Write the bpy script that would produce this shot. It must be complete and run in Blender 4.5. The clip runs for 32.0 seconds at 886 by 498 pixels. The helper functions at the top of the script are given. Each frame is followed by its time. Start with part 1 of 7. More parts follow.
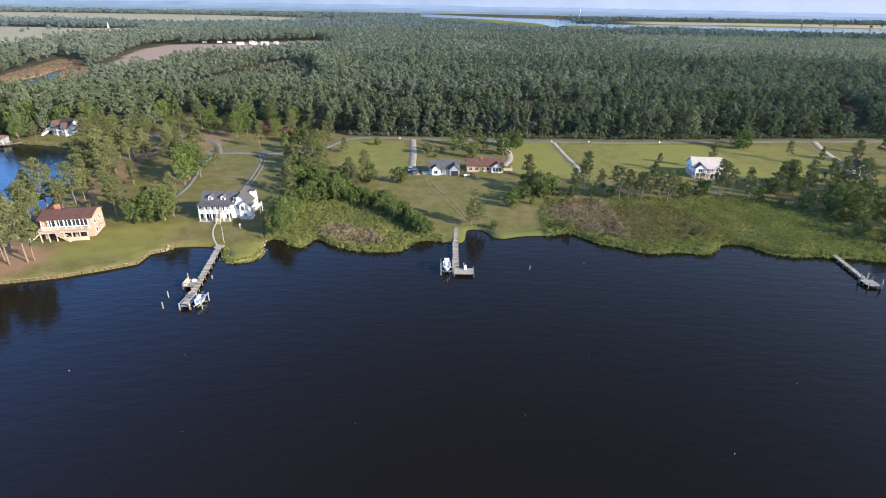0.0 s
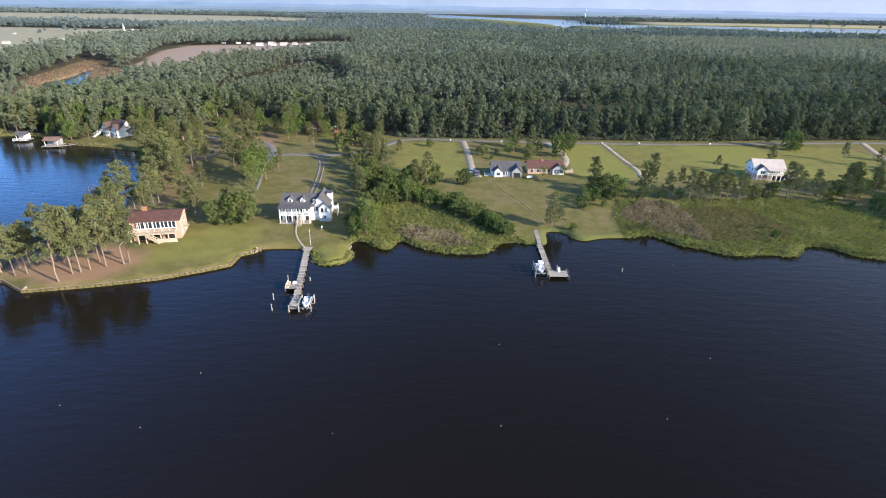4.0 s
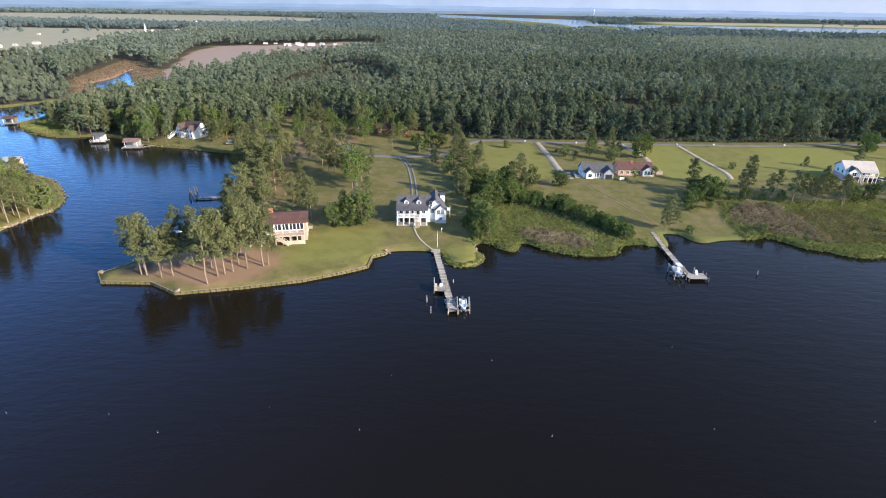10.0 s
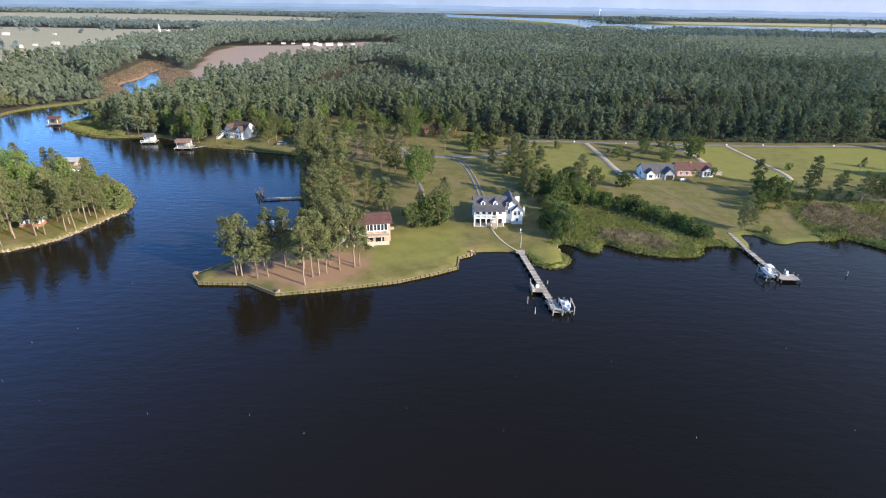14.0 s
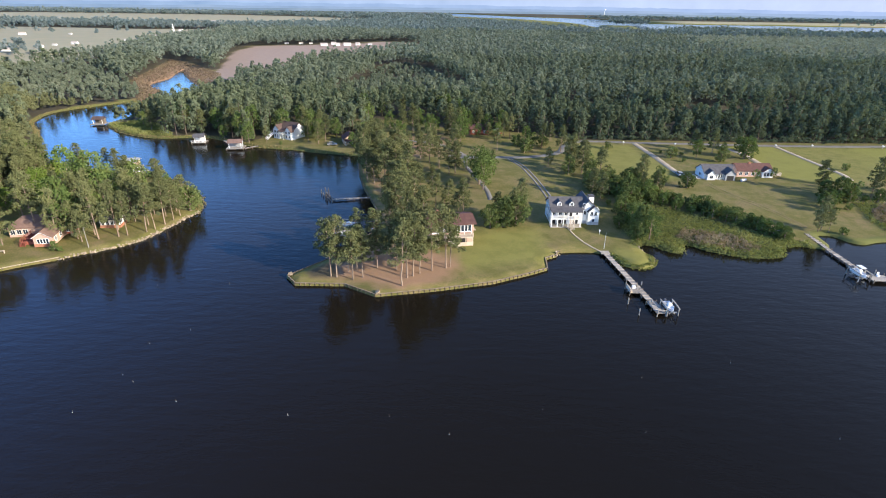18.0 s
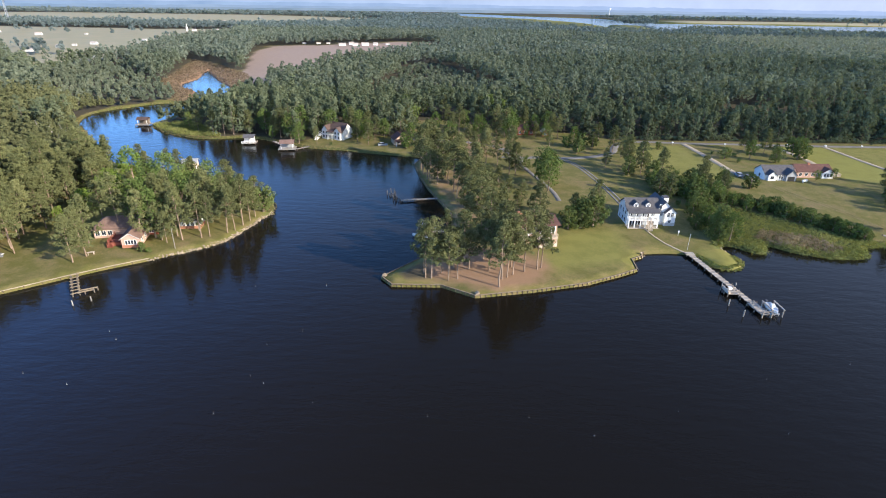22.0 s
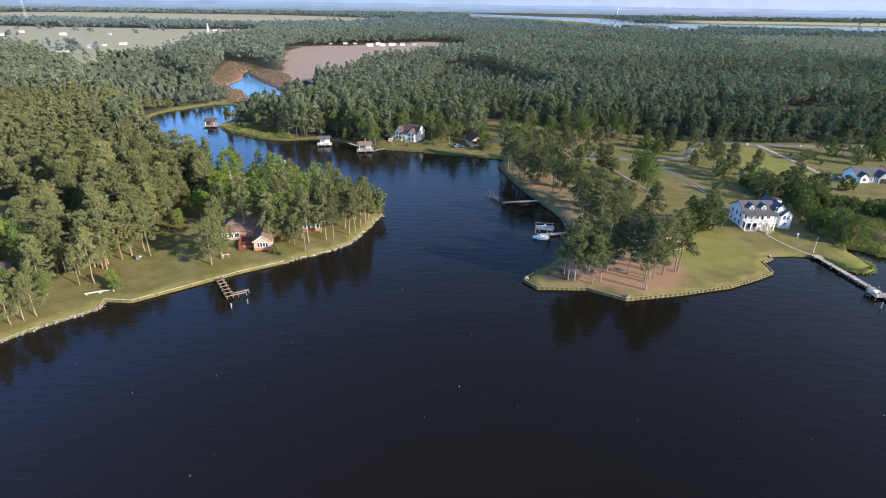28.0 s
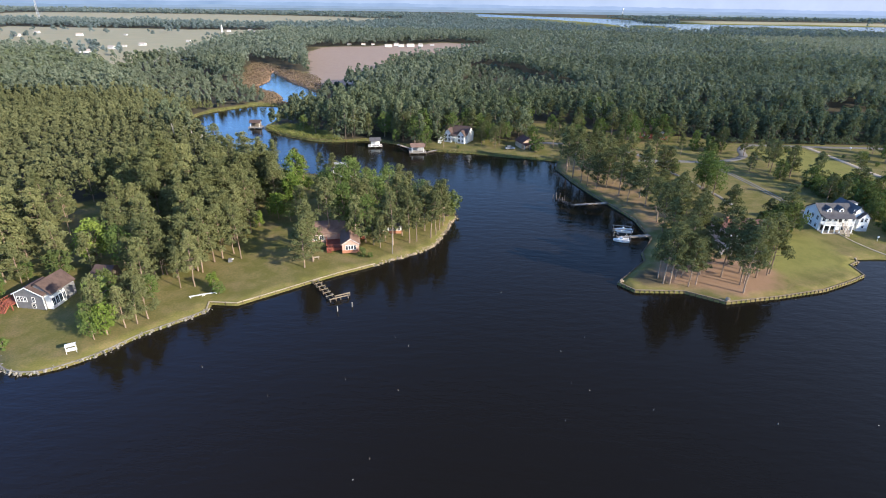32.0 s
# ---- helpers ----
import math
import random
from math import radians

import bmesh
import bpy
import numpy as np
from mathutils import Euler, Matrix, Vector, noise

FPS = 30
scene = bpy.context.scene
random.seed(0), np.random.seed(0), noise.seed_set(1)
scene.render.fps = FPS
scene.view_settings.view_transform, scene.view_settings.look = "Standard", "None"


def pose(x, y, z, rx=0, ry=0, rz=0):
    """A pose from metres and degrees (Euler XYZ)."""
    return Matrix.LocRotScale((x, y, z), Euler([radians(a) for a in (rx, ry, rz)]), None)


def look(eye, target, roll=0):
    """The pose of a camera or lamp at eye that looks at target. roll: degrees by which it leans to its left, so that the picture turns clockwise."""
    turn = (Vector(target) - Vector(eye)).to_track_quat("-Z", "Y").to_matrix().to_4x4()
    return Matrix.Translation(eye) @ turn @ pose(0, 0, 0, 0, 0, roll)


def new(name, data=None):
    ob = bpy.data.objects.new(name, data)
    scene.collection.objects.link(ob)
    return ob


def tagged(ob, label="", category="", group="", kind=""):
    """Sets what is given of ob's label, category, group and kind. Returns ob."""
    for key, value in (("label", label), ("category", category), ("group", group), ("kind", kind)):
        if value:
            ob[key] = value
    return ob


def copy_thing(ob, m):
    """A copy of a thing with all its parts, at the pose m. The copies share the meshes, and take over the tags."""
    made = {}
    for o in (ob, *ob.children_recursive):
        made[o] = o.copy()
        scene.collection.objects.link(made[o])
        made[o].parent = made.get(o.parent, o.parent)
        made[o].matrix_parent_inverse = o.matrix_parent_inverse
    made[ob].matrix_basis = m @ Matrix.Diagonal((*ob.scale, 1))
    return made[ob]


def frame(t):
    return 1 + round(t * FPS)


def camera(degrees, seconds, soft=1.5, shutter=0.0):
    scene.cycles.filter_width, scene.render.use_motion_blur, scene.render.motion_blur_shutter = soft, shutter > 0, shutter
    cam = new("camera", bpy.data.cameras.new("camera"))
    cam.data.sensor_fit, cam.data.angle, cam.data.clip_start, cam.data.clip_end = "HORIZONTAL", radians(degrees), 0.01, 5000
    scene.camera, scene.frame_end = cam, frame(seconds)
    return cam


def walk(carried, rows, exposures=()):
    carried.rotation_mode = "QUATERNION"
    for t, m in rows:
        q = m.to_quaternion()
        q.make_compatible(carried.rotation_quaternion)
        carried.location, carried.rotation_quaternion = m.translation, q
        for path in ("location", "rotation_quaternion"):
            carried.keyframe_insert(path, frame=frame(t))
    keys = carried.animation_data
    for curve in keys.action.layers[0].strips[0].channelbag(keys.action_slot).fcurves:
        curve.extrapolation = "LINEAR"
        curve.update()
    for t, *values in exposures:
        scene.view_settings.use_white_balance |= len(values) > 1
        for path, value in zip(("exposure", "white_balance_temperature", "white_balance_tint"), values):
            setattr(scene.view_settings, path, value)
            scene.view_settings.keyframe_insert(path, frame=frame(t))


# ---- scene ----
cam = camera(79.0, 32.0, soft=1.0)
PATH = [
    (0, (-2.10, 0.52, 62.37), (-0.86, 91.38, 20.62), 0.94),
    (1, (-8.03, 0.50, 62.47), (-6.86, 91.37, 20.73), 0.93),
    (2, (-13.93, 0.48, 62.56), (-12.82, 91.35, 20.84), 0.93),
    (3, (-19.80, 0.46, 62.64), (-18.75, 91.34, 20.93), 0.93),
    (4, (-25.65, 0.43, 62.71), (-24.65, 91.31, 21.00), 0.92),
    (5, (-31.48, 0.41, 62.78), (-30.54, 91.29, 21.07), 0.92),
    (6, (-37.30, 0.39, 62.84), (-36.42, 91.27, 21.13), 0.91),
    (7, (-43.10, 0.36, 62.89), (-42.27, 91.24, 21.18), 0.91),
    (8, (-48.89, 0.33, 62.94), (-48.11, 91.21, 21.22), 0.90),
    (9, (-54.68, 0.31, 62.99), (-53.95, 91.18, 21.25), 0.89),
    (10, (-60.46, 0.28, 63.03), (-59.77, 91.14, 21.28), 0.89),
    (11, (-66.23, 0.25, 63.06), (-65.59, 91.11, 21.30), 0.88),
    (12, (-72.00, 0.22, 63.10), (-71.41, 91.07, 21.32), 0.88),
    (13, (-77.77, 0.18, 63.13), (-77.22, 91.03, 21.34), 0.87),
    (14, (-83.55, 0.15, 63.16), (-83.04, 90.99, 21.35), 0.87),
    (15, (-89.33, 0.12, 63.19), (-88.86, 90.95, 21.36), 0.86),
    (16, (-95.12, 0.08, 63.23), (-94.69, 90.90, 21.38), 0.86),
    (17, (-100.90, 0.05, 63.26), (-100.51, 90.86, 21.39), 0.85),
    (18, (-106.70, 0.01, 63.30), (-106.35, 90.81, 21.41), 0.85),
    (19, (-112.51, -0.03, 63.33), (-112.20, 90.77, 21.43), 0.84),
    (20, (-118.33, -0.07, 63.38), (-118.05, 90.72, 21.45), 0.84),
    (21, (-124.16, -0.10, 63.42), (-123.92, 90.67, 21.48), 0.83),
    (22, (-130.00, -0.15, 63.48), (-129.79, 90.63, 21.52), 0.83),
    (23, (-135.86, -0.19, 63.53), (-135.68, 90.58, 21.56), 0.83),
    (24, (-141.72, -0.23, 63.60), (-141.58, 90.53, 21.62), 0.82),
    (25, (-147.60, -0.27, 63.67), (-147.50, 90.48, 21.68), 0.82),
    (26, (-153.50, -0.32, 63.75), (-153.43, 90.44, 21.75), 0.82),
    (27, (-159.40, -0.36, 63.84), (-159.36, 90.39, 21.84), 0.82),
    (28, (-165.31, -0.41, 63.94), (-165.31, 90.34, 21.93), 0.82),
    (29, (-171.24, -0.46, 64.04), (-171.27, 90.29, 22.04), 0.82),
    (30, (-177.18, -0.50, 64.16), (-177.25, 90.25, 22.16), 0.82),
    (31, (-183.13, -0.55, 64.30), (-183.24, 90.20, 22.30), 0.83),
    (32, (-189.10, -0.60, 64.44), (-189.23, 90.16, 22.45), 0.83),
]
walk(cam, [(t, look(eye, target, roll)) for t, eye, target, roll in PATH], [(0, 1.06, 5820, 12.5), (32, 1.06, 5820, 12.5)])

# ---- light and sky ----
SUN_AZ, SUN_EL = 120.0, 22.0
world = bpy.data.worlds.new("sky")
scene.world = world
world.use_nodes = True
wn = world.node_tree
sky = wn.nodes.new("ShaderNodeTexSky")
sky.sky_type = "NISHITA"
sky.sun_disc = False
sky.sun_elevation = radians(SUN_EL)
sky.sun_rotation = radians(SUN_AZ)
sky.air_density, sky.dust_density, sky.ozone_density = 1.0, 0.0, 5.0
# added tint over the sky: warm sunward, blue opposite, grading the water's reflections
wt_c = wn.nodes.new("ShaderNodeTexCoord")
wt_s = wn.nodes.new("ShaderNodeSeparateXYZ")
wt_r = wn.nodes.new("ShaderNodeMapRange")
wt_r.inputs["From Min"].default_value, wt_r.inputs["From Max"].default_value = -0.6, 0.6
wt_k = wn.nodes.new("ShaderNodeValToRGB")
wt_k.color_ramp.elements.new(0.5)
for el, pos, col in zip(wt_k.color_ramp.elements, (0.0, 0.5, 1.0), ((0.92, 1.02, 1.14), (0.92, 0.8, 0.72), (1.5, 0.88, 0.62))):
    el.position, el.color = pos, (*col, 1)
wt_m = wn.nodes.new("ShaderNodeMix")
wt_m.data_type, wt_m.blend_type = "RGBA", "MULTIPLY"
wt_m.inputs[0].default_value = 1.0
wn.links.new(wt_c.outputs["Generated"], wt_s.inputs[0])
wn.links.new(wt_s.outputs[0], wt_r.inputs["Value"])
wn.links.new(wt_r.outputs[0], wt_k.inputs[0])
wn.links.new(sky.outputs[0], wt_m.inputs[6])
wn.links.new(wt_k.outputs[0], wt_m.inputs[7])
wn.links.new(wt_m.outputs[2], wn.nodes["Background"].inputs[0])
wn.nodes["Background"].inputs[1].default_value = 0.195
sun_to = Vector((math.sin(radians(SUN_AZ)) * math.cos(radians(SUN_EL)), math.cos(radians(SUN_AZ)) * math.cos(radians(SUN_EL)), math.sin(radians(SUN_EL))))
lamp = bpy.data.lights.new("sun", "SUN")
lamp.energy, lamp.angle, lamp.color = 5.0, radians(0.5), (1.0, 0.85, 0.62)
sun = new("sun", lamp)
sun.matrix_world = look(tuple(sun_to * 300), (0, 0, 0))


# ---- materials ----
def mat_nodes(name, rough=0.8, spec=0.3, metal=0.0):
    m = bpy.data.materials.new(name)
    m.use_nodes = True
    n = m.node_tree
    b = n.nodes["Principled BSDF"]
    b.inputs["Roughness"].default_value = rough
    b.inputs["Specular IOR Level"].default_value = spec
    b.inputs["Metallic"].default_value = metal
    return m, n, b


def node(n, kind, **values):
    x = n.nodes.new(kind)
    for k, v in values.items():
        x.inputs[k].default_value = v
    return x


def noise_of(n, scale, detail=4.0, rough=0.6, coords="Object"):
    tc = n.nodes.new("ShaderNodeTexCoord")
    t = node(n, "ShaderNodeTexNoise", Scale=scale, Detail=detail, Roughness=rough)
    n.links.new(tc.outputs[coords], t.inputs["Vector"])
    return t.outputs["Fac"]


def ramp(n, fac, *stops):
    r = n.nodes.new("ShaderNodeValToRGB")
    e = r.color_ramp.elements
    while len(e) < len(stops):
        e.new(0.5)
    for el, (p, c) in zip(e, stops):
        el.position, el.color = p, (*c, 1)
    n.links.new(fac, r.inputs[0])
    return r.outputs[0]


def mixed(n, fac, a, b, blend="MIX"):
    m = n.nodes.new("ShaderNodeMix")
    m.data_type, m.blend_type = "RGBA", blend
    for sock, v in ((m.inputs[0], fac), (m.inputs[6], a), (m.inputs[7], b)):
        if isinstance(v, (int, float)):
            sock.default_value = v
        elif isinstance(v, tuple):
            sock.default_value = (*v, 1)
        else:
            n.links.new(v, sock)
    return m.outputs[2]


def bumped(n, b, fac, strength, distance):
    x = node(n, "ShaderNodeBump", Strength=strength, Distance=distance)
    n.links.new(fac, x.inputs["Height"])
    n.links.new(x.outputs[0], b.inputs["Normal"])


def surface(name, a, b_col, scale=3.0, fine=25.0, rough=0.8, spec=0.3, metal=0.0, bump=0.3, dist=0.02, vary=0.0):
    """Two-scale mottled surface between two base colours, with relief."""
    m, n, b = mat_nodes(name, rough, spec, metal)
    big = noise_of(n, scale, 3)
    small = noise_of(n, fine, 5)
    c = mixed(n, small, ramp(n, big, (0.3, a), (0.7, b_col)), tuple(0.6 * v for v in a))
    c = mixed(n, 0.35, ramp(n, big, (0.3, a), (0.7, b_col)), c)
    if vary:
        info = n.nodes.new("ShaderNodeObjectInfo")
        c = mixed(n, vary, c, ramp(n, info.outputs["Random"], (0.0, tuple(0.45 * v for v in a)), (1.0, tuple(min(1, 1.5 * v) for v in b_col))))
    n.links.new(c, b.inputs["Base Color"])
    if bump:
        bumped(n, b, small, bump, dist)
    return m


def foliage(name, dark, light, tip, attr=False, glow=0.22):
    """Leaves: diffuse with light that passes through them, varied by tree and by clump."""
    m = bpy.data.materials.new(name)
    m.use_nodes = True
    n = m.node_tree
    n.nodes.remove(n.nodes["Principled BSDF"])
    out = n.nodes["Material Output"]
    if attr:
        src = n.nodes.new("ShaderNodeAttribute")
        src.attribute_name = "tint"
        rnd = src.outputs["Fac"]
    else:
        rnd = n.nodes.new("ShaderNodeObjectInfo").outputs["Random"]
    isl = n.nodes.new("ShaderNodeNewGeometry").outputs["Random Per Island"]
    c = ramp(n, rnd, (0.0, dark), (0.75, light), (1.0, tip))
    c = mixed(n, 0.22, c, ramp(n, isl, (0.0, dark), (1.0, tip)))
    c = mixed(n, 0.25, c, ramp(n, noise_of(n, 0.25, 2, coords="Object"), (0.35, dark), (0.65, light)))
    d = node(n, "ShaderNodeBsdfDiffuse", Roughness=0.9)
    t = n.nodes.new("ShaderNodeBsdfTranslucent")
    s = node(n, "ShaderNodeMixShader", Fac=glow)
    n.links.new(c, d.inputs[0])
    n.links.new(mixed(n, 1.0, c, (1.0, 1.0, 0.55), "MULTIPLY"), t.inputs[0])
    n.links.new(d.outputs[0], s.inputs[1])
    n.links.new(t.outputs[0], s.inputs[2])
    n.links.new(s.outputs[0], out.inputs[0])
    return m


M_PINE = foliage("pine_needles", (0.088, 0.1, 0.046), (0.155, 0.166, 0.073), (0.225, 0.226, 0.102), glow=0.24)
M_LEAF = foliage("hardwood_leaves", (0.07, 0.105, 0.032), (0.125, 0.17, 0.05), (0.19, 0.23, 0.07))
M_LIME = foliage("spring_leaves", (0.09, 0.135, 0.026), (0.15, 0.205, 0.042), (0.215, 0.27, 0.062))
M_HOLLY = foliage("dark_shrub_leaves", (0.075, 0.1, 0.035), (0.13, 0.165, 0.055), (0.2, 0.225, 0.085), glow=0.3)
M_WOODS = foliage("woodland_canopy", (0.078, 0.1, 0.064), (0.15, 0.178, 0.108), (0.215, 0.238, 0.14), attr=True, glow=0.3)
# deeper wood: first step of distance haze mixed into the leaf colour
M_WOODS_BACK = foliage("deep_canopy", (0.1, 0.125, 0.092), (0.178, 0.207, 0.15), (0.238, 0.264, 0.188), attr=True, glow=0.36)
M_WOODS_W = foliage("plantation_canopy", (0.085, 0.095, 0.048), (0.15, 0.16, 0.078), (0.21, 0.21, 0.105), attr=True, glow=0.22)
# distance haze put into the leaf colours, strongest in the far one
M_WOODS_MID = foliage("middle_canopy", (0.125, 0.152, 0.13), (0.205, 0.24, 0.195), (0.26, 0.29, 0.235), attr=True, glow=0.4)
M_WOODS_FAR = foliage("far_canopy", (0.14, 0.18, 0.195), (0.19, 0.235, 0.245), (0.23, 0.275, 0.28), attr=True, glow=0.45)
# young stand: pale of its own, lightened further by haze in the colour
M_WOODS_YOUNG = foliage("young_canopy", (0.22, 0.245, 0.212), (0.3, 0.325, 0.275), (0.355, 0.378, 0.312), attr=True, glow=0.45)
M_REED_G = foliage("green_marsh_plants", (0.15, 0.175, 0.055), (0.27, 0.28, 0.095), (0.37, 0.355, 0.14), attr=True, glow=0.4)
M_REED_O = foliage("olive_marsh_grass", (0.16, 0.142, 0.066), (0.235, 0.2, 0.096), (0.3, 0.25, 0.13), attr=True, glow=0.35)
# bark darkened in its colour for the shade inside the wood
M_TRUNK = surface("shaded_wood_trunks", (0.1, 0.082, 0.065), (0.16, 0.13, 0.105), 1.5, 9, 0.95, 0.1, bump=0.4)
M_REED_B = foliage("dry_marsh_reeds", (0.21, 0.16, 0.11), (0.33, 0.26, 0.175), (0.42, 0.35, 0.235), attr=True, glow=0.35)
M_REED_F = foliage("creek_reeds", (0.14, 0.105, 0.075), (0.205, 0.155, 0.11), (0.27, 0.21, 0.145), attr=True, glow=0.3)
M_SNAG = surface("weathered_dead_wood", (0.36, 0.33, 0.3), (0.5, 0.47, 0.43), 1.5, 9, 0.9, 0.1, bump=0.4)
M_BARK = surface("pine_bark", (0.2, 0.14, 0.1), (0.3, 0.23, 0.17), 1.5, 9, 0.95, 0.1, bump=0.6, dist=0.05, vary=0.25)


def ground_material():
    m, n, b = mat_nodes("ground_cover", 0.95, 0.1)
    att = n.nodes.new("ShaderNodeAttribute")
    att.attribute_name = "cover"
    sep = n.nodes.new("ShaderNodeSeparateColor")
    n.links.new(att.outputs["Color"], sep.inputs[0])
    att2 = n.nodes.new("ShaderNodeAttribute")
    att2.attribute_name = "crop"
    sep2 = n.nodes.new("ShaderNodeSeparateColor")
    n.links.new(att2.outputs["Color"], sep2.inputs[0])
    big = noise_of(n, 0.03, 4)
    mid = noise_of(n, 0.22, 5)
    fine = noise_of(n, 2.5, 6, 0.7)
    grass = mixed(n, big, (0.122, 0.11, 0.032), (0.175, 0.146, 0.048))
    grass = mixed(n, ramp(n, mid, (0.42, (0, 0, 0)), (0.62, (1, 1, 1))), grass, (0.22, 0.168, 0.075))
    grass = mixed(n, ramp(n, noise_of(n, 0.09, 6, 0.7), (0.54, (0, 0, 0)), (0.68, (0.7, 0.7, 0.7))), grass, (0.24, 0.165, 0.095))
    grass = mixed(n, ramp(n, fine, (0.35, (0.55, 0.55, 0.55)), (0.7, (0, 0, 0))), grass, (0.06, 0.085, 0.02))

    def edge(mask, soft=0.18):
        """Breaks the edge of a cover mask up with clumps."""
        a = n.nodes.new("ShaderNodeMath")
        a.operation = "MULTIPLY_ADD"
        n.links.new(mid, a.inputs[0])
        a.inputs[1].default_value = 0.7
        a.inputs[2].default_value = -0.35
        s = n.nodes.new("ShaderNodeMath")
        n.links.new(a.outputs[0], s.inputs[0])
        n.links.new(mask, s.inputs[1])
        r = n.nodes.new("ShaderNodeMapRange")
        r.inputs["From Min"].default_value, r.inputs["From Max"].default_value = 0.5 - soft, 0.5 + soft
        n.links.new(s.outputs[0], r.inputs["Value"])
        return r.outputs[0]

    lush = mixed(n, fine, (0.16, 0.162, 0.039), (0.228, 0.215, 0.058))
    c = mixed(n, edge(sep2.outputs[2], 0.3), grass, lush)
    straw = mixed(n, fine, (0.22, 0.13, 0.08), (0.3, 0.2, 0.12))
    c = mixed(n, edge(sep.outputs[0], 0.25), c, straw)
    marsh = mixed(n, fine, (0.08, 0.1, 0.025), (0.14, 0.13, 0.05))
    c = mixed(n, edge(sep.outputs[1]), c, marsh)
    # soil brown, paled to take in the haze over the distant field
    tilled = mixed(n, mid, (0.26, 0.19, 0.145), (0.33, 0.25, 0.19))
    c = mixed(n, edge(sep.outputs[2], 0.08), c, tilled)
    litter = mixed(n, fine, (0.05, 0.045, 0.03), (0.09, 0.075, 0.045))
    c = mixed(n, edge(sep2.outputs[0]), c, litter)
    pale = mixed(n, big, (0.34, 0.285, 0.18), (0.25, 0.245, 0.15))
    c = mixed(n, edge(sep2.outputs[1], 0.08), c, pale)
    n.links.new(c, b.inputs["Base Color"])
    bumped(n, b, fine, 0.5, 0.15)
    return m


def water_material():
    """Tannin-brown water: a dark body under a rippled surface with a blue-tinted reflection."""
    m = bpy.data.materials.new("river_water")
    m.use_nodes = True
    n = m.node_tree
    n.nodes.remove(n.nodes["Principled BSDF"])
    tc = n.nodes.new("ShaderNodeTexCoord")
    mp = n.nodes.new("ShaderNodeMapping")
    mp.inputs["Scale"].default_value = (0.4, 1.0, 1.0)
    mp.inputs["Rotation"].default_value = (0, 0, radians(14))
    n.links.new(tc.outputs["Object"], mp.inputs["Vector"])
    w1 = node(n, "ShaderNodeTexNoise", Scale=0.5, Detail=4.0, Roughness=0.55)
    w2 = node(n, "ShaderNodeTexNoise", Scale=2.0, Detail=3.0, Roughness=0.5)
    n.links.new(mp.outputs[0], w1.inputs["Vector"])
    n.links.new(mp.outputs[0], w2.inputs["Vector"])
    b1 = node(n, "ShaderNodeBump", Strength=0.46, Distance=0.2)
    b2 = node(n, "ShaderNodeBump", Strength=0.16, Distance=0.05)
    n.links.new(w1.outputs["Fac"], b1.inputs["Height"])
    n.links.new(w2.outputs["Fac"], b2.inputs["Height"])
    n.links.new(b1.outputs[0], b2.inputs["Normal"])
    body = node(n, "ShaderNodeBsdfDiffuse", Roughness=0.5)
    n.links.new(mixed(n, noise_of(n, 0.02, 3), (0.0072, 0.0058, 0.0039), (0.0085, 0.0068, 0.0046)), body.inputs[0])
    top = node(n, "ShaderNodeBsdfGlossy", Roughness=0.09)
    # blue put into the gloss to deepen the reflected sky
    top.inputs[0].default_value = (0.8, 0.9, 1.0, 1)
    fr = node(n, "ShaderNodeFresnel", IOR=1.24)
    mix = n.nodes.new("ShaderNodeMixShader")
    n.links.new(b2.outputs[0], top.inputs["Normal"])
    n.links.new(b2.outputs[0], fr.inputs["Normal"])
    n.links.new(fr.outputs[0], mix.inputs[0])
    n.links.new(body.outputs[0], mix.inputs[1])
    n.links.new(top.outputs[0], mix.inputs[2])
    n.links.new(mix.outputs[0], n.nodes["Material Output"].inputs[0])
    return m


M_GROUND, M_WATER = ground_material(), water_material()
M_ASPHALT = surface("worn_asphalt", (0.155, 0.145, 0.128), (0.21, 0.198, 0.175), 0.3, 6, 0.9, 0.2)
M_GRAVEL = surface("gravel_drive", (0.28, 0.24, 0.18), (0.4, 0.345, 0.265), 0.4, 5, 0.95, 0.1)
M_TRACK = surface("worn_dry_grass", (0.16, 0.128, 0.058), (0.21, 0.17, 0.085), 0.3, 4, 0.95, 0.1)
M_CONCRETE = surface("pale_concrete", (0.33, 0.29, 0.23), (0.44, 0.4, 0.33), 0.5, 5, 0.9, 0.2)
M_DOCK = surface("weathered_dock_wood", (0.22, 0.2, 0.175), (0.34, 0.31, 0.27), 0.8, 12, 0.9, 0.2, vary=0.35)
M_PILE = surface("wet_dark_timber", (0.1, 0.08, 0.06), (0.19, 0.16, 0.13), 1, 8, 0.85, 0.3, vary=0.3)
M_BULK = surface("bulkhead_timber", (0.075, 0.055, 0.04), (0.14, 0.105, 0.075), 0.8, 6, 0.9, 0.2, vary=0.4)
M_CAP = surface("bulkhead_cap_timber", (0.2, 0.155, 0.1), (0.28, 0.225, 0.15), 0.6, 6, 0.9, 0.2, vary=0.2)
M_TANCAP = surface("pale_seawall_cap", (0.34, 0.28, 0.19), (0.44, 0.37, 0.26), 0.6, 6, 0.9, 0.2, vary=0.2)
M_DECKW = surface("pale_deck_lumber", (0.46, 0.38, 0.29), (0.6, 0.51, 0.41), 0.8, 10, 0.85, 0.2, bump=0.3)
M_GREYROCK = surface("seawall_rubble", (0.15, 0.135, 0.115), (0.26, 0.24, 0.21), 1.2, 7, 0.95, 0.2, bump=0.8, dist=0.08, vary=0.4)
M_ROCK = surface("riprap_stone", (0.22, 0.175, 0.125), (0.37, 0.3, 0.22), 1.2, 7, 0.95, 0.2, bump=0.8, dist=0.08, vary=0.4)


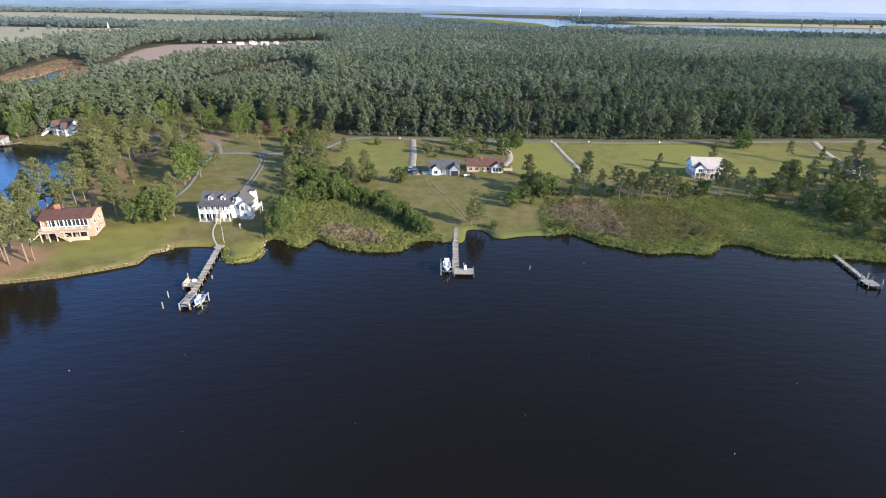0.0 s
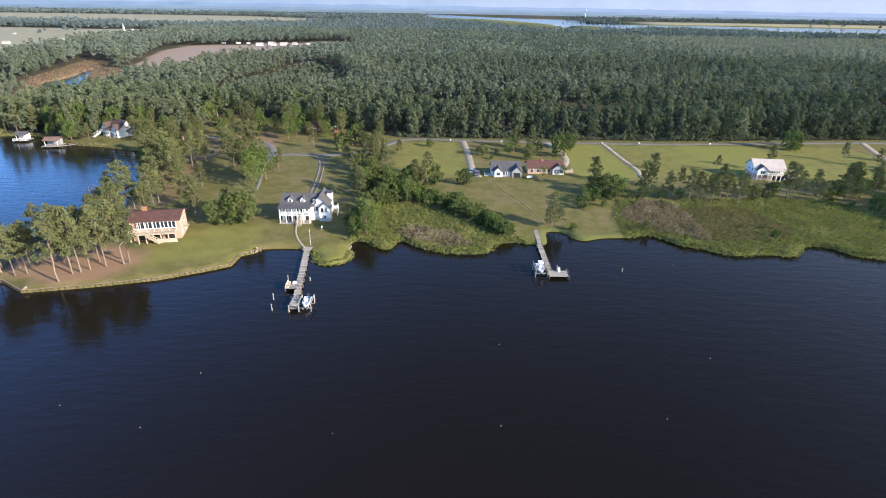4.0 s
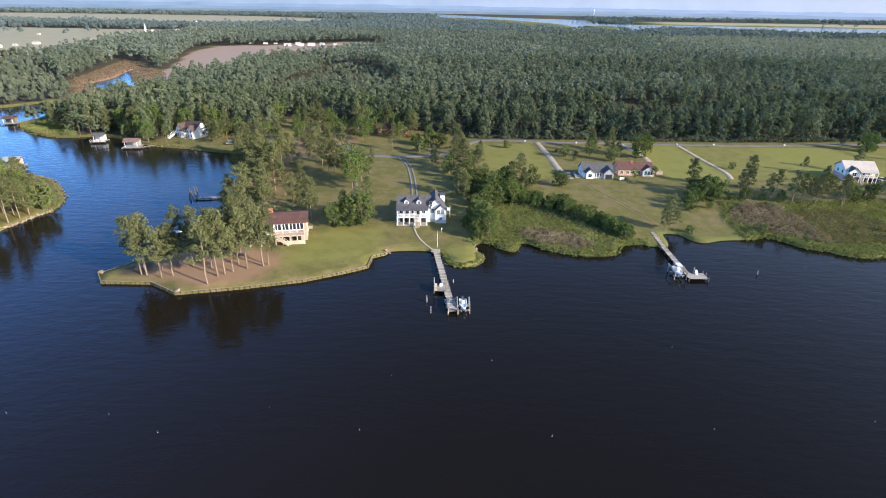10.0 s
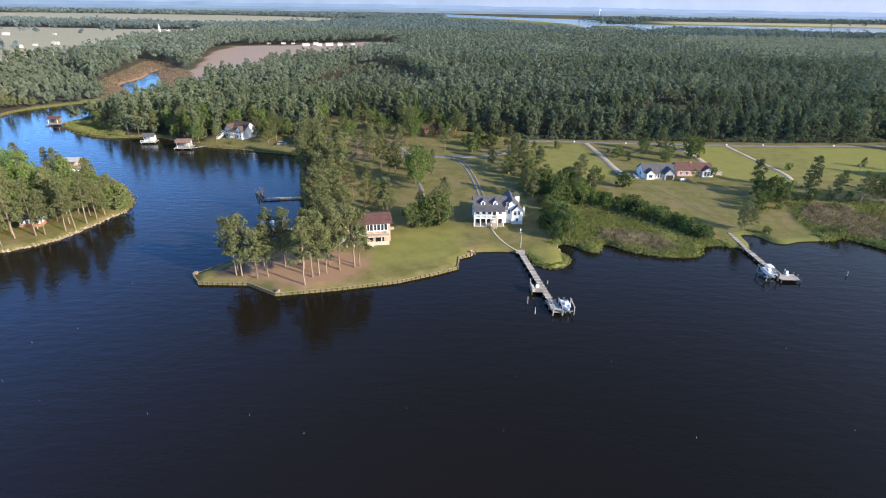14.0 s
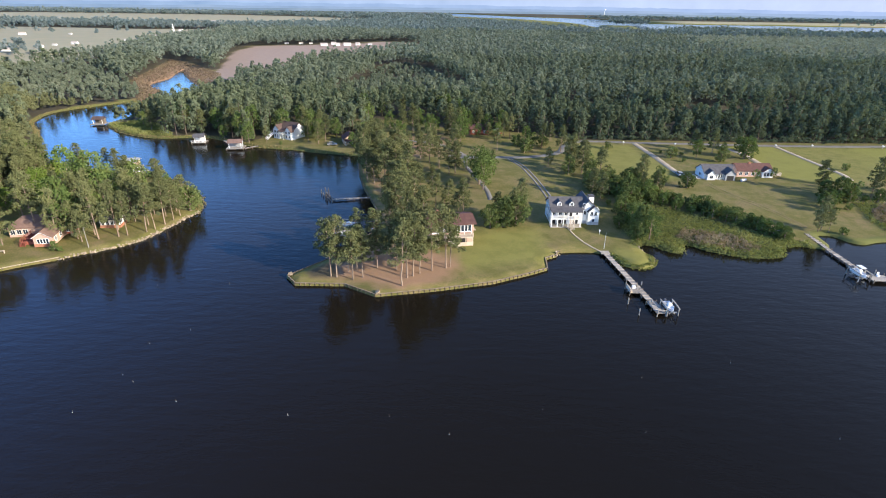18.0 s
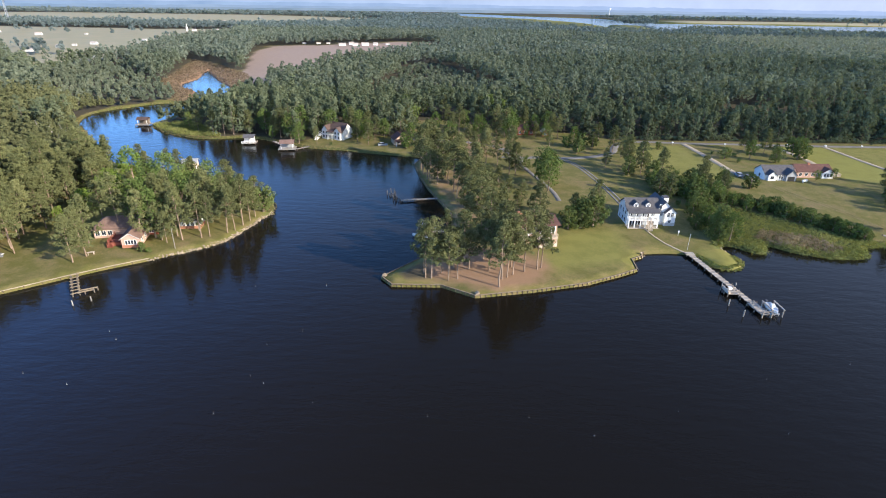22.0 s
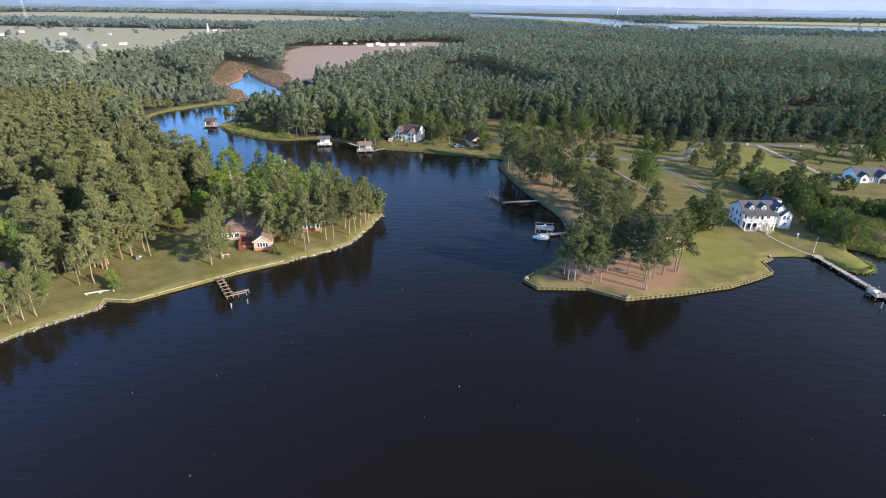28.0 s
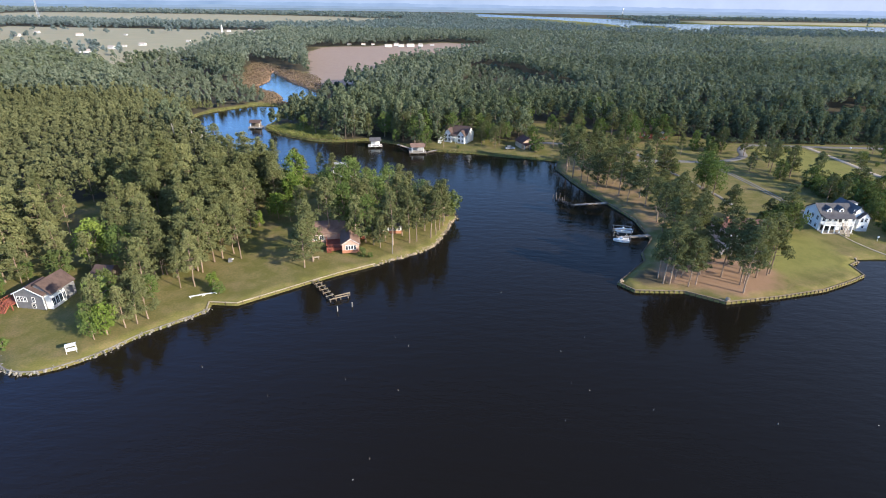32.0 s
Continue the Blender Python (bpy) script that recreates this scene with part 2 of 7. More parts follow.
# ---- mesh helpers ----
rng = np.random.default_rng(7)


def tri_mesh(name, verts, faces, material, tint=None):
    """A mesh from arrays of places and corner numbers; tint: one value per vertex."""
    me = bpy.data.meshes.new(name)
    k = faces.shape[1]
    me.vertices.add(len(verts))
    me.vertices.foreach_set("co", np.asarray(verts, np.float32).ravel())
    me.loops.add(faces.size)
    me.loops.foreach_set("vertex_index", np.asarray(faces, np.int32).ravel())
    me.polygons.add(len(faces))
    me.polygons.foreach_set("loop_start", np.arange(0, faces.size, k, dtype=np.int32))
    if tint is not None:
        a = me.attributes.new("tint", "FLOAT", "POINT")
        a.data.foreach_set("value", np.asarray(tint, np.float32))
    me.materials.append(material)
    me.update(calc_edges=True)
    return me


def leaves(centres, radii, count, size, up=0.25, ruffle=0.55):
    """Small leaf faces over the shells of ellipsoid clumps: places (n*count*3, 3)."""
    c = np.repeat(np.asarray(centres, float), count, 0)
    r = np.repeat(np.asarray(radii, float), count, 0)
    if r.ndim == 1:
        r = r[:, None] * np.ones(3)
    d = rng.normal(size=c.shape)
    d[:, 2] += up
    d /= np.linalg.norm(d, axis=1)[:, None]
    p = c + d * r * rng.uniform(0.55, 1.05, (len(c), 1))
    n = d + rng.normal(scale=ruffle, size=c.shape)
    n /= np.linalg.norm(n, axis=1)[:, None]
    u = np.cross(n, rng.normal(size=c.shape))
    u /= np.linalg.norm(u, axis=1)[:, None] + 1e-9
    v = np.cross(n, u)
    s = (np.repeat(size, count) if np.ndim(size) else size) * rng.uniform(0.6, 1.3, len(c))
    s = s[:, None]
    return np.stack([p + u * s, p - 0.5 * u * s + 0.85 * v * s, p - 0.5 * u * s - 0.85 * v * s], 1).reshape(-1, 3)


def tube(points, radii, sides=6):
    """A tapering round limb through points: places and four-cornered faces."""
    pts = np.asarray(points, float)
    ring = []
    for i, p in enumerate(pts):
        d = pts[min(i + 1, len(pts) - 1)] - pts[max(i - 1, 0)]
        d /= np.linalg.norm(d)
        u = np.cross(d, (0.3, 0.9, 0.1))
        u /= np.linalg.norm(u)
        v = np.cross(d, u)
        a = np.arange(sides) * 2 * np.pi / sides
        ring.append(p + radii[i] * (np.cos(a)[:, None] * u + np.sin(a)[:, None] * v))
    f = [(i * sides + j, i * sides + (j + 1) % sides, (i + 1) * sides + (j + 1) % sides, (i + 1) * sides + j) for i in range(len(pts) - 1) for j in range(sides)]
    return np.concatenate(ring), np.array(f)


def joined(chunks):
    vs, fs, k = [], [], 0
    for v, f in chunks:
        vs.append(v)
        fs.append(f + k)
        k += len(v)
    return np.concatenate(vs), np.concatenate(fs)


def part(name, me, parent, label="", at=None):
    ob = new(name, me)
    ob.parent = parent
    if at is not None:
        ob.matrix_local = at
    return tagged(ob, label) if label else ob


class Build:
    """Collects solid blocks into one mesh."""

    def __init__(self):
        self.v, self.f = [], []

    def add(self, verts, faces):
        k = len(self.v)
        self.v += [tuple(p) for p in verts]
        self.f += [tuple(i + k for i in f) for f in faces]
        return self

    def box(self, x0, x1, y0, y1, z0, z1):
        return self.add([(x0, y0, z0), (x1, y0, z0), (x1, y1, z0), (x0, y1, z0), (x0, y0, z1), (x1, y0, z1), (x1, y1, z1), (x0, y1, z1)],
                        [(0, 3, 2, 1), (4, 5, 6, 7), (0, 1, 5, 4), (1, 2, 6, 5), (2, 3, 7, 6), (3, 0, 4, 7)])

    def prism(self, outline, axis, a, b):
        """An outline extruded along x or y: outline as (across, z), counter-clockwise."""
        n = len(outline)
        put = (lambda s, p: (s, p[0], p[1])) if axis == "x" else (lambda s, p: (p[0], s, p[1]))
        return self.add([put(a, p) for p in outline] + [put(b, p) for p in outline],
                        [tuple(range(n)), tuple(range(2 * n - 1, n - 1, -1))] + [(i, i + n, (i + 1) % n + n, (i + 1) % n) for i in range(n)])

    def beam(self, p, q, w, h=None):
        """A square bar from p to q."""
        p, q, h = Vector(p), Vector(q), h or w
        d = (q - p).normalized()
        s = d.cross(Vector((0, 0, 1)))
        s = (s.normalized() if s.length > 1e-4 else Vector((1, 0, 0))) * w / 2
        u = s.cross(d).normalized() * h / 2
        e = [p - s - u, p + s - u, p + s + u, p - s + u, q - s - u, q + s - u, q + s + u, q - s + u]
        return self.add(e, [(0, 3, 2, 1), (4, 5, 6, 7), (0, 1, 5, 4), (1, 2, 6, 5), (2, 3, 7, 6), (3, 0, 4, 7)])

    def pole(self, x, y, z0, z1, r, sides=8, r1=None):
        a = [2 * math.pi * i / sides for i in range(sides)]
        r1 = r if r1 is None else r1
        v = [(x + r * math.cos(t), y + r * math.sin(t), z0) for t in a] + [(x + r1 * math.cos(t), y + r1 * math.sin(t), z1) for t in a]
        return self.add(v, [tuple(range(sides))[::-1], tuple(range(sides, 2 * sides))] + [(i, (i + 1) % sides, (i + 1) % sides + sides, i + sides) for i in range(sides)])

    def mesh(self, name, material):
        me = bpy.data.meshes.new(name)
        me.from_pydata(self.v, [], self.f)
        me.materials.append(material)
        bm = bmesh.new()
        bm.from_mesh(me)
        bmesh.ops.recalc_face_normals(bm, faces=bm.faces)
        bm.to_mesh(me)
        bm.free()
        return me


# ---- plan of the land ----
def smooth(points, step):
    """A rounded line through points, at even steps."""
    p = np.array(points, float)
    out = []
    for i in range(len(p) - 1):
        a, b, c, d = p[max(i - 1, 0)], p[i], p[i + 1], p[min(i + 2, len(p) - 1)]
        n = max(1, int(np.linalg.norm(c - b) / step))
        for t in np.arange(n) / n:
            out.append(0.5 * (2 * b + (c - a) * t + (2 * a - 5 * b + 4 * c - d) * t * t + (3 * b - a - 3 * c + d) * t ** 3))
    return np.array(out + [p[-1]])


def straight(points, step):
    p = np.array(points, float)
    out = []
    for b, c in zip(p, p[1:]):
        n = max(1, int(np.linalg.norm(c - b) / step))
        out += [b + (c - b) * t for t in np.arange(n) / n]
    return np.array(out + [p[-1]])


MARSH_SHORE = smooth([(330, 110), (210, 118), (150, 124), (115, 132), (103, 134), (97, 134), (91, 136), (87, 141), (82, 142), (78, 140), (73, 135), (66, 136), (56, 135), (50, 139), (45, 141), (40, 147),
                      (37, 149), (32, 147), (23, 146), (17, 144), (14, 146), (12, 150), (7, 150), (5, 141), (-2, 142), (-6, 142), (-10, 140), (-12, 135), (-19, 134), (-27, 136), (-32, 139),
                      (-35, 142), (-38, 141), (-39, 137), (-42, 137), (-44, 140), (-49, 142), (-51, 140)], 1.5)
LAWN_SHORE = smooth([(-51, 140), (-50, 135), (-49, 131), (-51, 127.5), (-55, 126.5), (-58, 128.5), (-59, 132), (-61, 135), (-66, 136.3), (-71, 136), (-74, 135.5)], 1.0)
POINT_WALL = straight([(-74, 135.5), (-75.3, 133), (-78.5, 131), (-79, 125), (-84, 122), (-94, 117), (-108, 113), (-122, 110), (-130, 115), (-142, 115), (-145, 119)], 1.2)
INLET_WALL = straight([(-145, 119), (-134, 132), (-133, 137), (-127, 147), (-127, 163), (-130, 173), (-135, 188), (-139, 204), (-142, 221), (-139, 233)], 1.2)
NORTH_SHORE = smooth([(-139, 233), (-153, 237), (-165, 240), (-175, 244), (-186, 246), (-194, 248), (-201, 252), (-214, 260), (-223, 265), (-231, 266), (-242, 263), (-253, 264), (-263, 269),
                      (-273, 276), (-284, 287), (-287, 294), (-286, 310), (-288, 327), (-290, 345), (-297, 358), (-315, 356), (-327, 342), (-337, 323), (-331, 296), (-313, 273), (-301, 256),
                      (-288, 236), (-275, 222), (-255, 211), (-240, 206), (-231, 205), (-208, 195), (-194, 181), (-187, 170), (-185.5, 162)], 2.5)
STONE_SHORE = smooth([(-185.5, 162), (-187.5, 157.5), (-188.5, 152), (-191, 144), (-193.2, 139), (-199.8, 133), (-203, 131), (-207.3, 127.4)], 1.0)
RED_WALL = straight([(-207.3, 127.4), (-216.3, 121.6), (-221.6, 117.6), (-228.2, 112.4), (-236.5, 106), (-243, 106.4), (-242.3, 103.1)], 1.2)
SOUTH_WALL = smooth([(-242.3, 103.1), (-244, 101.1), (-248.3, 96.9), (-252.3, 92.8), (-255.5, 88), (-258.9, 84.3), (-262.6, 81.5), (-266, 80.2), (-269.5, 80.3), (-273, 82), (-278, 86), (-290, 84), (-330, 70), (-420, 60)], 1.2)
SHORE = np.concatenate([MARSH_SHORE[:-1], LAWN_SHORE[:-1], POINT_WALL[:-1], INLET_WALL[:-1], NORTH_SHORE[:-1], STONE_SHORE[:-1], RED_WALL[:-1], SOUTH_WALL])
RIVER = np.concatenate([SHORE, [(-900, 40), (-2400, -100), (-4800, -4800), (4800, -4800), (2400, 60), (900, 90)]])
POND = smooth([(-355, 540), (-343, 512), (-319, 468), (-293, 427), (-283, 400), (-286, 375), (-299, 372), (-306, 390), (-315, 409), (-330, 425), (-340, 446), (-341, 478), (-353, 520), (-355, 540)], 5)[:-1]
FAR_A = smooth([(-84, 3356), (243, 2805), (553, 2520), (614, 2060), (708, 2040), (939, 2030), (1103, 2000), (1426, 2000), (2200, 1900), (2300, 1200), (1300, 1250), (1032, 1437), (860, 1480), (700, 1580), (560, 1560), (505, 1480),
                (452, 1400), (420, 1470), (445, 1640), (470, 1830), (400, 1850), (330, 1665), (335, 1980), (196, 2382), (-81, 2717), (-84, 3356)], 60)[:-1]
WATERS = [RIVER, POND, FAR_A]


def inside(poly, x, y):
    p = np.asarray(poly, float)
    x, y = np.asarray(x, float), np.asarray(y, float)
    hit = np.zeros(x.shape, bool)
    for (x0, y0), (x1, y1) in zip(p, np.roll(p, -1, 0)):
        if y0 != y1:
            hit ^= ((y0 > y) != (y1 > y)) & (x < (x1 - x0) * (y - y0) / (y1 - y0) + x0)
    return hit


def away(poly, x, y, closed=True):
    """Distance to a line."""
    p = np.asarray(poly, float)
    q = np.roll(p, -1, 0) if closed else p[1:]
    p = p if closed else p[:-1]
    best = np.full(np.shape(x), 1e9)
    for a, b in zip(p, q):
        d = b - a
        t = np.clip(((x - a[0]) * d[0] + (y - a[1]) * d[1]) / max(d @ d, 1e-9), 0, 1)
        best = np.minimum(best, (x - a[0] - t * d[0]) ** 2 + (y - a[1] - t * d[1]) ** 2)
    return np.sqrt(best)


def wet(x, y):
    w = np.zeros(np.shape(x), bool)
    for p in WATERS:
        w |= inside(p, x, y)
    return w


def land_z(x, y, d=None):
    """Height of dry land, rising gently from the bank."""
    x, y = np.asarray(x, float), np.asarray(y, float)
    if d is None:
        d = np.minimum.reduce([away(p, x, y) for p in WATERS])
    t = np.clip((y - 320) / 500, 0, 1) * np.clip(1 - (y - 1000) / 400, 0, 1)
    return 0.62 + 1.3 * (1 - np.exp(-d / 28)) + 0.12 * np.sin(x * 0.05 + y * 0.03) * np.clip(d / 30, 0, 1) + 4.5 * t * t * (3 - 2 * t) * np.clip(d / 120, 0, 1)


def soft_in(poly, x, y, width):
    """1 well inside an outline, 0 well outside."""
    d = away(poly, x, y)
    return np.clip(0.5 + np.where(inside(poly, x, y), d, -d) / width, 0, 1)


PINE_BED = [(-141, 117), (-129, 116.5), (-117, 111.5), (-106, 116), (-101, 123), (-103, 131), (-118, 137), (-128, 138), (-131, 130), (-138, 124)]
ROW_BED = [(-131, 150), (-120, 150), (-114, 165), (-112, 185), (-118, 210), (-125, 232), (-140, 232), (-141, 220), (-134, 188), (-128, 168)]
MARSH_1 = [(-50, 139), (-52, 150), (-46, 166), (-40, 171), (-31, 169), (-22, 160), (-12, 150), (-6, 145), (-8, 136), (-30, 132)]
MARSH_2 = [(30, 140), (30, 158), (36, 176), (56, 175), (75, 178), (97, 179), (111, 176), (121, 167), (124, 152), (150, 145), (330, 150), (330, 105), (100, 128)]
BROWN_1 = [(-38, 145), (-33, 151), (-20, 145), (-16, 138), (-22, 135), (-33, 140)]
BROWN_2 = [(32, 160), (38, 170), (46, 175), (54, 171), (55, 158), (54, 142), (47, 146), (40, 150)]
OLIVE = [(54.5, 142), (54.5, 167), (76, 170), (79, 160), (84, 152), (76, 144)]
SPIT = [(-286, 290), (-278, 298), (-262, 292), (-244, 272), (-240, 264), (-260, 266), (-276, 276)]
MARSH_FAR = [(-400, 607), (-350, 560), (-306, 500), (-284, 440), (-284, 400), (-280, 372), (-293, 356), (-306, 354), (-324, 398), (-342, 424), (-358, 450), (-366, 480), (-374, 512), (-394, 590)]
TILLED = [(-354, 662), (-298, 450), (-273, 440), (-250, 468), (-237, 541), (-141, 716), (-120, 830), (-181, 869), (-269, 805), (-359, 747)]
FIELD_W = [(-980, 960), (-700, 655), (-619, 638), (-570, 570), (-526, 512), (-490, 507), (-474, 624), (-490, 734), (-470, 900), (-480, 985), (-551, 1193), (-705, 1150), (-1100, 1200)]
FIELD_FAR = [(-1500, 1500), (-600, 1330), (-420, 1500), (-300, 1900), (-700, 2300), (-1900, 2300)]
FIELD_N = [(-560, 1950), (-420, 1800), (-250, 1850), (-200, 2050), (-400, 2150)]
FLATS_A = [(125, 1390), (129, 1506), (328, 1560), (400, 1450), (400, 1340), (261, 1329)]
FLATS_B = [(640, 2060), (700, 2450), (2300, 2400), (2300, 1930), (1426, 2010)]
RIVER_FLATS = [(-78, 1880), (113, 1642), (217, 1373), (150, 1180), (260, 1150), (330, 1190), (430, 1310), (520, 1265), (620, 1160), (720, 1085), (820, 1015), (950, 935), (2400, 900), (2400, 2000), (1426, 1990), (700, 2100), (560, 2500), (243, 2800), (-84, 3300)]
LOTS = [[(31, 255), (53, 257), (53, 210), (38, 193), (33, 214)], [(75, 253), (94, 254), (94, 221), (74, 213)], [(97, 254), (107, 255), (111, 235), (97, 219)]]
GREEN_L = [(-275, 219), (-254, 210), (-231, 204), (-236, 192), (-258, 190)]
DRY_FIELDS = [(-10, 262), (26, 252), (140, 250), (260, 262), (260, 180), (130, 185), (60, 195), (30, 200), (0, 215)]


def build_ground():
    rows = []
    for x0, x1, y0, y1, s in ((-460, 300, 64, 330, 3.5), (-760, 560, 330, 700, 14), (-1500, 1500, 700, 2000, 50), (-4900, 4900, 2000, 4900, 250), (-4900, 4900, -4900, 60, 400)):
        gx, gy = np.meshgrid(np.arange(x0, x1 + 1, s), np.arange(y0, y1, s))
        rows.append(np.stack([gx.ravel(), gy.ravel()], 1))
    for sx in (-1, 1):
        for x0, y0, y1, s in ((530, 64, 330, 30), (800, 330, 700, 40), (1550, 700, 2000, 150)):
            gx, gy = np.meshgrid(np.arange(x0, 4900, s * 2), np.arange(y0, y1, s))
            rows.append(np.stack([sx * gx.ravel(), gy.ravel()], 1))
    grid = np.concatenate(rows)
    grid = grid + rng.uniform(-0.3, 0.3, grid.shape)
    d = np.minimum.reduce([away(p, grid[:, 0], grid[:, 1]) for p in WATERS])
    keep = d > 1.6
    grid, d = grid[keep], d[keep]
    inw = wet(grid[:, 0], grid[:, 1])
    gz = np.where(inw, -0.5 - np.minimum(d, 20) * 0.08, land_z(grid[:, 0], grid[:, 1], d))
    pts, zs, edges = [grid], [gz], []
    k = len(grid)
    for i, w in enumerate(WATERS):
        n = len(w)
        pts.append(w)
        zs.append(np.full(n, 0.6))
        edges += [(k + j, k + (j + 1) % n) for j in range(n)]
        k += n
        t = np.roll(w, -1, 0) - np.roll(w, 1, 0)
        t /= np.linalg.norm(t, axis=1)[:, None] + 1e-9
        o = w + np.stack([t[:, 1], -t[:, 0]], 1) * 0.5
        flip = ~inside(w, o[:, 0], o[:, 1])
        o[flip] = (w - np.stack([t[:, 1], -t[:, 0]], 1) * 0.5)[flip]
        good = inside(w, o[:, 0], o[:, 1]) & (away(w, o[:, 0], o[:, 1]) > 0.3)
        pts.append(o[good])
        zs.append(np.full(good.sum(), -0.6))
        k += good.sum()
    pts, zs = np.concatenate(pts), np.concatenate(zs)
    from mathutils.geometry import delaunay_2d_cdt
    vs, _, fs, ov, _, _ = delaunay_2d_cdt([Vector(p) for p in pts], edges, [], 0, 1e-4)
    z = np.array([zs[o[0]] if o else 0.6 for o in ov])
    xy = np.array([tuple(v) for v in vs])
    me = tri_mesh("ground", np.c_[xy, z], np.array(fs), M_GROUND)
    x, y = xy.T
    cover = np.zeros((len(x), 4), np.float32)
    crop = np.zeros((len(x), 4), np.float32)
    cover[:, 3] = crop[:, 3] = 1
    cover[:, 0] = np.maximum.reduce([0.85 * soft_in(PINE_BED, x, y, 6), 0.5 * soft_in(ROW_BED, x, y, 8), 0.55 * soft_in([(-128, 225), (-100, 232), (-96, 262), (-112, 276), (-135, 262)], x, y, 10), 0.8 * soft_in(MARSH_FAR, x, y, 30)])
    bank = np.minimum(away(MARSH_SHORE, x, y, False), away(NORTH_SHORE, x, y, False))
    cover[:, 1] = np.maximum.reduce([soft_in(p, x, y, 6) for p in (MARSH_1, MARSH_2, SPIT, RIVER_FLATS)] + [np.clip(1.3 - bank / 3, 0, 1)])
    cover[:, 2] = soft_in(TILLED, x, y, 20)
    crop[:, 0] = woods_at(x, y, False)
    crop[:, 1] = np.maximum.reduce([soft_in(FIELD_W, x, y, 30), soft_in(FIELD_FAR, x, y, 80), soft_in(FIELD_N, x, y, 80), soft_in(FLATS_A, x, y, 60), soft_in(FLATS_B, x, y, 60)])
    fields = np.zeros(len(x))
    for x0, x1, v in ((28, 52.5, 0.75), (55.5, 86, 0.5), (88, 128, 0.78), (130, 172, 0.55), (-44, -15, 0.6)):
        fields = np.maximum(fields, v * soft_in([(x0, 200), (x0 - 1, 255), (x1 - 2, 255), (x1 + 3, 200)], x, y, 3))
    crop[:, 2] = np.maximum.reduce([fields, 0.62 * soft_in([(-78, 128), (-106, 120), (-104, 132), (-96, 150), (-76, 152), (-76, 137)], x, y, 10), soft_in(GREEN_L, x, y, 8), 0.6 * soft_in([(-62, 133), (-59, 126), (-51, 125), (-47, 131), (-50, 138), (-58, 138)], x, y, 3)])
    for p in LOTS:
        crop[:, 2] = np.maximum(crop[:, 2], 0.62 * soft_in(p, x, y, 3))
    for nm, arr in (("cover", cover), ("crop", crop)):
        a = me.color_attributes.new(nm, "FLOAT_COLOR", "POINT")
        a.data.foreach_set("color", arr.ravel())
    for p in me.polygons:
        p.use_smooth = True
    return tagged(new("ground", me), "low grassy river land with fields, marsh and pine litter", "ground", kind="structure")


CLEAR = [(-142, 228), (-139, 262), (-150, 284), (-172, 296), (-165, 306), (-120, 306), (-106, 288), (-80, 284), (-58, 276), (-46, 264), (-12, 264), (26, 263.5), (108, 264), (190, 272), (420, 282), (420, 60), (-120, 60), (-150, 200)]
LOW_WOODS = [(-345, 400), (-296, 410), (-262, 380), (-252, 300), (-262, 282), (-300, 300), (-345, 330)]
SCRUB = [[(-268, 335), (-245, 345), (-248, 392), (-272, 442), (-300, 472), (-318, 480), (-300, 425), (-283, 400), (-281, 372)],
         [(-186, 345), (-118, 345), (-84, 395), (-104, 478), (-172, 470)], [(-80, 330), (0, 306), (60, 300), (110, 310), (90, 326), (20, 328), (-40, 356)],
         [(-500, 500), (-420, 400), (-352, 318), (-334, 340), (-308, 358), (-340, 424), (-375, 456), (-404, 492), (-440, 560)]]
GAP_A = [(-168, 440), (-128, 440), (-106, 482), (-122, 535), (-152, 575), (-170, 530)]
GAP_B = [(40, 322), (80, 345), (104, 336), (160, 366), (215, 388), (212, 402), (158, 384), (104, 354), (80, 362), (38, 338)]
GAP_C = [(205, 268), (219, 300), (245, 340), (262, 400), (275, 400), (258, 338), (232, 298), (216, 268)]
HOUSE_N = [(-201, 253), (-196, 262), (-182, 274), (-160, 268), (-139, 262), (-142, 230), (-175, 240)]
LAND_L = [(-420, 55), (-330, 118), (-312, 130), (-316, 165), (-296, 176), (-280, 180), (-262, 196), (-270, 224), (-180, 190), (-180, 130), (-240, 60)]


def woods_at(x, y, gaps=True):
    """1 where closed woodland stands; without gaps: also where it was felled."""
    w = np.ones(np.shape(x), np.float32)
    for p, s in (((GAP_B, 4), (GAP_C, 4)) if gaps else ()) + ((CLEAR, 4), (HOUSE_N, 4), (LAND_L, 4), (SPIT, 4), (MARSH_FAR, 12), (RIVER_FLATS, 30), (TILLED, 10), (FIELD_W, 20), (FIELD_FAR, 60), (FIELD_N, 60), (FLATS_A, 40), (FLATS_B, 40)):
        w = np.minimum(w, 1 - soft_in(p, x, y, s))
    for p in WATERS:
        d = away(p, x, y)
        w = np.minimum(w, np.where(inside(p, x, y), 0, np.clip(d / 5, 0, 1)))
    return w


ground = build_ground()
wm = Build()
wm.add([(-4900, -4900, 0), (4900, -4900, 0), (4900, 4900, 0), (-4900, 4900, 0)], [(0, 1, 2, 3)])
tagged(new("water", wm.mesh("water", M_WATER)), "dark tannin-brown river water with fine wind ripples", "water", kind="structure")


def ground_at(x, y):
    return float(land_z(np.array([x]), np.array([y]))[0])


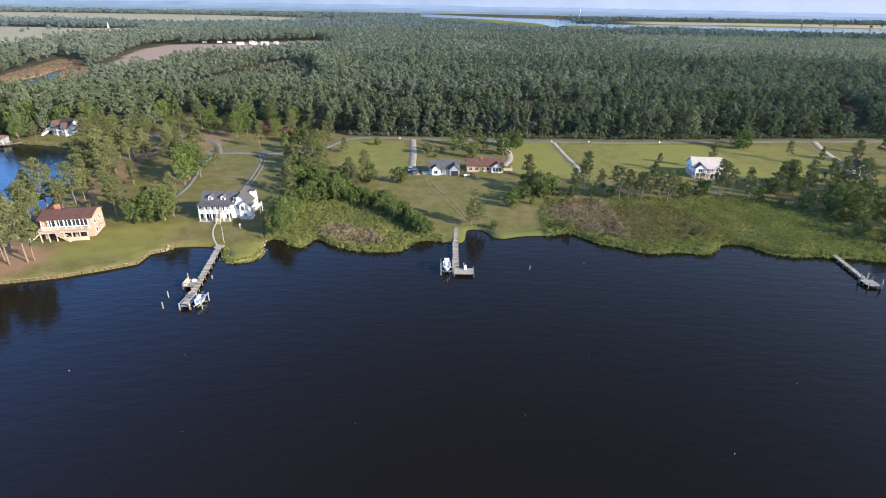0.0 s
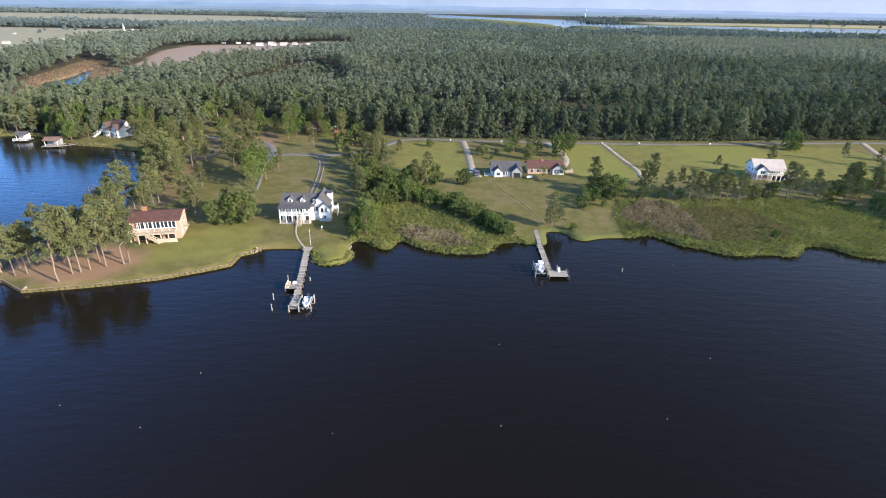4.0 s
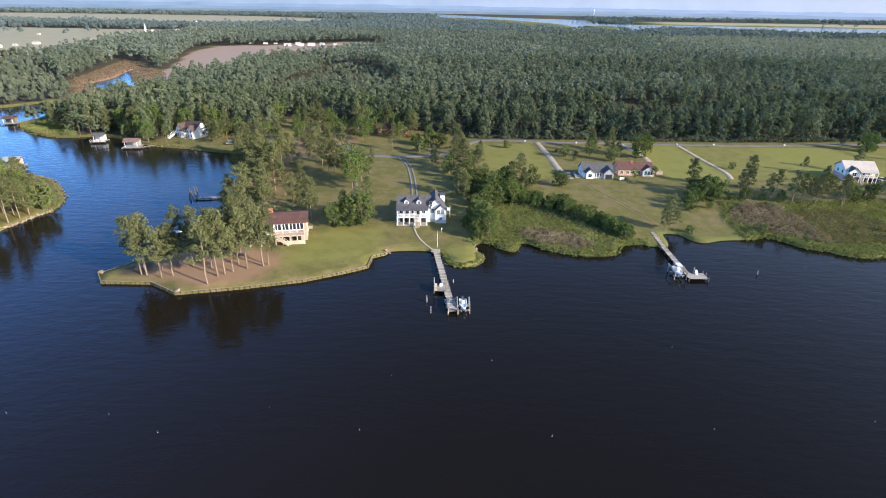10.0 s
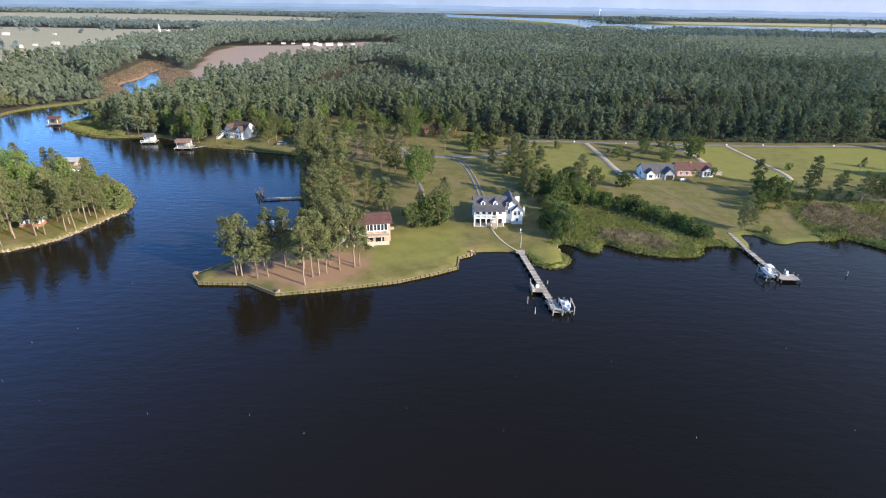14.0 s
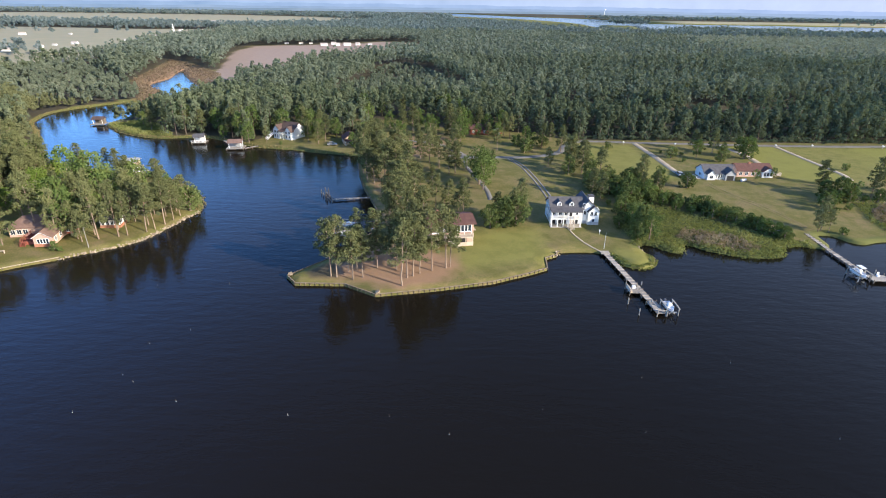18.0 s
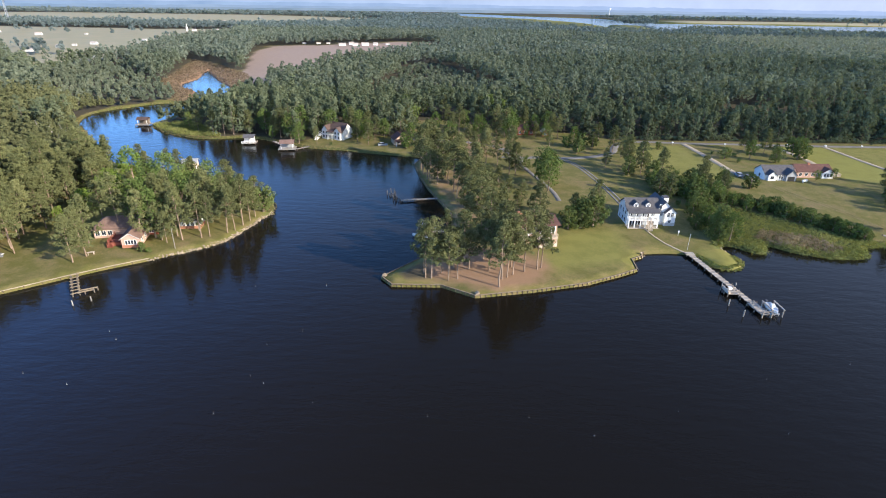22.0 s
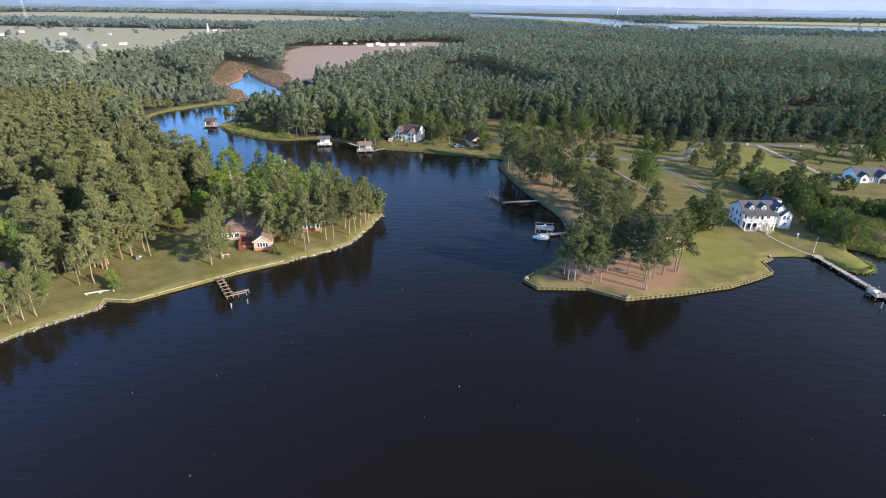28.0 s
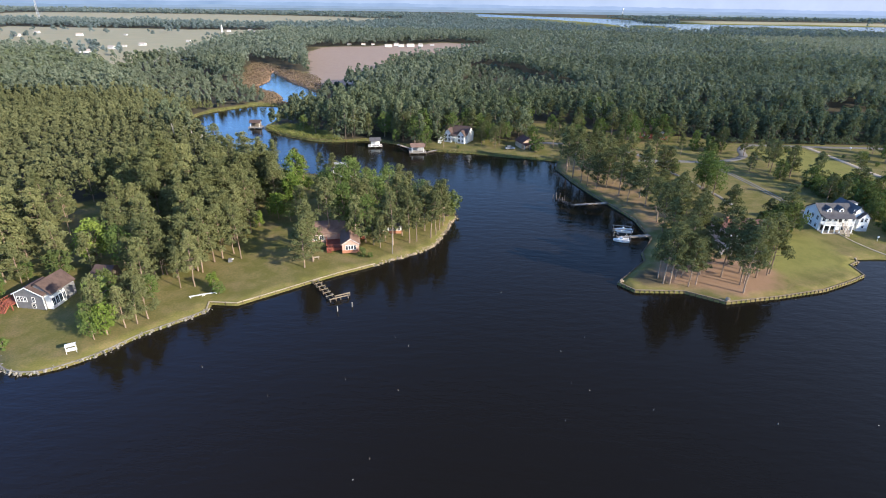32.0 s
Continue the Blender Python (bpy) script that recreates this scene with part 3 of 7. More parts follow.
# ---- roads and paths ----
def ribbon(name, line, width, material, label, category, lift=0.06, kind="structure"):
    p = smooth(line, 2.0)
    t = np.gradient(p, axis=0)
    t /= np.linalg.norm(t, axis=1)[:, None]
    s = np.stack([-t[:, 1], t[:, 0]], 1) * width / 2
    rows = []
    for k in (-1.0, -0.94, 0.94, 1.0):
        q = p + s * k
        z = land_z(q[:, 0], q[:, 1]) + (lift if abs(k) < 1 else -0.02)
        rows.append(np.c_[q, z])
    n = len(p)
    f = [(r * n + i, r * n + i + 1, (r + 1) * n + i + 1, (r + 1) * n + i) for r in range(3) for i in range(n - 1)]
    return tagged(new(name, tri_mesh(name, np.concatenate(rows), np.array(f), material)), label, category, kind=kind)


ribbon("road", [(420, 276), (300, 270), (192, 266), (108, 258.5), (53, 257.5), (26, 258), (-12, 259), (-29, 261), (-42, 260), (-49, 251), (-53, 241), (-61, 234), (-75, 229.5), (-90, 230), (-97, 228), (-104, 231)], 3.6, M_ASPHALT, "worn grey asphalt lane along the edge of the pine wood", "road")
ribbon("driveway_6", [(-96, 229), (-97, 217), (-93, 197), (-90.5, 184), (-90, 174)], 1.7, M_ASPHALT, "faded concrete drive between the trees", "driveway", 0.07)
ribbon("road_2", [(-96, 228), (-101, 240), (-107, 250), (-122, 258), (-145, 262)], 3.4, M_ASPHALT, "narrow asphalt lane between shaded lots", "road", 0.08)
for side, num in ((-0.8, "1"), (0.8, "5")):
    ribbon("driveway_" + num, [(-69 + side, 168), (-69.5 + side, 179), (-70.5 + side, 192), (-72 + side, 205), (-74 + side, 217), (-78 + side, 228)], 0.8, M_ASPHALT, "worn grey wheel track over the grass", "driveway", 0.05)
ribbon("driveway_2", [(-14, 258), (-12.6, 234), (-12, 212), (-10, 200)], 2.8, M_GRAVEL, "grey drive to the ranch house", "driveway", 0.07)
ribbon("driveway_3", [(26, 257), (29, 242), (29, 226), (25, 214)], 3.0, M_GRAVEL, "gravel drive to the brick house", "driveway", 0.07)
ribbon("track_1", [(53.5, 256), (54, 233), (55, 211), (53, 202)], 2.2, M_GRAVEL, "sandy farm track across the fields", "track", 0.07)
ribbon("driveway_4", [(186, 266), (176, 240), (172, 220), (168, 212)], 3.2, M_GRAVEL, "sandy drive to the grey gabled house", "driveway", 0.07)
for off, num in ((0, "3"), (2.1, "4")):
    ribbon("track_" + num, [(-7 + off, 197), (-4.5 + off, 186), (0.5 + off, 174), (4.5 + off * 0.6, 163), (7 + off * 0.3, 155)], 0.55, M_TRACK, "faint bare wheel track worn into the dry grass", "track", 0.03)
ribbon("footpath", [(-68.3, 151), (-67.4, 146), (-65.6, 141), (-63, 136.5), (-61.6, 134.6)], 0.6, M_TANCAP, "curving pale concrete footpath over the lawn", "path", 0.07)


# ---- woods ----
def scatter(x0, x1, y0, y1, spacing):
    gx, gy = np.meshgrid(np.arange(x0, x1, spacing), np.arange(y0, y1, spacing))
    p = np.stack([gx.ravel(), gy.ravel()], 1)
    p = p + rng.uniform(-0.48, 0.48, p.shape) * spacing
    w = woods_at(p[:, 0], p[:, 1])
    return p[w > rng.uniform(0.35, 0.75, len(p))]


def woods(name, label, p, tall, spread, clumps, per, size, trunks=False, foot=0.4, material=None):
    """Many trees in one mesh: crowns of leaf clumps, with trunks where the edge shows them."""
    n = len(p)
    z = land_z(p[:, 0], p[:, 1])
    patch = np.array([noise.noise((q[0] * 0.012, q[1] * 0.012, 3.0)) for q in p])
    h = tall * (1 + 0.3 * patch + rng.normal(0, 0.15, n)) * np.where(inside(LOW_WOODS, p[:, 0], p[:, 1]), 0.6, 1.0)
    for zone, k in zip(SCRUB + [GAP_A], (0.36, 0.5, 0.5, 0.45, 0.22)):
        h = np.where(inside(zone, p[:, 0], p[:, 1]), np.minimum(h, tall * k * rng.uniform(0.6, 1.3, n)), h)
    t = np.clip(0.5 + 0.5 * patch + rng.normal(0, 0.2, n), 0, 1)
    ang = rng.uniform(0, 2 * np.pi, (n, clumps))
    lev = (np.arange(clumps) + rng.uniform(0, 1, (n, clumps))) / clumps
    wide = spread * rng.uniform(0.75, 1.15, (n, 1)) * np.clip(h / tall, 0.45, 1.2)[:, None]
    rad = 0.78 * wide * (1.0 - 0.85 * lev ** 1.4) * rng.uniform(0.55, 1.0, (n, clumps))
    c = np.stack([p[:, :1] + rad * np.cos(ang), p[:, 1:] + rad * np.sin(ang), z[:, None] + h[:, None] * (foot + (0.97 - foot) * lev)], -1).reshape(-1, 3)
    r = (wide * (0.62 - 0.24 * lev)).reshape(-1, 1) * np.array([1, 1, 0.85]) * rng.uniform(0.75, 1.15, (len(c), 1))
    v = leaves(c, r, per, size, 0.45, 0.25)
    f = np.arange(len(v)).reshape(-1, 3)
    ob = new(name, tri_mesh(name, v, f, material or M_WOODS, np.repeat(t, clumps * per * 3)))
    tagged(ob, label, "woods", kind="stuff")
    if trunks:
        r = rng.uniform(0.12, 0.22, n)
        a = np.arange(3) * 2 * np.pi / 3
        low = np.stack([p[:, :1] + r[:, None] * np.cos(a), p[:, 1:] + r[:, None] * np.sin(a), np.repeat(z[:, None] - 0.2, 3, 1)], -1)
        top = low.copy()
        top[:, :, 2] += (h * 0.9)[:, None]
        vv = np.concatenate([low, top], 1).reshape(-1, 3)
        q = np.array([(0, 1, 4, 3), (1, 2, 5, 4), (2, 0, 3, 5)])
        ff = (np.arange(n)[:, None, None] * 6 + q).reshape(-1, 4)
        tk = new("trunks", tri_mesh("trunks", vv, ff, M_TRUNK))
        tk.parent = ob
        tagged(tk, "slender pine trunks", kind="stuff")
    return ob


near = scatter(-330, 460, 256, 345, 6.0)
edge = near[:, 1] < 285
woods("pine_wood_edge", "leafy front edge of tall green pine wood", near[edge], 14.5, 3.9, 11, 36, 0.58, True, 0.12)
woods("pine_wood_front", "dense tall green pine wood behind its edge", near[~edge], 14.5, 3.7, 8, 26, 0.66, False, 0.35)
left = scatter(-470, -262, 100, 345, 4.0)
left = left[left[:, 0] < -262]
woods("pine_plantation_west", "close-planted young olive-green pine plantation", left, 11.5, 2.4, 6, 22, 0.48, False, 0.3, M_WOODS_W)
# from here back the canopy colours carry painted haze
mid = scatter(-620, 640, 345, 560, 6.2)
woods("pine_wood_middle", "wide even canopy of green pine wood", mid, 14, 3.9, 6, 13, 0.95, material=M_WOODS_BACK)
far = scatter(-1150, 1200, 560, 1020, 7.2)
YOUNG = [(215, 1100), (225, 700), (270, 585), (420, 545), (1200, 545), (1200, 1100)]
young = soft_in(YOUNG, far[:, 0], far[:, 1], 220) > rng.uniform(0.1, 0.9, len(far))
woods("young_stand", "haze-paled grey-green stand of young thin trees", far[young], 9, 3.8, 4, 9, 1.2, material=M_WOODS_YOUNG)
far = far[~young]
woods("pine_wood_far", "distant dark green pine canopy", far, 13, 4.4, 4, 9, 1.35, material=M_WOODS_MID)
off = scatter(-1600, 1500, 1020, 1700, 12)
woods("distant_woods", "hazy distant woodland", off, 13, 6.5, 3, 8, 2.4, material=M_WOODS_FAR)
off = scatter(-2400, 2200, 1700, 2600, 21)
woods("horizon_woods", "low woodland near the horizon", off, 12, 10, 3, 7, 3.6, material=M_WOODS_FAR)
line = smooth([(480, 1440), (520, 1330), (600, 1240), (690, 1160), (790, 1090), (950, 1000)], 4)
gx = np.repeat(line, 9, 0) + rng.normal(0, 1, (9 * len(line), 2)) * (14, 14) + (34, 34)
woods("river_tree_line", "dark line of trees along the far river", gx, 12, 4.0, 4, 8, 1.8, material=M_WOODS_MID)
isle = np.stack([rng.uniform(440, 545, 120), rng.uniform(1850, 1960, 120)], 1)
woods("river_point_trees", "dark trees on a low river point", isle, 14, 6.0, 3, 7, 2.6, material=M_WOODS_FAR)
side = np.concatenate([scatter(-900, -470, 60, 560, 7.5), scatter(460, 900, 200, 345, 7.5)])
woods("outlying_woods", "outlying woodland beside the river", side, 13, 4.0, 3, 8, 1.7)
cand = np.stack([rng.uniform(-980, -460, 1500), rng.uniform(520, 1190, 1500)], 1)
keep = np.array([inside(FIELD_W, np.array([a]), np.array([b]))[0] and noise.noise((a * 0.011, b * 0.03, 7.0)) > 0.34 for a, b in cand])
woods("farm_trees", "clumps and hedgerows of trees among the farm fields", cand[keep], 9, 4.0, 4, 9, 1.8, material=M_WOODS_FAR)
# leafy undergrowth along the wood's front
front = smooth([(-46, 266), (-12, 265.5), (26, 265), (108, 265.5), (190, 273.5), (420, 284)], 1.4)
front = np.concatenate([front + rng.normal(0, 0.9, front.shape) + (0, o) for o in (0.5, 2.0)])
fh = rng.uniform(1.0, 4.5, len(front)) * (0.6 + 0.4 * np.sin(front[:, 0] * 0.21))
v = leaves(np.c_[front, land_z(front[:, 0], front[:, 1]) + fh * 0.5], np.stack([fh * 0.45 + 0.5, fh * 0.45 + 0.5, fh * 0.55], 1), 34, 0.42)
tagged(new("undergrowth", tri_mesh("undergrowth", v, np.arange(len(v)).reshape(-1, 3), M_WOODS, np.repeat(rng.uniform(0.4, 1, len(front)), 34 * 3))), "leafy green undergrowth along the wood's edge", "undergrowth", kind="stuff")


# ---- single trees ----
def pine_parts(height, seed, bare=0.45, wide=2.6, clumps=20):
    """A tall pine: bent bare trunk, short limbs and an uneven crown of needle tufts."""
    g = np.random.default_rng(seed)
    lean = g.normal(0, 0.35, 2)
    zs = np.linspace(0, 0.97 * height, 7)
    bend = np.stack([lean[0] * (zs / height) ** 2 * 2 + g.normal(0, 0.06, 7), lean[1] * (zs / height) ** 2 * 2 + g.normal(0, 0.06, 7), zs], 1)
    bend[0, :2] = 0
    bend[0, 2] = -0.3
    wood = [tube(bend, np.linspace(0.23, 0.05, 7))]
    cs, rs = [], []
    for i in range(clumps):
        lev = (i + g.uniform(0, 1)) / clumps
        z = height * (bare + (1 - bare) * lev)
        base = np.array([np.interp(z, zs, bend[:, 0]), np.interp(z, zs, bend[:, 1]), z * 0.97])
        reach = wide * (1 - 0.78 * lev ** 1.5) * g.uniform(0.45, 1.05)
        a = i * 2.4 + g.uniform(-0.5, 0.5)
        tip = base + np.array([math.cos(a) * reach, math.sin(a) * reach, g.uniform(0.1, 0.9)])
        if lev < 0.85:
            wood.append(tube([base - (0, 0, 0.3), (base + tip) / 2 + (0, 0, 0.1), tip], [0.06, 0.045, 0.02], 3))
        for k in range(3):
            cs.append(tip + g.normal(0, 0.55, 3) * (1, 1, 0.6))
            rs.append(g.uniform(0.65, 1.2))
    cs.append(np.array([bend[-1, 0], bend[-1, 1], height]))
    rs.append(0.6)
    r = np.array(rs)[:, None] * np.array([1.15, 1.15, 0.75])
    v = leaves(np.array(cs), r, 34, 0.27, 0.35, 0.4)
    return wood, v


def hardwood_parts(height, seed, wide=3.4, low=0.22, clumps=26, per=46, size=0.3):
    """A broad tree: forked trunk and a full, lumpy crown."""
    g = np.random.default_rng(seed)
    wood = [tube([(0, 0, -0.3), (0.05, 0, height * 0.25), (0.1, 0.1, height * 0.55)], [0.24, 0.18, 0.09])]
    cs, rs = [], []
    for i in range(clumps):
        lev = (i + g.uniform(0, 1)) / clumps
        z = height * (low + (0.92 - low) * lev)
        body = math.sin(math.pi * (0.18 + 0.72 * lev)) ** 0.7
        reach = wide * body * g.uniform(0.35, 1.0)
        a = i * 2.4 + g.uniform(-0.6, 0.6)
        c = np.array([math.cos(a) * reach, math.sin(a) * reach, z])
        cs.append(c)
        rs.append(wide * g.uniform(0.28, 0.46))
        if i % 4 == 0:
            wood.append(tube([(0.05, 0, height * (0.2 + 0.3 * lev)), c * (0.5, 0.5, 0.85), c], [0.1, 0.07, 0.03], 3))
    v = leaves(np.array(cs), np.array(rs), per, size, 0.35, 0.4)
    return wood, v


def tree_kind(name, label, category, wood, v, leaf_mat, group):
    """A tree thing of trunk and crown at the origin."""
    ob = new(name)
    tv, tf = joined(wood)
    part("trunk", tri_mesh("trunk", tv, tf, M_BARK), ob)
    part("crown", tri_mesh("crown", v, np.arange(len(v)).reshape(-1, 3), leaf_mat), ob)
    return tagged(ob, label, category, group)


PLACED = set()


def plant(kinds, x, y, size=1.0, group="", label=""):
    """Stands a tree of one of the kinds on the ground."""
    k = kinds[int(rng.integers(len(kinds)))]
    s = size * rng.uniform(0.88, 1.12)
    m = Matrix.LocRotScale((x, y, ground_at(x, y) - 0.05), Euler((0, 0, rng.uniform(0, 6.28))), (s, s, s * rng.uniform(0.93, 1.07)))
    if k.name in PLACED:
        k = copy_thing(k, m)
    else:
        PLACED.add(k.name)
        k.matrix_basis = m
    if group:
        k["group"] = group
    if label:
        k["label"] = label
    return k


TALL = [tree_kind("pine_tree", "tall loblolly pine with a bare trunk and tufted crown", "pine tree", *pine_parts(18, 10 + i, 0.36, 3.5, 23), M_PINE, "pines") for i in range(6)]
FULL = [tree_kind("pine_tree", "full-crowned green pine with branches low on the trunk", "pine tree", *pine_parts(15, 30 + i, 0.2, 3.6, 26), M_PINE, "full pines") for i in range(4)]
BROAD = [tree_kind("hardwood_tree", "broad leafy green hardwood tree with full crown", "tree", *hardwood_parts(12, 50 + i, 3.8), M_LEAF, "hardwood trees") for i in range(4)]
LIME = [tree_kind("hardwood_tree", "bright yellow-green young hardwood tree", "tree", *hardwood_parts(9.5, 60 + i, 3.2), M_LIME, "bright hardwoods") for i in range(3)]
HOLLY = [tree_kind("evergreen_tree", "dense dark evergreen tree leafed to the ground", "tree", *hardwood_parts(7, 70 + i, 2.6, 0.08, 22, 60, 0.26), M_HOLLY, "evergreens") for i in range(3)]
BUSH = [tree_kind("shrub", "rounded leafy green shrub in rough grass", "shrub", *hardwood_parts(3.2, 80 + i, 1.7, 0.1, 14, 40, 0.2), M_HOLLY if i % 2 else M_LEAF, "shrubs") for i in range(4)]

for x, y in [(-134, 118.5), (-132.5, 118.2), (-128.3, 117), (-130, 121), (-128, 122), (-127, 123.5), (-116, 114.2), (-115, 118), (-113.6, 119), (-112, 120.3), (-112, 124.5), (-109, 122), (-105.4, 123.5), (-104.3, 124.3),
             (-126, 118), (-123, 123), (-118, 122), (-134.5, 121), (-124, 128), (-119, 129), (-113, 129), (-129, 128)]:
    plant(TALL, x, y, 0.84 if x < -123.5 else 0.97, "pines on the point")
for x, y in [(-139, 214), (-138, 207), (-136, 201), (-135, 196), (-132, 193), (-129, 202), (-128, 194), (-124, 199), (-126, 185), (-122, 193), (-119, 183), (-120, 174), (-118, 169), (-114, 177), (-131, 211), (-125, 178),
             (-128, 221), (-136, 224), (-121, 160), (-118, 152), (-115, 160), (-122, 146), (-117, 143), (-112, 150), (-122, 152), (-133, 217), (-124, 210), (-126, 217)]:
    plant(TALL if rng.uniform() < 0.7 else FULL, x, y, 0.95, "pines along the inlet")
for x, y, k, s in [(-92, 150, HOLLY, 1.1), (-88, 151, HOLLY, 1.25), (-84, 152, HOLLY, 1.1), (-87, 154, BROAD, 0.75), (-100, 155, TALL, 0.75), (-101.5, 157, TALL, 0.7), (-92, 185, BROAD, 1.15), (-93, 191, BROAD, 1.0),
                   (-90, 194, BROAD, 1.0), (-82, 154, FULL, 0.7), (-110, 185, FULL, 0.8), (-106, 152, BUSH, 1.4),
                   (-88, 204, TALL, 0.7), (-104, 204, TALL, 0.8), (-108, 212, TALL, 0.75), (-112, 220, FULL, 0.8), (-101, 214, FULL, 0.7),
                   (-116, 236, TALL, 0.85), (-111, 240, FULL, 0.8), (-104, 262, FULL, 0.8), (-98, 258, BROAD, 0.9), (-118, 252, FULL, 0.75), (-122, 243, TALL, 0.75), (-127, 262, TALL, 0.8), (-80, 262, BROAD, 1.0),
                   (-76, 270, FULL, 0.9), (-97, 270, BROAD, 1.1), (-103, 278, FULL, 0.95), (-66, 262, BROAD, 0.7), (-60, 250, BUSH, 1.8), (-66, 248, BUSH, 1.7), (-72, 250, BUSH, 1.6), (-54, 262, FULL, 0.75),
                   (-82, 240, TALL, 0.6), (-70, 238, BUSH, 1.3), (-63, 216, FULL, 0.6), (-114, 268, FULL, 0.9), (-122, 276, FULL, 0.95), (-134, 280, BROAD, 1.1), (-110, 279, BROAD, 1.1), (-88, 281, FULL, 1.0)]:
    plant(k, x, y, s, "trees among the lots")
for x, y, k, s in [(-49.5, 143.5, HOLLY, 0.95), (-47.5, 148, HOLLY, 1.1), (-48.5, 153, BROAD, 0.6), (-47, 158, HOLLY, 0.9), (-49, 163, HOLLY, 0.8), (-48, 169, BROAD, 0.55), (-52, 176, FULL, 0.7), (-54, 180, FULL, 0.75),
                   (-47, 184, BROAD, 0.55), (-42, 179, HOLLY, 0.8), (-36, 176, BROAD, 0.6), (-31, 181, FULL, 0.65), (-34, 186, FULL, 0.55), (-39, 187, HOLLY, 0.8), (-46, 200, FULL, 0.9), (-51, 208, FULL, 0.95), (-48, 213, BROAD, 0.9),
                   (-44, 193, HOLLY, 0.8), (-51, 195, HOLLY, 0.8), (-27, 171, HOLLY, 0.6), (-24, 168, HOLLY, 0.5), (-52, 222, FULL, 0.8), (-55, 215, TALL, 0.7), (-53, 188, BROAD, 0.8), (-57, 205, HOLLY, 1.0)]:
    plant(k, x, y, s, "thicket between the lots")
for x, y in [(-44, 171), (-40, 172), (-36, 172), (-32, 172), (-29, 168), (-25, 165), (-22, 163), (-20, 161), (-17, 158), (-15, 156), (-13, 153), (-10, 150), (-8, 147), (-50, 148), (-46, 153), (-44, 176), (-38, 180), (-27, 174), (-21, 166), (-34, 178),
             (-5, 145), (-46, 189), (-50, 184), (-42, 186), (-37, 184), (-18, 163), (-52, 158)]:
    plant(BUSH, x, y, rng.uniform(0.5, 1.1), "shrubs of the marsh hedge")
for x, y, k, s in [(8.5, 152, FULL, 0.6), (11.5, 151.5, TALL, 0.58), (10, 153, TALL, 0.58), (52, 189, TALL, 0.75), (62, 187, TALL, 0.68), (67, 172.5, TALL, 0.78), (60, 174, TALL, 0.72), (75.8, 172, TALL, 0.72), (96.8, 178, TALL, 0.85), (108.8, 182, TALL, 0.68), (29, 182, HOLLY, 1.0), (31, 187, FULL, 0.75), (33, 180, HOLLY, 1.1), (38, 182, BUSH, 1.2), (46, 182, TALL, 0.65), (50, 185, TALL, 0.55), (55, 180, FULL, 0.6),
                   (63, 174, TALL, 0.65), (67, 176, TALL, 0.65), (70, 178, FULL, 0.65), (73, 179, TALL, 0.75), (76, 180, FULL, 0.7), (77, 173, TALL, 0.6), (82, 181, TALL, 0.55), (97, 180, TALL, 0.7), (101, 179, TALL, 0.6), (106, 176, FULL, 0.55),
                   (117, 179, TALL, 0.75), (120, 183, FULL, 0.85), (124, 181, BROAD, 0.95), (129, 182, FULL, 0.9), (133, 186, BROAD, 0.9), (136, 181, TALL, 0.8), (141, 183, FULL, 0.85), (146, 177, TALL, 0.85), (134, 168, HOLLY, 1.2),
                   (150, 185, BROAD, 0.9), (155, 176, FULL, 0.8), (126, 164, HOLLY, 1.1), (140, 170, BROAD, 0.8), (148, 166, TALL, 0.8), (157, 165, BROAD, 0.9), (139, 160, HOLLY, 1.3), (130, 157, HOLLY, 1.1), (146, 155, BROAD, 0.8), (127, 190, FULL, 0.9),
                   (131, 194, BROAD, 0.85), (164, 180, FULL, 0.9), (172, 172, FULL, 0.9), (170, 186, TALL, 0.9), (180, 180, FULL, 0.9), (152, 146, BROAD, 0.9), (163, 150, FULL, 0.9), (135, 148, HOLLY, 1.2), (123, 146, HOLLY, 1.0), (128, 141, HOLLY, 0.9)]:
    plant(k, x, y, s, "trees along the east marsh")
for x, y in [(26, 178), (24, 172), (28, 175), (35, 177), (41, 178), (45, 177), (52, 178), (58, 177), (22, 168), (84, 178), (91, 180), (110, 177), (115, 172), (120, 168), (124, 158), (128, 152), (118, 184), (128, 176), (134, 175), (140, 177), (30, 170), (15, 150)]:
    plant(BUSH, x, y, 1.05, "shrubs of the east marsh")
for x, y, k, s in [(32, 246, BUSH, 1.4), (35, 245, BUSH, 1.2), (8, 238, FULL, 0.6), (10, 247, FULL, 0.65), (5, 232, BROAD, 0.6), (13, 226, HOLLY, 1.0), (131, 254, TALL, 0.45), (139, 248, BUSH, 1.5), (143, 249, BUSH, 1.4), (146, 255, BUSH, 1.3),
                   (150, 228, TALL, 0.5), (158, 219, TALL, 0.45), (-6, 232, BUSH, 0.9), (-3, 226, BUSH, 0.9), (0, 236, BUSH, 0.8), (-8, 240, BUSH, 0.8), (14.5, 200.5, BROAD, 0.42), (88, 214, TALL, 0.4), (110, 214, TALL, 0.5), (178, 226, FULL, 0.7),
                   (194, 214, FULL, 0.8), (186, 205, FULL, 0.85), (200, 240, FULL, 0.6), (-30, 247, BUSH, 0.6), (60, 216, BUSH, 0.6)]:
    plant(k, x, y, s, "yard trees")
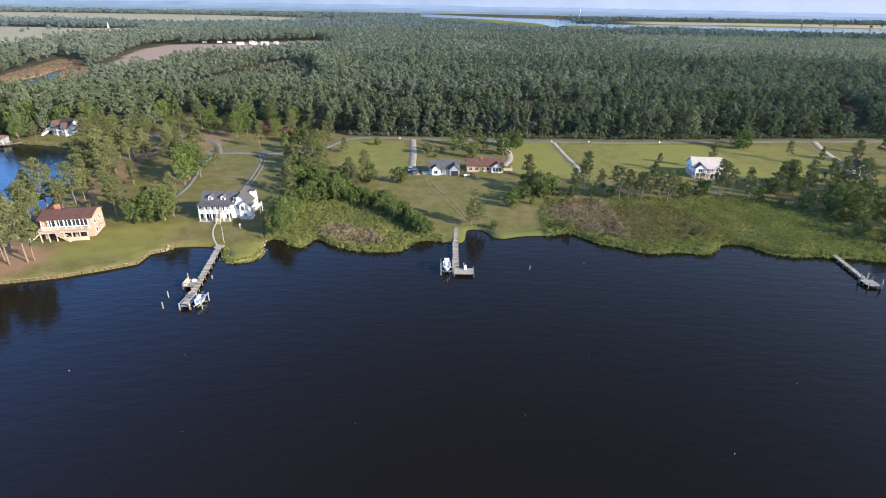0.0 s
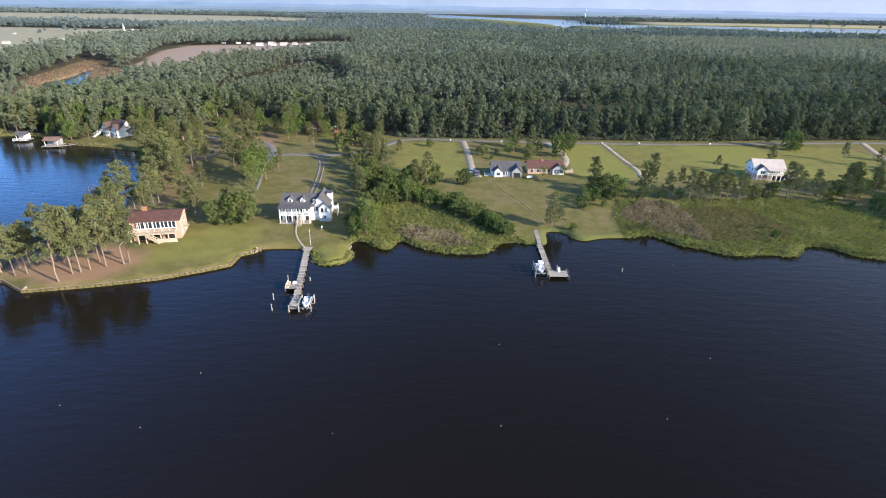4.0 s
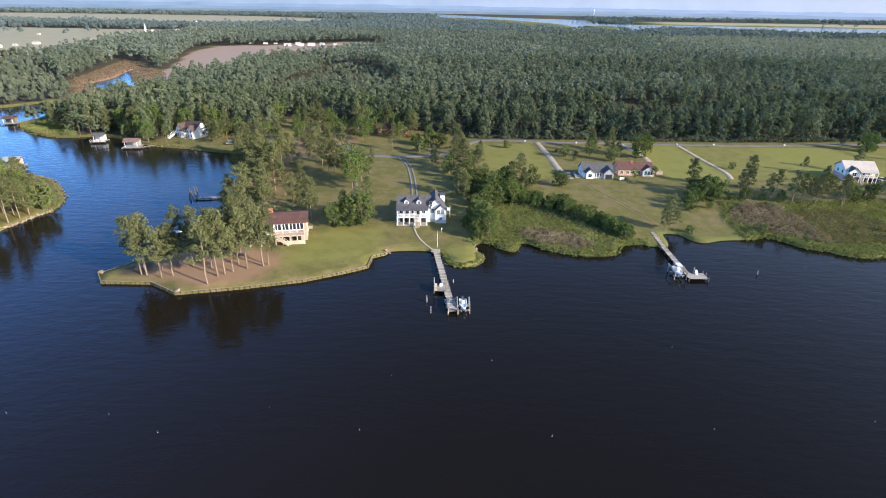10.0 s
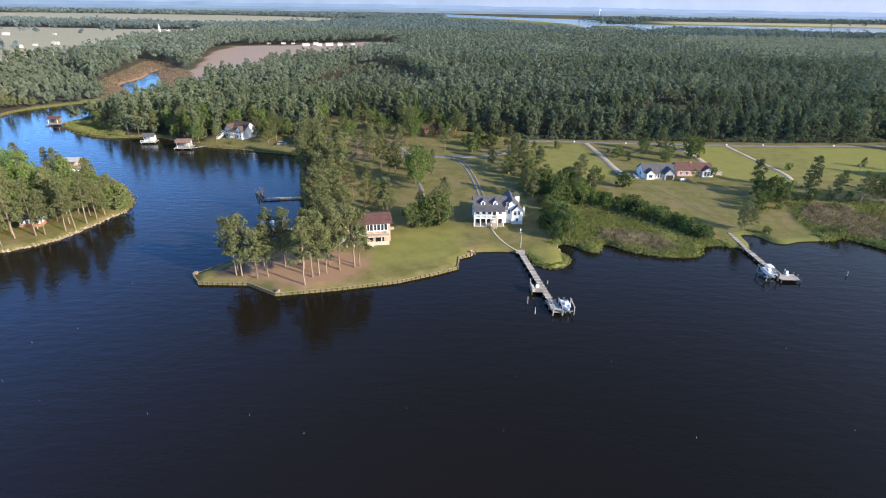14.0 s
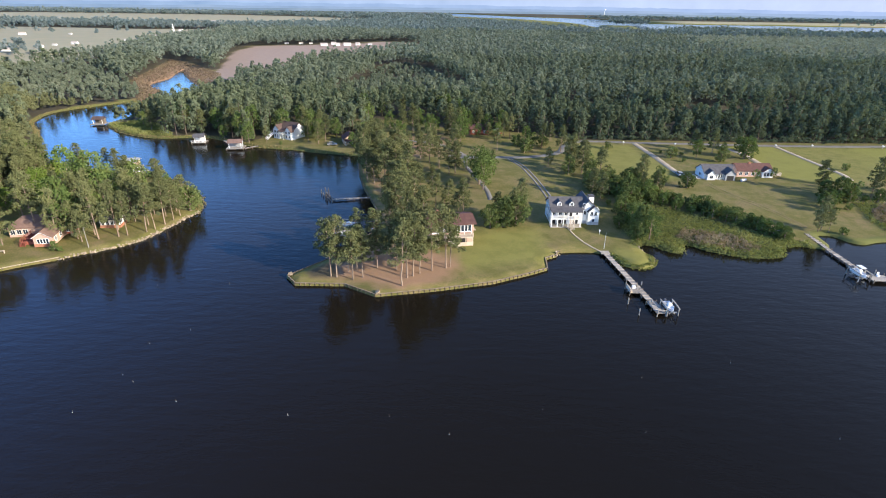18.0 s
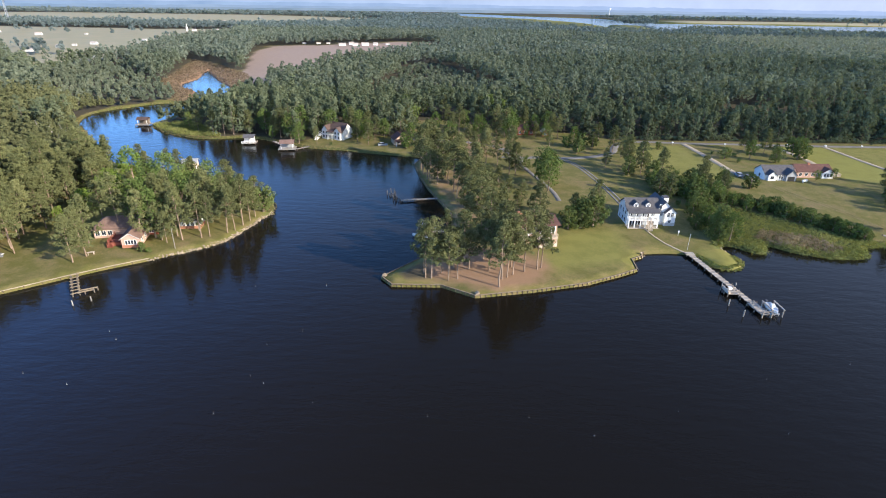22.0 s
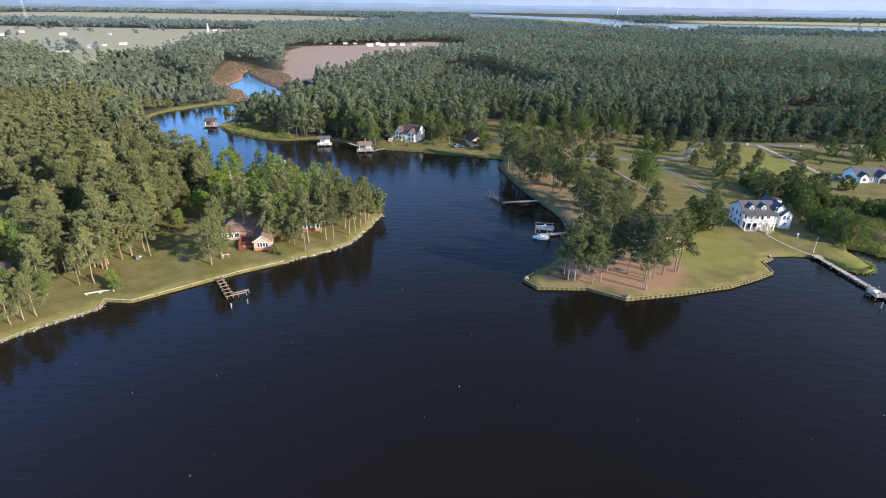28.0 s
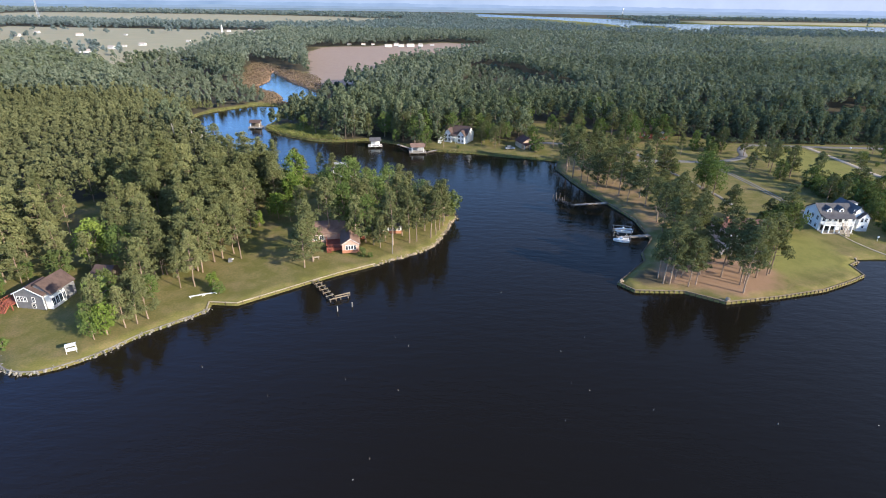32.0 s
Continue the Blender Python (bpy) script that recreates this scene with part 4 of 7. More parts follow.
for x, y, k, s in [(-260, 90.5, BROAD, 0.72), (-258.3, 92.3, LIME, 0.8), (-262, 93.5, BROAD, 0.8), (-256, 95, FULL, 0.72), (-254.3, 96.5, TALL, 0.72), (-253, 98.5, FULL, 0.75), (-257, 101, FULL, 0.7), (-255.5, 106, BROAD, 0.55), (-252, 112, TALL, 0.75), (-249, 113, TALL, 0.85), (-243, 128, TALL, 0.98),
                   (-256, 130, TALL, 0.9), (-242, 110, BUSH, 1.2), (-244, 112, LIME, 0.45), (-225.2, 124, FULL, 1.1), (-223.8, 127.5, FULL, 1.0), (-246, 131, TALL, 0.9), (-250, 120, TALL, 0.85), (-258, 118, FULL, 0.9), 
                   (-278, 123, LIME, 1.3), (-290, 112, FULL, 1.0), (-295, 120, TALL, 0.95), (-290, 104, BROAD, 0.9), (-296, 98, FULL, 0.9), (-302, 110, FULL, 1.0), (-300, 126, FULL, 1.0),
                   (-268, 130, TALL, 0.95), (-262, 126, FULL, 0.9), (-262, 138, TALL, 0.95), (-255, 142, TALL, 0.9), (-268, 144, FULL, 0.95), (-261, 150, TALL, 0.95), (-253, 153, FULL, 0.9), (-275, 150, TALL, 0.9), (-270, 160, FULL, 0.95), (-262, 164, TALL, 0.9),
                   (-282, 160, TALL, 0.9), (-276, 172, FULL, 0.9), (-266, 176, TALL, 0.9), (-287, 170, TALL, 0.85), (-256, 170, FULL, 0.85), (-250, 163, TALL, 0.85), (-262, 186, TALL, 0.85), (-258, 180, FULL, 0.8), (-248, 176, TALL, 0.8), (-306, 168, FULL, 0.9),
                   (-298, 172, TALL, 0.9), (-290, 178, FULL, 0.9), (-282, 184, TALL, 0.85), (-275, 190, FULL, 0.85), (-282, 88, BUSH, 1.2), (-276, 87, BUSH, 1.0), (-290, 92, FULL, 0.8), (-296, 140, TALL, 0.9), (-303, 150, FULL, 0.95), (-310, 140, FULL, 0.95),
                   (-249, 140, TALL, 0.95), (-258, 134, FULL, 0.9), (-246, 145, FULL, 0.8), (-254, 128, TALL, 0.85), (-266, 104, BUSH, 1.3), (-281, 136, FULL, 0.9), (-272, 138, TALL, 0.95)]:
    plant(k, x, y, s, "trees of the west shore")
spots = np.stack([rng.uniform(-312, -246, 170), rng.uniform(112, 202, 170)], 1)
open_l = [[(-292, 112), (-266, 108), (-264, 128), (-272, 140), (-290, 138)], [(-316, 166), (-296, 170), (-281, 136), (-292, 132)], [(-252, 150), (-235, 154), (-228, 130), (-238, 104), (-262, 80), (-290, 80), (-288, 108), (-270, 110), (-252, 118), (-246, 128)], GREEN_L]
for x, y in spots[woods_at(spots[:, 0], spots[:, 1]) < 0.3]:
    if not any(inside(p, np.array([x]), np.array([y]))[0] for p in open_l) and not wet(np.array([x]), np.array([y]))[0]:
        plant(FULL if rng.uniform() < 0.55 else TALL, x, y, rng.uniform(0.85, 1.15), "trees of the west shore")
for x, y in [(-246, 168), (-241, 172), (-245, 150), (-241, 156), (-252, 176), (-250, 186), (-244, 190), (-238, 184), (-234, 190), (-246, 180), (-243, 160), (-255, 190), (-238, 166)]:
    plant(LIME, x, y, 1.1, "bright trees by the cove")
for x, y, k, s in [(-230, 163, TALL, 0.75), (-237, 155, BROAD, 0.7), (-224, 158, BROAD, 0.85), (-228, 172, FULL, 0.8), (-220, 168, BROAD, 0.95), (-212, 162, BROAD, 0.9), (-216, 176, FULL, 0.75), (-208, 172, BROAD, 0.85), (-203, 166, BROAD, 0.8), (-207, 137, FULL, 0.62), (-209, 138.5, FULL, 0.6),
                   (-222, 141, TALL, 0.85), (-226.5, 133.5, FULL, 0.85), (-218.5, 147, BROAD, 0.95), (-214, 137.5, FULL, 0.7), (-211.5, 140, BROAD, 0.75), (-206, 141.5, FULL, 0.7), (-203.5, 139, TALL, 0.7), (-201.5, 145.5, FULL, 0.75),
                   (-215.5, 151, FULL, 0.9), (-209.5, 155, BROAD, 0.9), (-204, 157, FULL, 0.8), (-224, 166, BROAD, 0.9), (-217, 183, BROAD, 0.7), (-226, 197, BROAD, 0.6), (-233, 203, FULL, 0.6), (-229, 201.5, BROAD, 0.55), (-238, 205, TALL, 0.55),
                   (-192, 162, BROAD, 0.65), (-190.5, 166, FULL, 0.6), (-197, 168, BROAD, 0.7), (-201, 173, FULL, 0.7),
                   (-199, 141, TALL, 0.68), (-197, 142, TALL, 0.65), (-193, 145, TALL, 0.66), (-191.5, 147, TALL, 0.62), (-195, 150, TALL, 0.68), (-190.5, 151, TALL, 0.6), (-189.5, 154.5, TALL, 0.6), (-189, 158, FULL, 0.6), (-193, 157, TALL, 0.65), (-197, 158, FULL, 0.65), (-195, 164, FULL, 0.6),
                   (-200, 152, TALL, 0.65), (-212, 152, TALL, 0.7), (-219, 149, FULL, 0.75), (-209, 130.8, BUSH, 0.5), (-211, 131.5, BUSH, 0.5), (-232, 150, TALL, 0.8), (-188, 163, BUSH, 1.4), (-199, 170, BROAD, 0.6), (-205, 178, FULL, 0.65), (-231, 178, BROAD, 0.9),
                   (-264, 206, TALL, 0.65), (-268, 208, FULL, 0.5), (-247, 203, TALL, 0.55), (-244, 200, FULL, 0.6), (-280, 216, FULL, 0.7), (-286, 222, TALL, 0.75), (-274, 205, TALL, 0.7), (-222, 190, FULL, 0.55)]:
    plant(k, x, y, s * 1.25, "trees of the cape")
for x, y, k, s in [(-204, 259, BROAD, 1.0), (-200, 266, BROAD, 1.1), (-210, 263, TALL, 0.85), (-214, 266, FULL, 0.9), (-220, 272, BROAD, 1.1), (-195, 270, BROAD, 1.15), (-228, 272, FULL, 1.0), (-236, 270, TALL, 0.95), (-193, 272, BROAD, 1.0), (-170, 262, LIME, 0.85), (-166, 256, TALL, 0.7),
                   (-163, 257, TALL, 0.7), (-190, 252.5, TALL, 0.6), (-183, 251, BUSH, 0.8), (-159, 264, BROAD, 0.8), (-146, 262, BROAD, 0.7), (-147, 246, BUSH, 1.3), (-168, 270, FULL, 0.95), (-178, 276, BROAD, 1.1), (-188, 276, FULL, 1.0), (-246, 270, FULL, 0.9),
                   (-256, 276, FULL, 0.9), (-264, 284, BROAD, 0.8), (-240, 278, BROAD, 1.0), (-250, 286, BROAD, 1.05), (-152, 272, FULL, 0.9), (-146, 270, BROAD, 0.8), (-96, 266, BROAD, 0.75), (-89.5, 266.5, BROAD, 0.6), (-99.5, 267.5, TALL, 0.8), (-84, 267, FULL, 0.6), (-138, 252, TALL, 0.8), (-135, 244, TALL, 0.8)]:
    plant(k, x, y, s, "trees of the north shore")


for x, y, k, s in [(-198.4, 252.5, BROAD, 1.25), (-213.4, 261, BROAD, 1.0), (-93.2, 192, BROAD, 1.15), (-84.4, 152.5, TALL, 0.78), (-89.8, 154, FULL, 0.7), (-83.2, 156, TALL, 0.75), (-104.7, 166, TALL, 0.66), (-108.7, 167, TALL, 0.62), (-106, 164, FULL, 0.5),
                   (-46.2, 143.5, BROAD, 0.68), (-48.9, 147.5, BROAD, 0.6), (-44.5, 150, BROAD, 0.6), (-127, 252, BROAD, 0.8), (-112.8, 265, BROAD, 1.2), (-151, 297, FULL, 0.9), (-165.5, 252, FULL, 0.8),
                   (-167, 263, BROAD, 0.95), (-171.5, 257.5, FULL, 0.85), (-172, 269, BROAD, 1.0), (-130.6, 311, TALL, 0.85), (-142, 316, BROAD, 1.1), (-151.5, 310, BROAD, 1.15), (-104.8, 308, BROAD, 1.2), (-98, 303, BROAD, 1.1), (-110, 315, FULL, 1.0), (-88.2, 284, FULL, 0.9),
                   (-73.6, 265, TALL, 0.8), (-137, 224, TALL, 0.95), (-101.6, 204, FULL, 0.95), (-101.3, 220, TALL, 0.9), (-97, 209, BROAD, 0.85), (-61, 246, TALL, 0.7), (-51.8, 232, FULL, 0.75), (-42.9, 233, FULL, 0.6), (-53, 241, FULL, 0.8),
                   (-111.2, 239, FULL, 0.85), (-122.7, 220, FULL, 0.85), (-116, 226, TALL, 0.85), (-146, 286, BROAD, 1.0), (-128, 288, FULL, 0.8), (-119, 283, BROAD, 0.9), (-93, 290, BROAD, 1.05), (-84, 274, BROAD, 0.8), (-76, 281, BROAD, 1.0), (-160, 284, BROAD, 1.0),
                   (-176, 268, FULL, 1.0), (-186, 268, BROAD, 1.1), (-206, 268, FULL, 1.0), (-216, 276, FULL, 1.05), (-29.9, 200, FULL, 0.75), (-26.7, 191, HOLLY, 0.8), (-16, 191, BUSH, 1.0), (16, 241, FULL, 0.75), (19, 237, BROAD, 0.6), (26.4, 232, BUSH, 1.6), (23, 203.5, BROAD, 0.5), (-34, 191, FULL, 0.8)]:
    plant(k, x, y, s, "trees among the lots")
hedge = smooth([(-47, 188), (-33, 181), (-22, 172), (-12, 160), (-5, 148)], 1.5)
for (x, y), w in zip(np.repeat(hedge, 2, 0), rng.normal(0, 1.6, (2 * len(hedge), 2))):
    plant(BUSH, x + w[0], y + w[1] - 2, rng.uniform(0.4, 0.85), "shrubs of the marsh hedge")
for x, y in np.stack([rng.uniform(-53, -30, 75), rng.uniform(150, 196, 75)], 1):
    if x < -53 + (y - 138) * 0.42:
        plant(BUSH, x, y, rng.uniform(0.5, 1.15), "thicket between the lots")


def dead_tree(seed, height):
    """A bare grey snag with a few broken limbs."""
    g = np.random.default_rng(seed)
    lean = g.normal(0, 0.5, 2)
    wood = [tube([(0, 0, -0.4), (lean[0] * 0.3, lean[1] * 0.3, height * 0.5), (lean[0], lean[1], height)], [0.2, 0.14, 0.05])]
    for i in range(7):
        z, a, r = height * g.uniform(0.4, 0.92), g.uniform(0, 6.28), g.uniform(0.6, 1.9)
        p = np.array([lean[0] * z / height, lean[1] * z / height, z])
        wood.append(tube([p, p + (math.cos(a) * r * 0.6, math.sin(a) * r * 0.6, 0.3), p + (math.cos(a) * r, math.sin(a) * r, g.uniform(0.3, 1.0))], [0.07, 0.05, 0.02], 4))
    ob = new("dead_tree")
    part("trunk", tri_mesh("trunk", *joined(wood[:1]), M_SNAG), ob)
    part("limbs", tri_mesh("limbs", *joined(wood[1:]), M_SNAG), ob)
    return tagged(ob, "bare silver-grey dead tree at the creek's edge", "dead tree", "dead trees")


for x, y, k, s in [(-289, 113, BROAD, 0.8), (-282, 115, HOLLY, 1.0), (-285, 120, FULL, 1.0), (-277, 119, FULL, 0.9), (-270, 121, BROAD, 1.0), (-264, 114, FULL, 0.75), (-267, 108.5, HOLLY, 0.8), (-259, 109, FULL, 0.85), (-274, 128, FULL, 1.0),
                   (-266, 123, FULL, 0.95), (-260, 94.5, FULL, 0.75), (-279, 126, BROAD, 0.9), (-292, 106, BROAD, 0.7), (-255, 117, FULL, 0.85), (-261, 118, TALL, 0.9)]:
    plant(k, x, y, s, "trees of the west shore")
SNAGS = [dead_tree(200 + i, 8.0 + i) for i in range(3)]
for x, y in [(-309.5, 245), (-306, 241), (-303, 246), (-301.8, 238), (-299, 240.5), (-297, 236), (-294.7, 233.5), (-305, 236), (-300, 232), (-296, 229.5), (-308, 250), (-292, 230), (-311, 240), (-289, 226.5)]:
    plant(SNAGS, x, y, rng.uniform(0.8, 1.15), "dead trees")


# ---- marsh plants ----
def marsh(name, label, zones, avoid, spacing, height, material, per=14, size=0.28):
    out = []
    for zone in zones:
        z = np.array(zone, float)
        lo, hi = z.min(0), np.minimum(z.max(0), (170, 900))
        gx, gy = np.meshgrid(np.arange(lo[0], hi[0], spacing), np.arange(lo[1], hi[1], spacing))
        p = np.stack([gx.ravel(), gy.ravel()], 1) + rng.uniform(-0.5, 0.5, (gx.size, 2)) * spacing
        p = p[inside(zone, p[:, 0], p[:, 1]) & ~wet(p[:, 0], p[:, 1])]
        for a in avoid:
            p = p[~(inside(a, p[:, 0], p[:, 1]) & (rng.uniform(0, 1, len(p)) < 0.85))]
        out.append(p)
    p = np.concatenate(out)
    patch = np.array([noise.noise((q[0] * 0.15, q[1] * 0.15, 9.0)) for q in p])
    h = height * np.clip(0.75 + 0.6 * patch + rng.normal(0, 0.2, len(p)), 0.25, 2)
    c = np.c_[p, land_z(p[:, 0], p[:, 1]) + h * 0.4]
    r = np.stack([np.full(len(p), spacing * 0.7), np.full(len(p), spacing * 0.7), h * 0.6], 1)
    v = leaves(c, r, per, size)
    t = np.repeat(np.clip(0.5 + 0.7 * patch + rng.normal(0, 0.15, len(p)), 0, 1), per * 3)
    return tagged(new(name, tri_mesh(name, v, np.arange(len(v)).reshape(-1, 3), material, t)), label, "marsh plants", kind="stuff")


def fringe(name, label, line, offsets, height, step=1, material=None):
    """Plants that lean out over the water's edge along a bank."""
    t = np.gradient(line, axis=0)
    t /= np.linalg.norm(t, axis=1)[:, None]
    n = np.stack([-t[:, 1], t[:, 0]], 1)
    q = line + n
    n[wet(q[:, 0], q[:, 1])] *= -1
    p = np.concatenate([line[::step] + n[::step] * o for o in offsets] + [(line + np.roll(line, -1, 0))[:-1] / 2 + n[:-1] * (o + 0.3) for o in offsets])
    p = p + rng.normal(0, 0.25, p.shape)
    patch = np.array([noise.noise((a * 0.12, b * 0.12, 4.0)) for a, b in p])
    h = height * np.clip(0.8 + 0.6 * patch + rng.normal(0, 0.2, len(p)), 0.3, 1.8)
    inw = wet(p[:, 0], p[:, 1])
    c = np.c_[p, np.where(inw, 0.05, 0.6) + h * 0.4]
    r = np.stack([np.full(len(p), 0.75), np.full(len(p), 0.75), h * 0.6], 1)
    v = leaves(c, r, 14, 0.25)
    k = np.repeat(np.clip(0.65 + 0.6 * patch + rng.normal(0, 0.15, len(p)), 0, 1), 42)
    return tagged(new(name, tri_mesh(name, v, np.arange(len(v)).reshape(-1, 3), material or M_REED_G, k)), label, "reeds", kind="stuff")


marsh("marsh_plants", "lush green marsh grass and low plants", [MARSH_1, MARSH_2, SPIT], [BROWN_1, BROWN_2, OLIVE], 1.0, 1.1, M_REED_G, 20, 0.2)
SHORE_W = MARSH_SHORE[(MARSH_SHORE[:, 0] < 1)]
SHORE_E = MARSH_SHORE[(MARSH_SHORE[:, 0] > 30) & (MARSH_SHORE[:, 0] < 175)]
fringe("shore_reeds", "bright green reeds along the marsh edge", SHORE_W, (-0.7, 0.0, 0.8, 1.6), 1.4)
fringe("shore_reeds", "green reeds along the edge of the east marsh", SHORE_E, (-0.7, 0.0, 0.8, 1.6), 1.3)
fringe("spit_reeds", "green reeds on the little lawn spit", LAWN_SHORE[6:26], (-0.3, 0.4), 0.25)
fringe("cove_grass", "ragged grass along the cove's bank", NORTH_SHORE, (-0.5, 0.6), 0.6, material=M_REED_O)
marsh("dry_reeds", "patch of dry reddish-brown reeds", [BROWN_1, BROWN_2], [], 1.1, 1.7, M_REED_B, 22, 0.26)
marsh("olive_grass", "patch of olive-brown marsh grass", [OLIVE], [], 1.0, 0.8, M_REED_O, 20, 0.2)
marsh("creek_reeds", "brown marsh reeds beside the creek", [MARSH_FAR], [], 3.2, 1.0, M_REED_F, 9, 0.6)


tufts = np.stack([rng.uniform(-52, 126, 260), rng.uniform(134, 178, 260)], 1)
for x, y in tufts[(inside(MARSH_1, tufts[:, 0], tufts[:, 1]) | inside(MARSH_2, tufts[:, 0], tufts[:, 1])) & ~wet(tufts[:, 0], tufts[:, 1])]:
    if noise.noise((x * 0.07, y * 0.07, 3.0)) > (0.18 if x < 30 else 0.3):
        plant(BUSH, x, y, rng.uniform(0.3, 0.75), "low shrubs in the marsh")


# ---- shore walls ----
def timber_wall(name, label, line, top, steps, plank_mat, cap_mat, proud=0.16):
    """A bulkhead of upright sheets, round piles and a cap along a line."""
    root = tagged(new(name), label, "bulkhead", kind="structure")
    L = 1.2
    sheet = Build().box(-L / 2 - 0.02, L / 2 + 0.02, -0.06, 0.04, -0.9, top - 0.06).mesh("sheet", plank_mat)
    pile = Build().pole(0, 0, -0.9, top + 0.02, 0.13, 7, 0.12).mesh("pile", plank_mat)
    cap = Build().box(-L / 2 - 0.03, L / 2 + 0.03, -0.13, 0.14, top - 0.06, top + 0.06).mesh("cap", cap_mat)
    for i, (a, b) in enumerate(zip(line, line[1:])):
        d = b - a
        n = np.linalg.norm(d)
        yaw = math.degrees(math.atan2(d[1], d[0]))
        mid = (a + b) / 2
        out = np.array([-d[1], d[0]]) / n * (-1 if wet(*(np.array([m]) for m in (mid + np.array([d[1], -d[0]]) / n)))[0] else 1)
        m = pose(mid[0], mid[1], 0, 0, 0, yaw) @ Matrix.Diagonal((n / L, 1, 1, 1))
        part("sheet", sheet, root, at=m)
        part("cap", cap, root, at=m)
        if i % steps == 0:
            q = a + out * proud
            part("pile", pile, root, at=pose(q[0], q[1], rng.uniform(-0.06, 0.06), rng.uniform(-2, 2), rng.uniform(-2, 2), yaw))
    return root


timber_wall("bulkhead_point", "brown timber bulkhead with piles round the pine point", POINT_WALL, 0.72, 1, M_BULK, M_CAP)
timber_wall("bulkhead_inlet", "dark timber bulkhead along the inlet", INLET_WALL, 0.68, 2, M_PILE, M_BULK)
timber_wall("bulkhead_west", "low pale-capped seawall before the red house", RED_WALL, 0.7, 3, M_BULK, M_TANCAP, 0.1)

ROCKS = []
for i in range(5):
    bm = bmesh.new()
    bmesh.ops.create_icosphere(bm, subdivisions=1, radius=0.4)
    g = np.random.default_rng(90 + i)
    for v in bm.verts:
        v.co = Vector((v.co.x * g.uniform(0.7, 1.35), v.co.y * g.uniform(0.7, 1.25), v.co.z * g.uniform(0.5, 0.9)))
    me = bpy.data.meshes.new("stone")
    bm.to_mesh(me)
    bm.free()
    me.materials.append(M_ROCK)
    ROCKS.append(me)


GREY_ROCKS = []
for rock in ROCKS:
    me = rock.copy()
    me.materials[0] = M_GREYROCK
    GREY_ROCKS.append(me)


def stone_bank(name, label, line, rows, big, rocks=ROCKS):
    root = tagged(new(name), label, "stone bank", kind="structure")
    for p in line:
        for k in range(rows):
            q = p + rng.normal(0, 0.35, 2)
            s = big * rng.uniform(0.6, 1.3)
            part("stone", rocks[int(rng.integers(5))], root, at=Matrix.LocRotScale((q[0], q[1], rng.uniform(-0.05, 0.5)), Euler(rng.uniform(0, 6.28, 3)), (s, s, s)))
    return root


stone_bank("riprap_cape", "loose tan riprap stones along the cape's bank", STONE_SHORE, 11, 0.72)
timber_wall("seawall_south", "low grey masonry seawall below the blue house", SOUTH_WALL[:60], 0.55, 99, M_GREYROCK, M_GREYROCK)
stone_bank("riprap_south", "grey rubble stones along the seawall", SOUTH_WALL[:48], 11, 0.62, GREY_ROCKS)
stone_bank("riprap_lawn", "pale stones edging the little lawn spit", np.concatenate([LAWN_SHORE[:14], POINT_WALL[:4]]), 3, 0.7)
for x, y in ((-121.5, 110.6), (-144.3, 119), (-75, 134.2)):
    s = 1.7 if y < 130 else 0.9
    b = part("boulder", ROCKS[2], None, at=Matrix.LocRotScale((x, y, 0.95), Euler((0.3, 0.2, x)), (s, s, s)))
    tagged(b, "pale weathered boulder on the corner of the bulkhead", "boulder", "corner boulders")


# ---- building parts ----
M_WHITE = surface("white_siding", (0.74, 0.735, 0.71), (0.81, 0.805, 0.78), 0.6, 9, 0.6, 0.3, bump=0.15)
M_TRIM = surface("white_trim", (0.78, 0.78, 0.76), (0.84, 0.84, 0.82), 1, 12, 0.5, 0.3, bump=0)
M_SHINGLE = surface("charcoal_shingles", (0.085, 0.082, 0.086), (0.13, 0.126, 0.13), 0.8, 7, 0.95, 0.05, bump=0.5, dist=0.04)
M_BROWNROOF = surface("red_brown_shingles", (0.1, 0.052, 0.042), (0.15, 0.078, 0.062), 0.8, 7, 0.9, 0.2, bump=0.5, dist=0.04)
M_DARKROOF = surface("dark_brown_shingles", (0.075, 0.052, 0.045), (0.125, 0.085, 0.072), 0.8, 7, 0.9, 0.2, bump=0.5, dist=0.04)
M_TANROOF = surface("faded_brown_shingles", (0.17, 0.11, 0.085), (0.25, 0.165, 0.13), 0.8, 7, 0.9, 0.1, bump=0.5, dist=0.04)
M_TIN = surface("pale_tin_roof", (0.44, 0.38, 0.33), (0.54, 0.48, 0.42), 0.5, 5, 0.7, 0.1, bump=0.1)
M_BRICK = surface("red_brick", (0.34, 0.15, 0.09), (0.46, 0.23, 0.14), 0.7, 12, 0.9, 0.2, bump=0.4)
M_PINKBRICK = surface("faded_pink_brick", (0.46, 0.3, 0.23), (0.56, 0.38, 0.3), 0.7, 12, 0.9, 0.2, bump=0.4)
M_TAN = surface("tan_siding", (0.5, 0.36, 0.25), (0.6, 0.45, 0.32), 0.7, 9, 0.8, 0.2, bump=0.2)
M_REDPAINT = surface("red_painted_boards", (0.24, 0.075, 0.05), (0.33, 0.11, 0.075), 0.8, 10, 0.8, 0.2, bump=0.3)
M_BLUE = surface("blue_grey_siding", (0.14, 0.14, 0.148), (0.2, 0.198, 0.205), 0.7, 9, 0.75, 0.2, bump=0.2)
M_GREY = surface("grey_siding", (0.28, 0.29, 0.3), (0.38, 0.39, 0.4), 0.7, 9, 0.75, 0.2, bump=0.2)
M_BLOCK = surface("grey_block_base", (0.4, 0.4, 0.4), (0.52, 0.52, 0.51), 0.8, 8, 0.9, 0.2, bump=0.3)
M_GLASS, _n, _b = mat_nodes("window_glass", 0.06, 0.6)
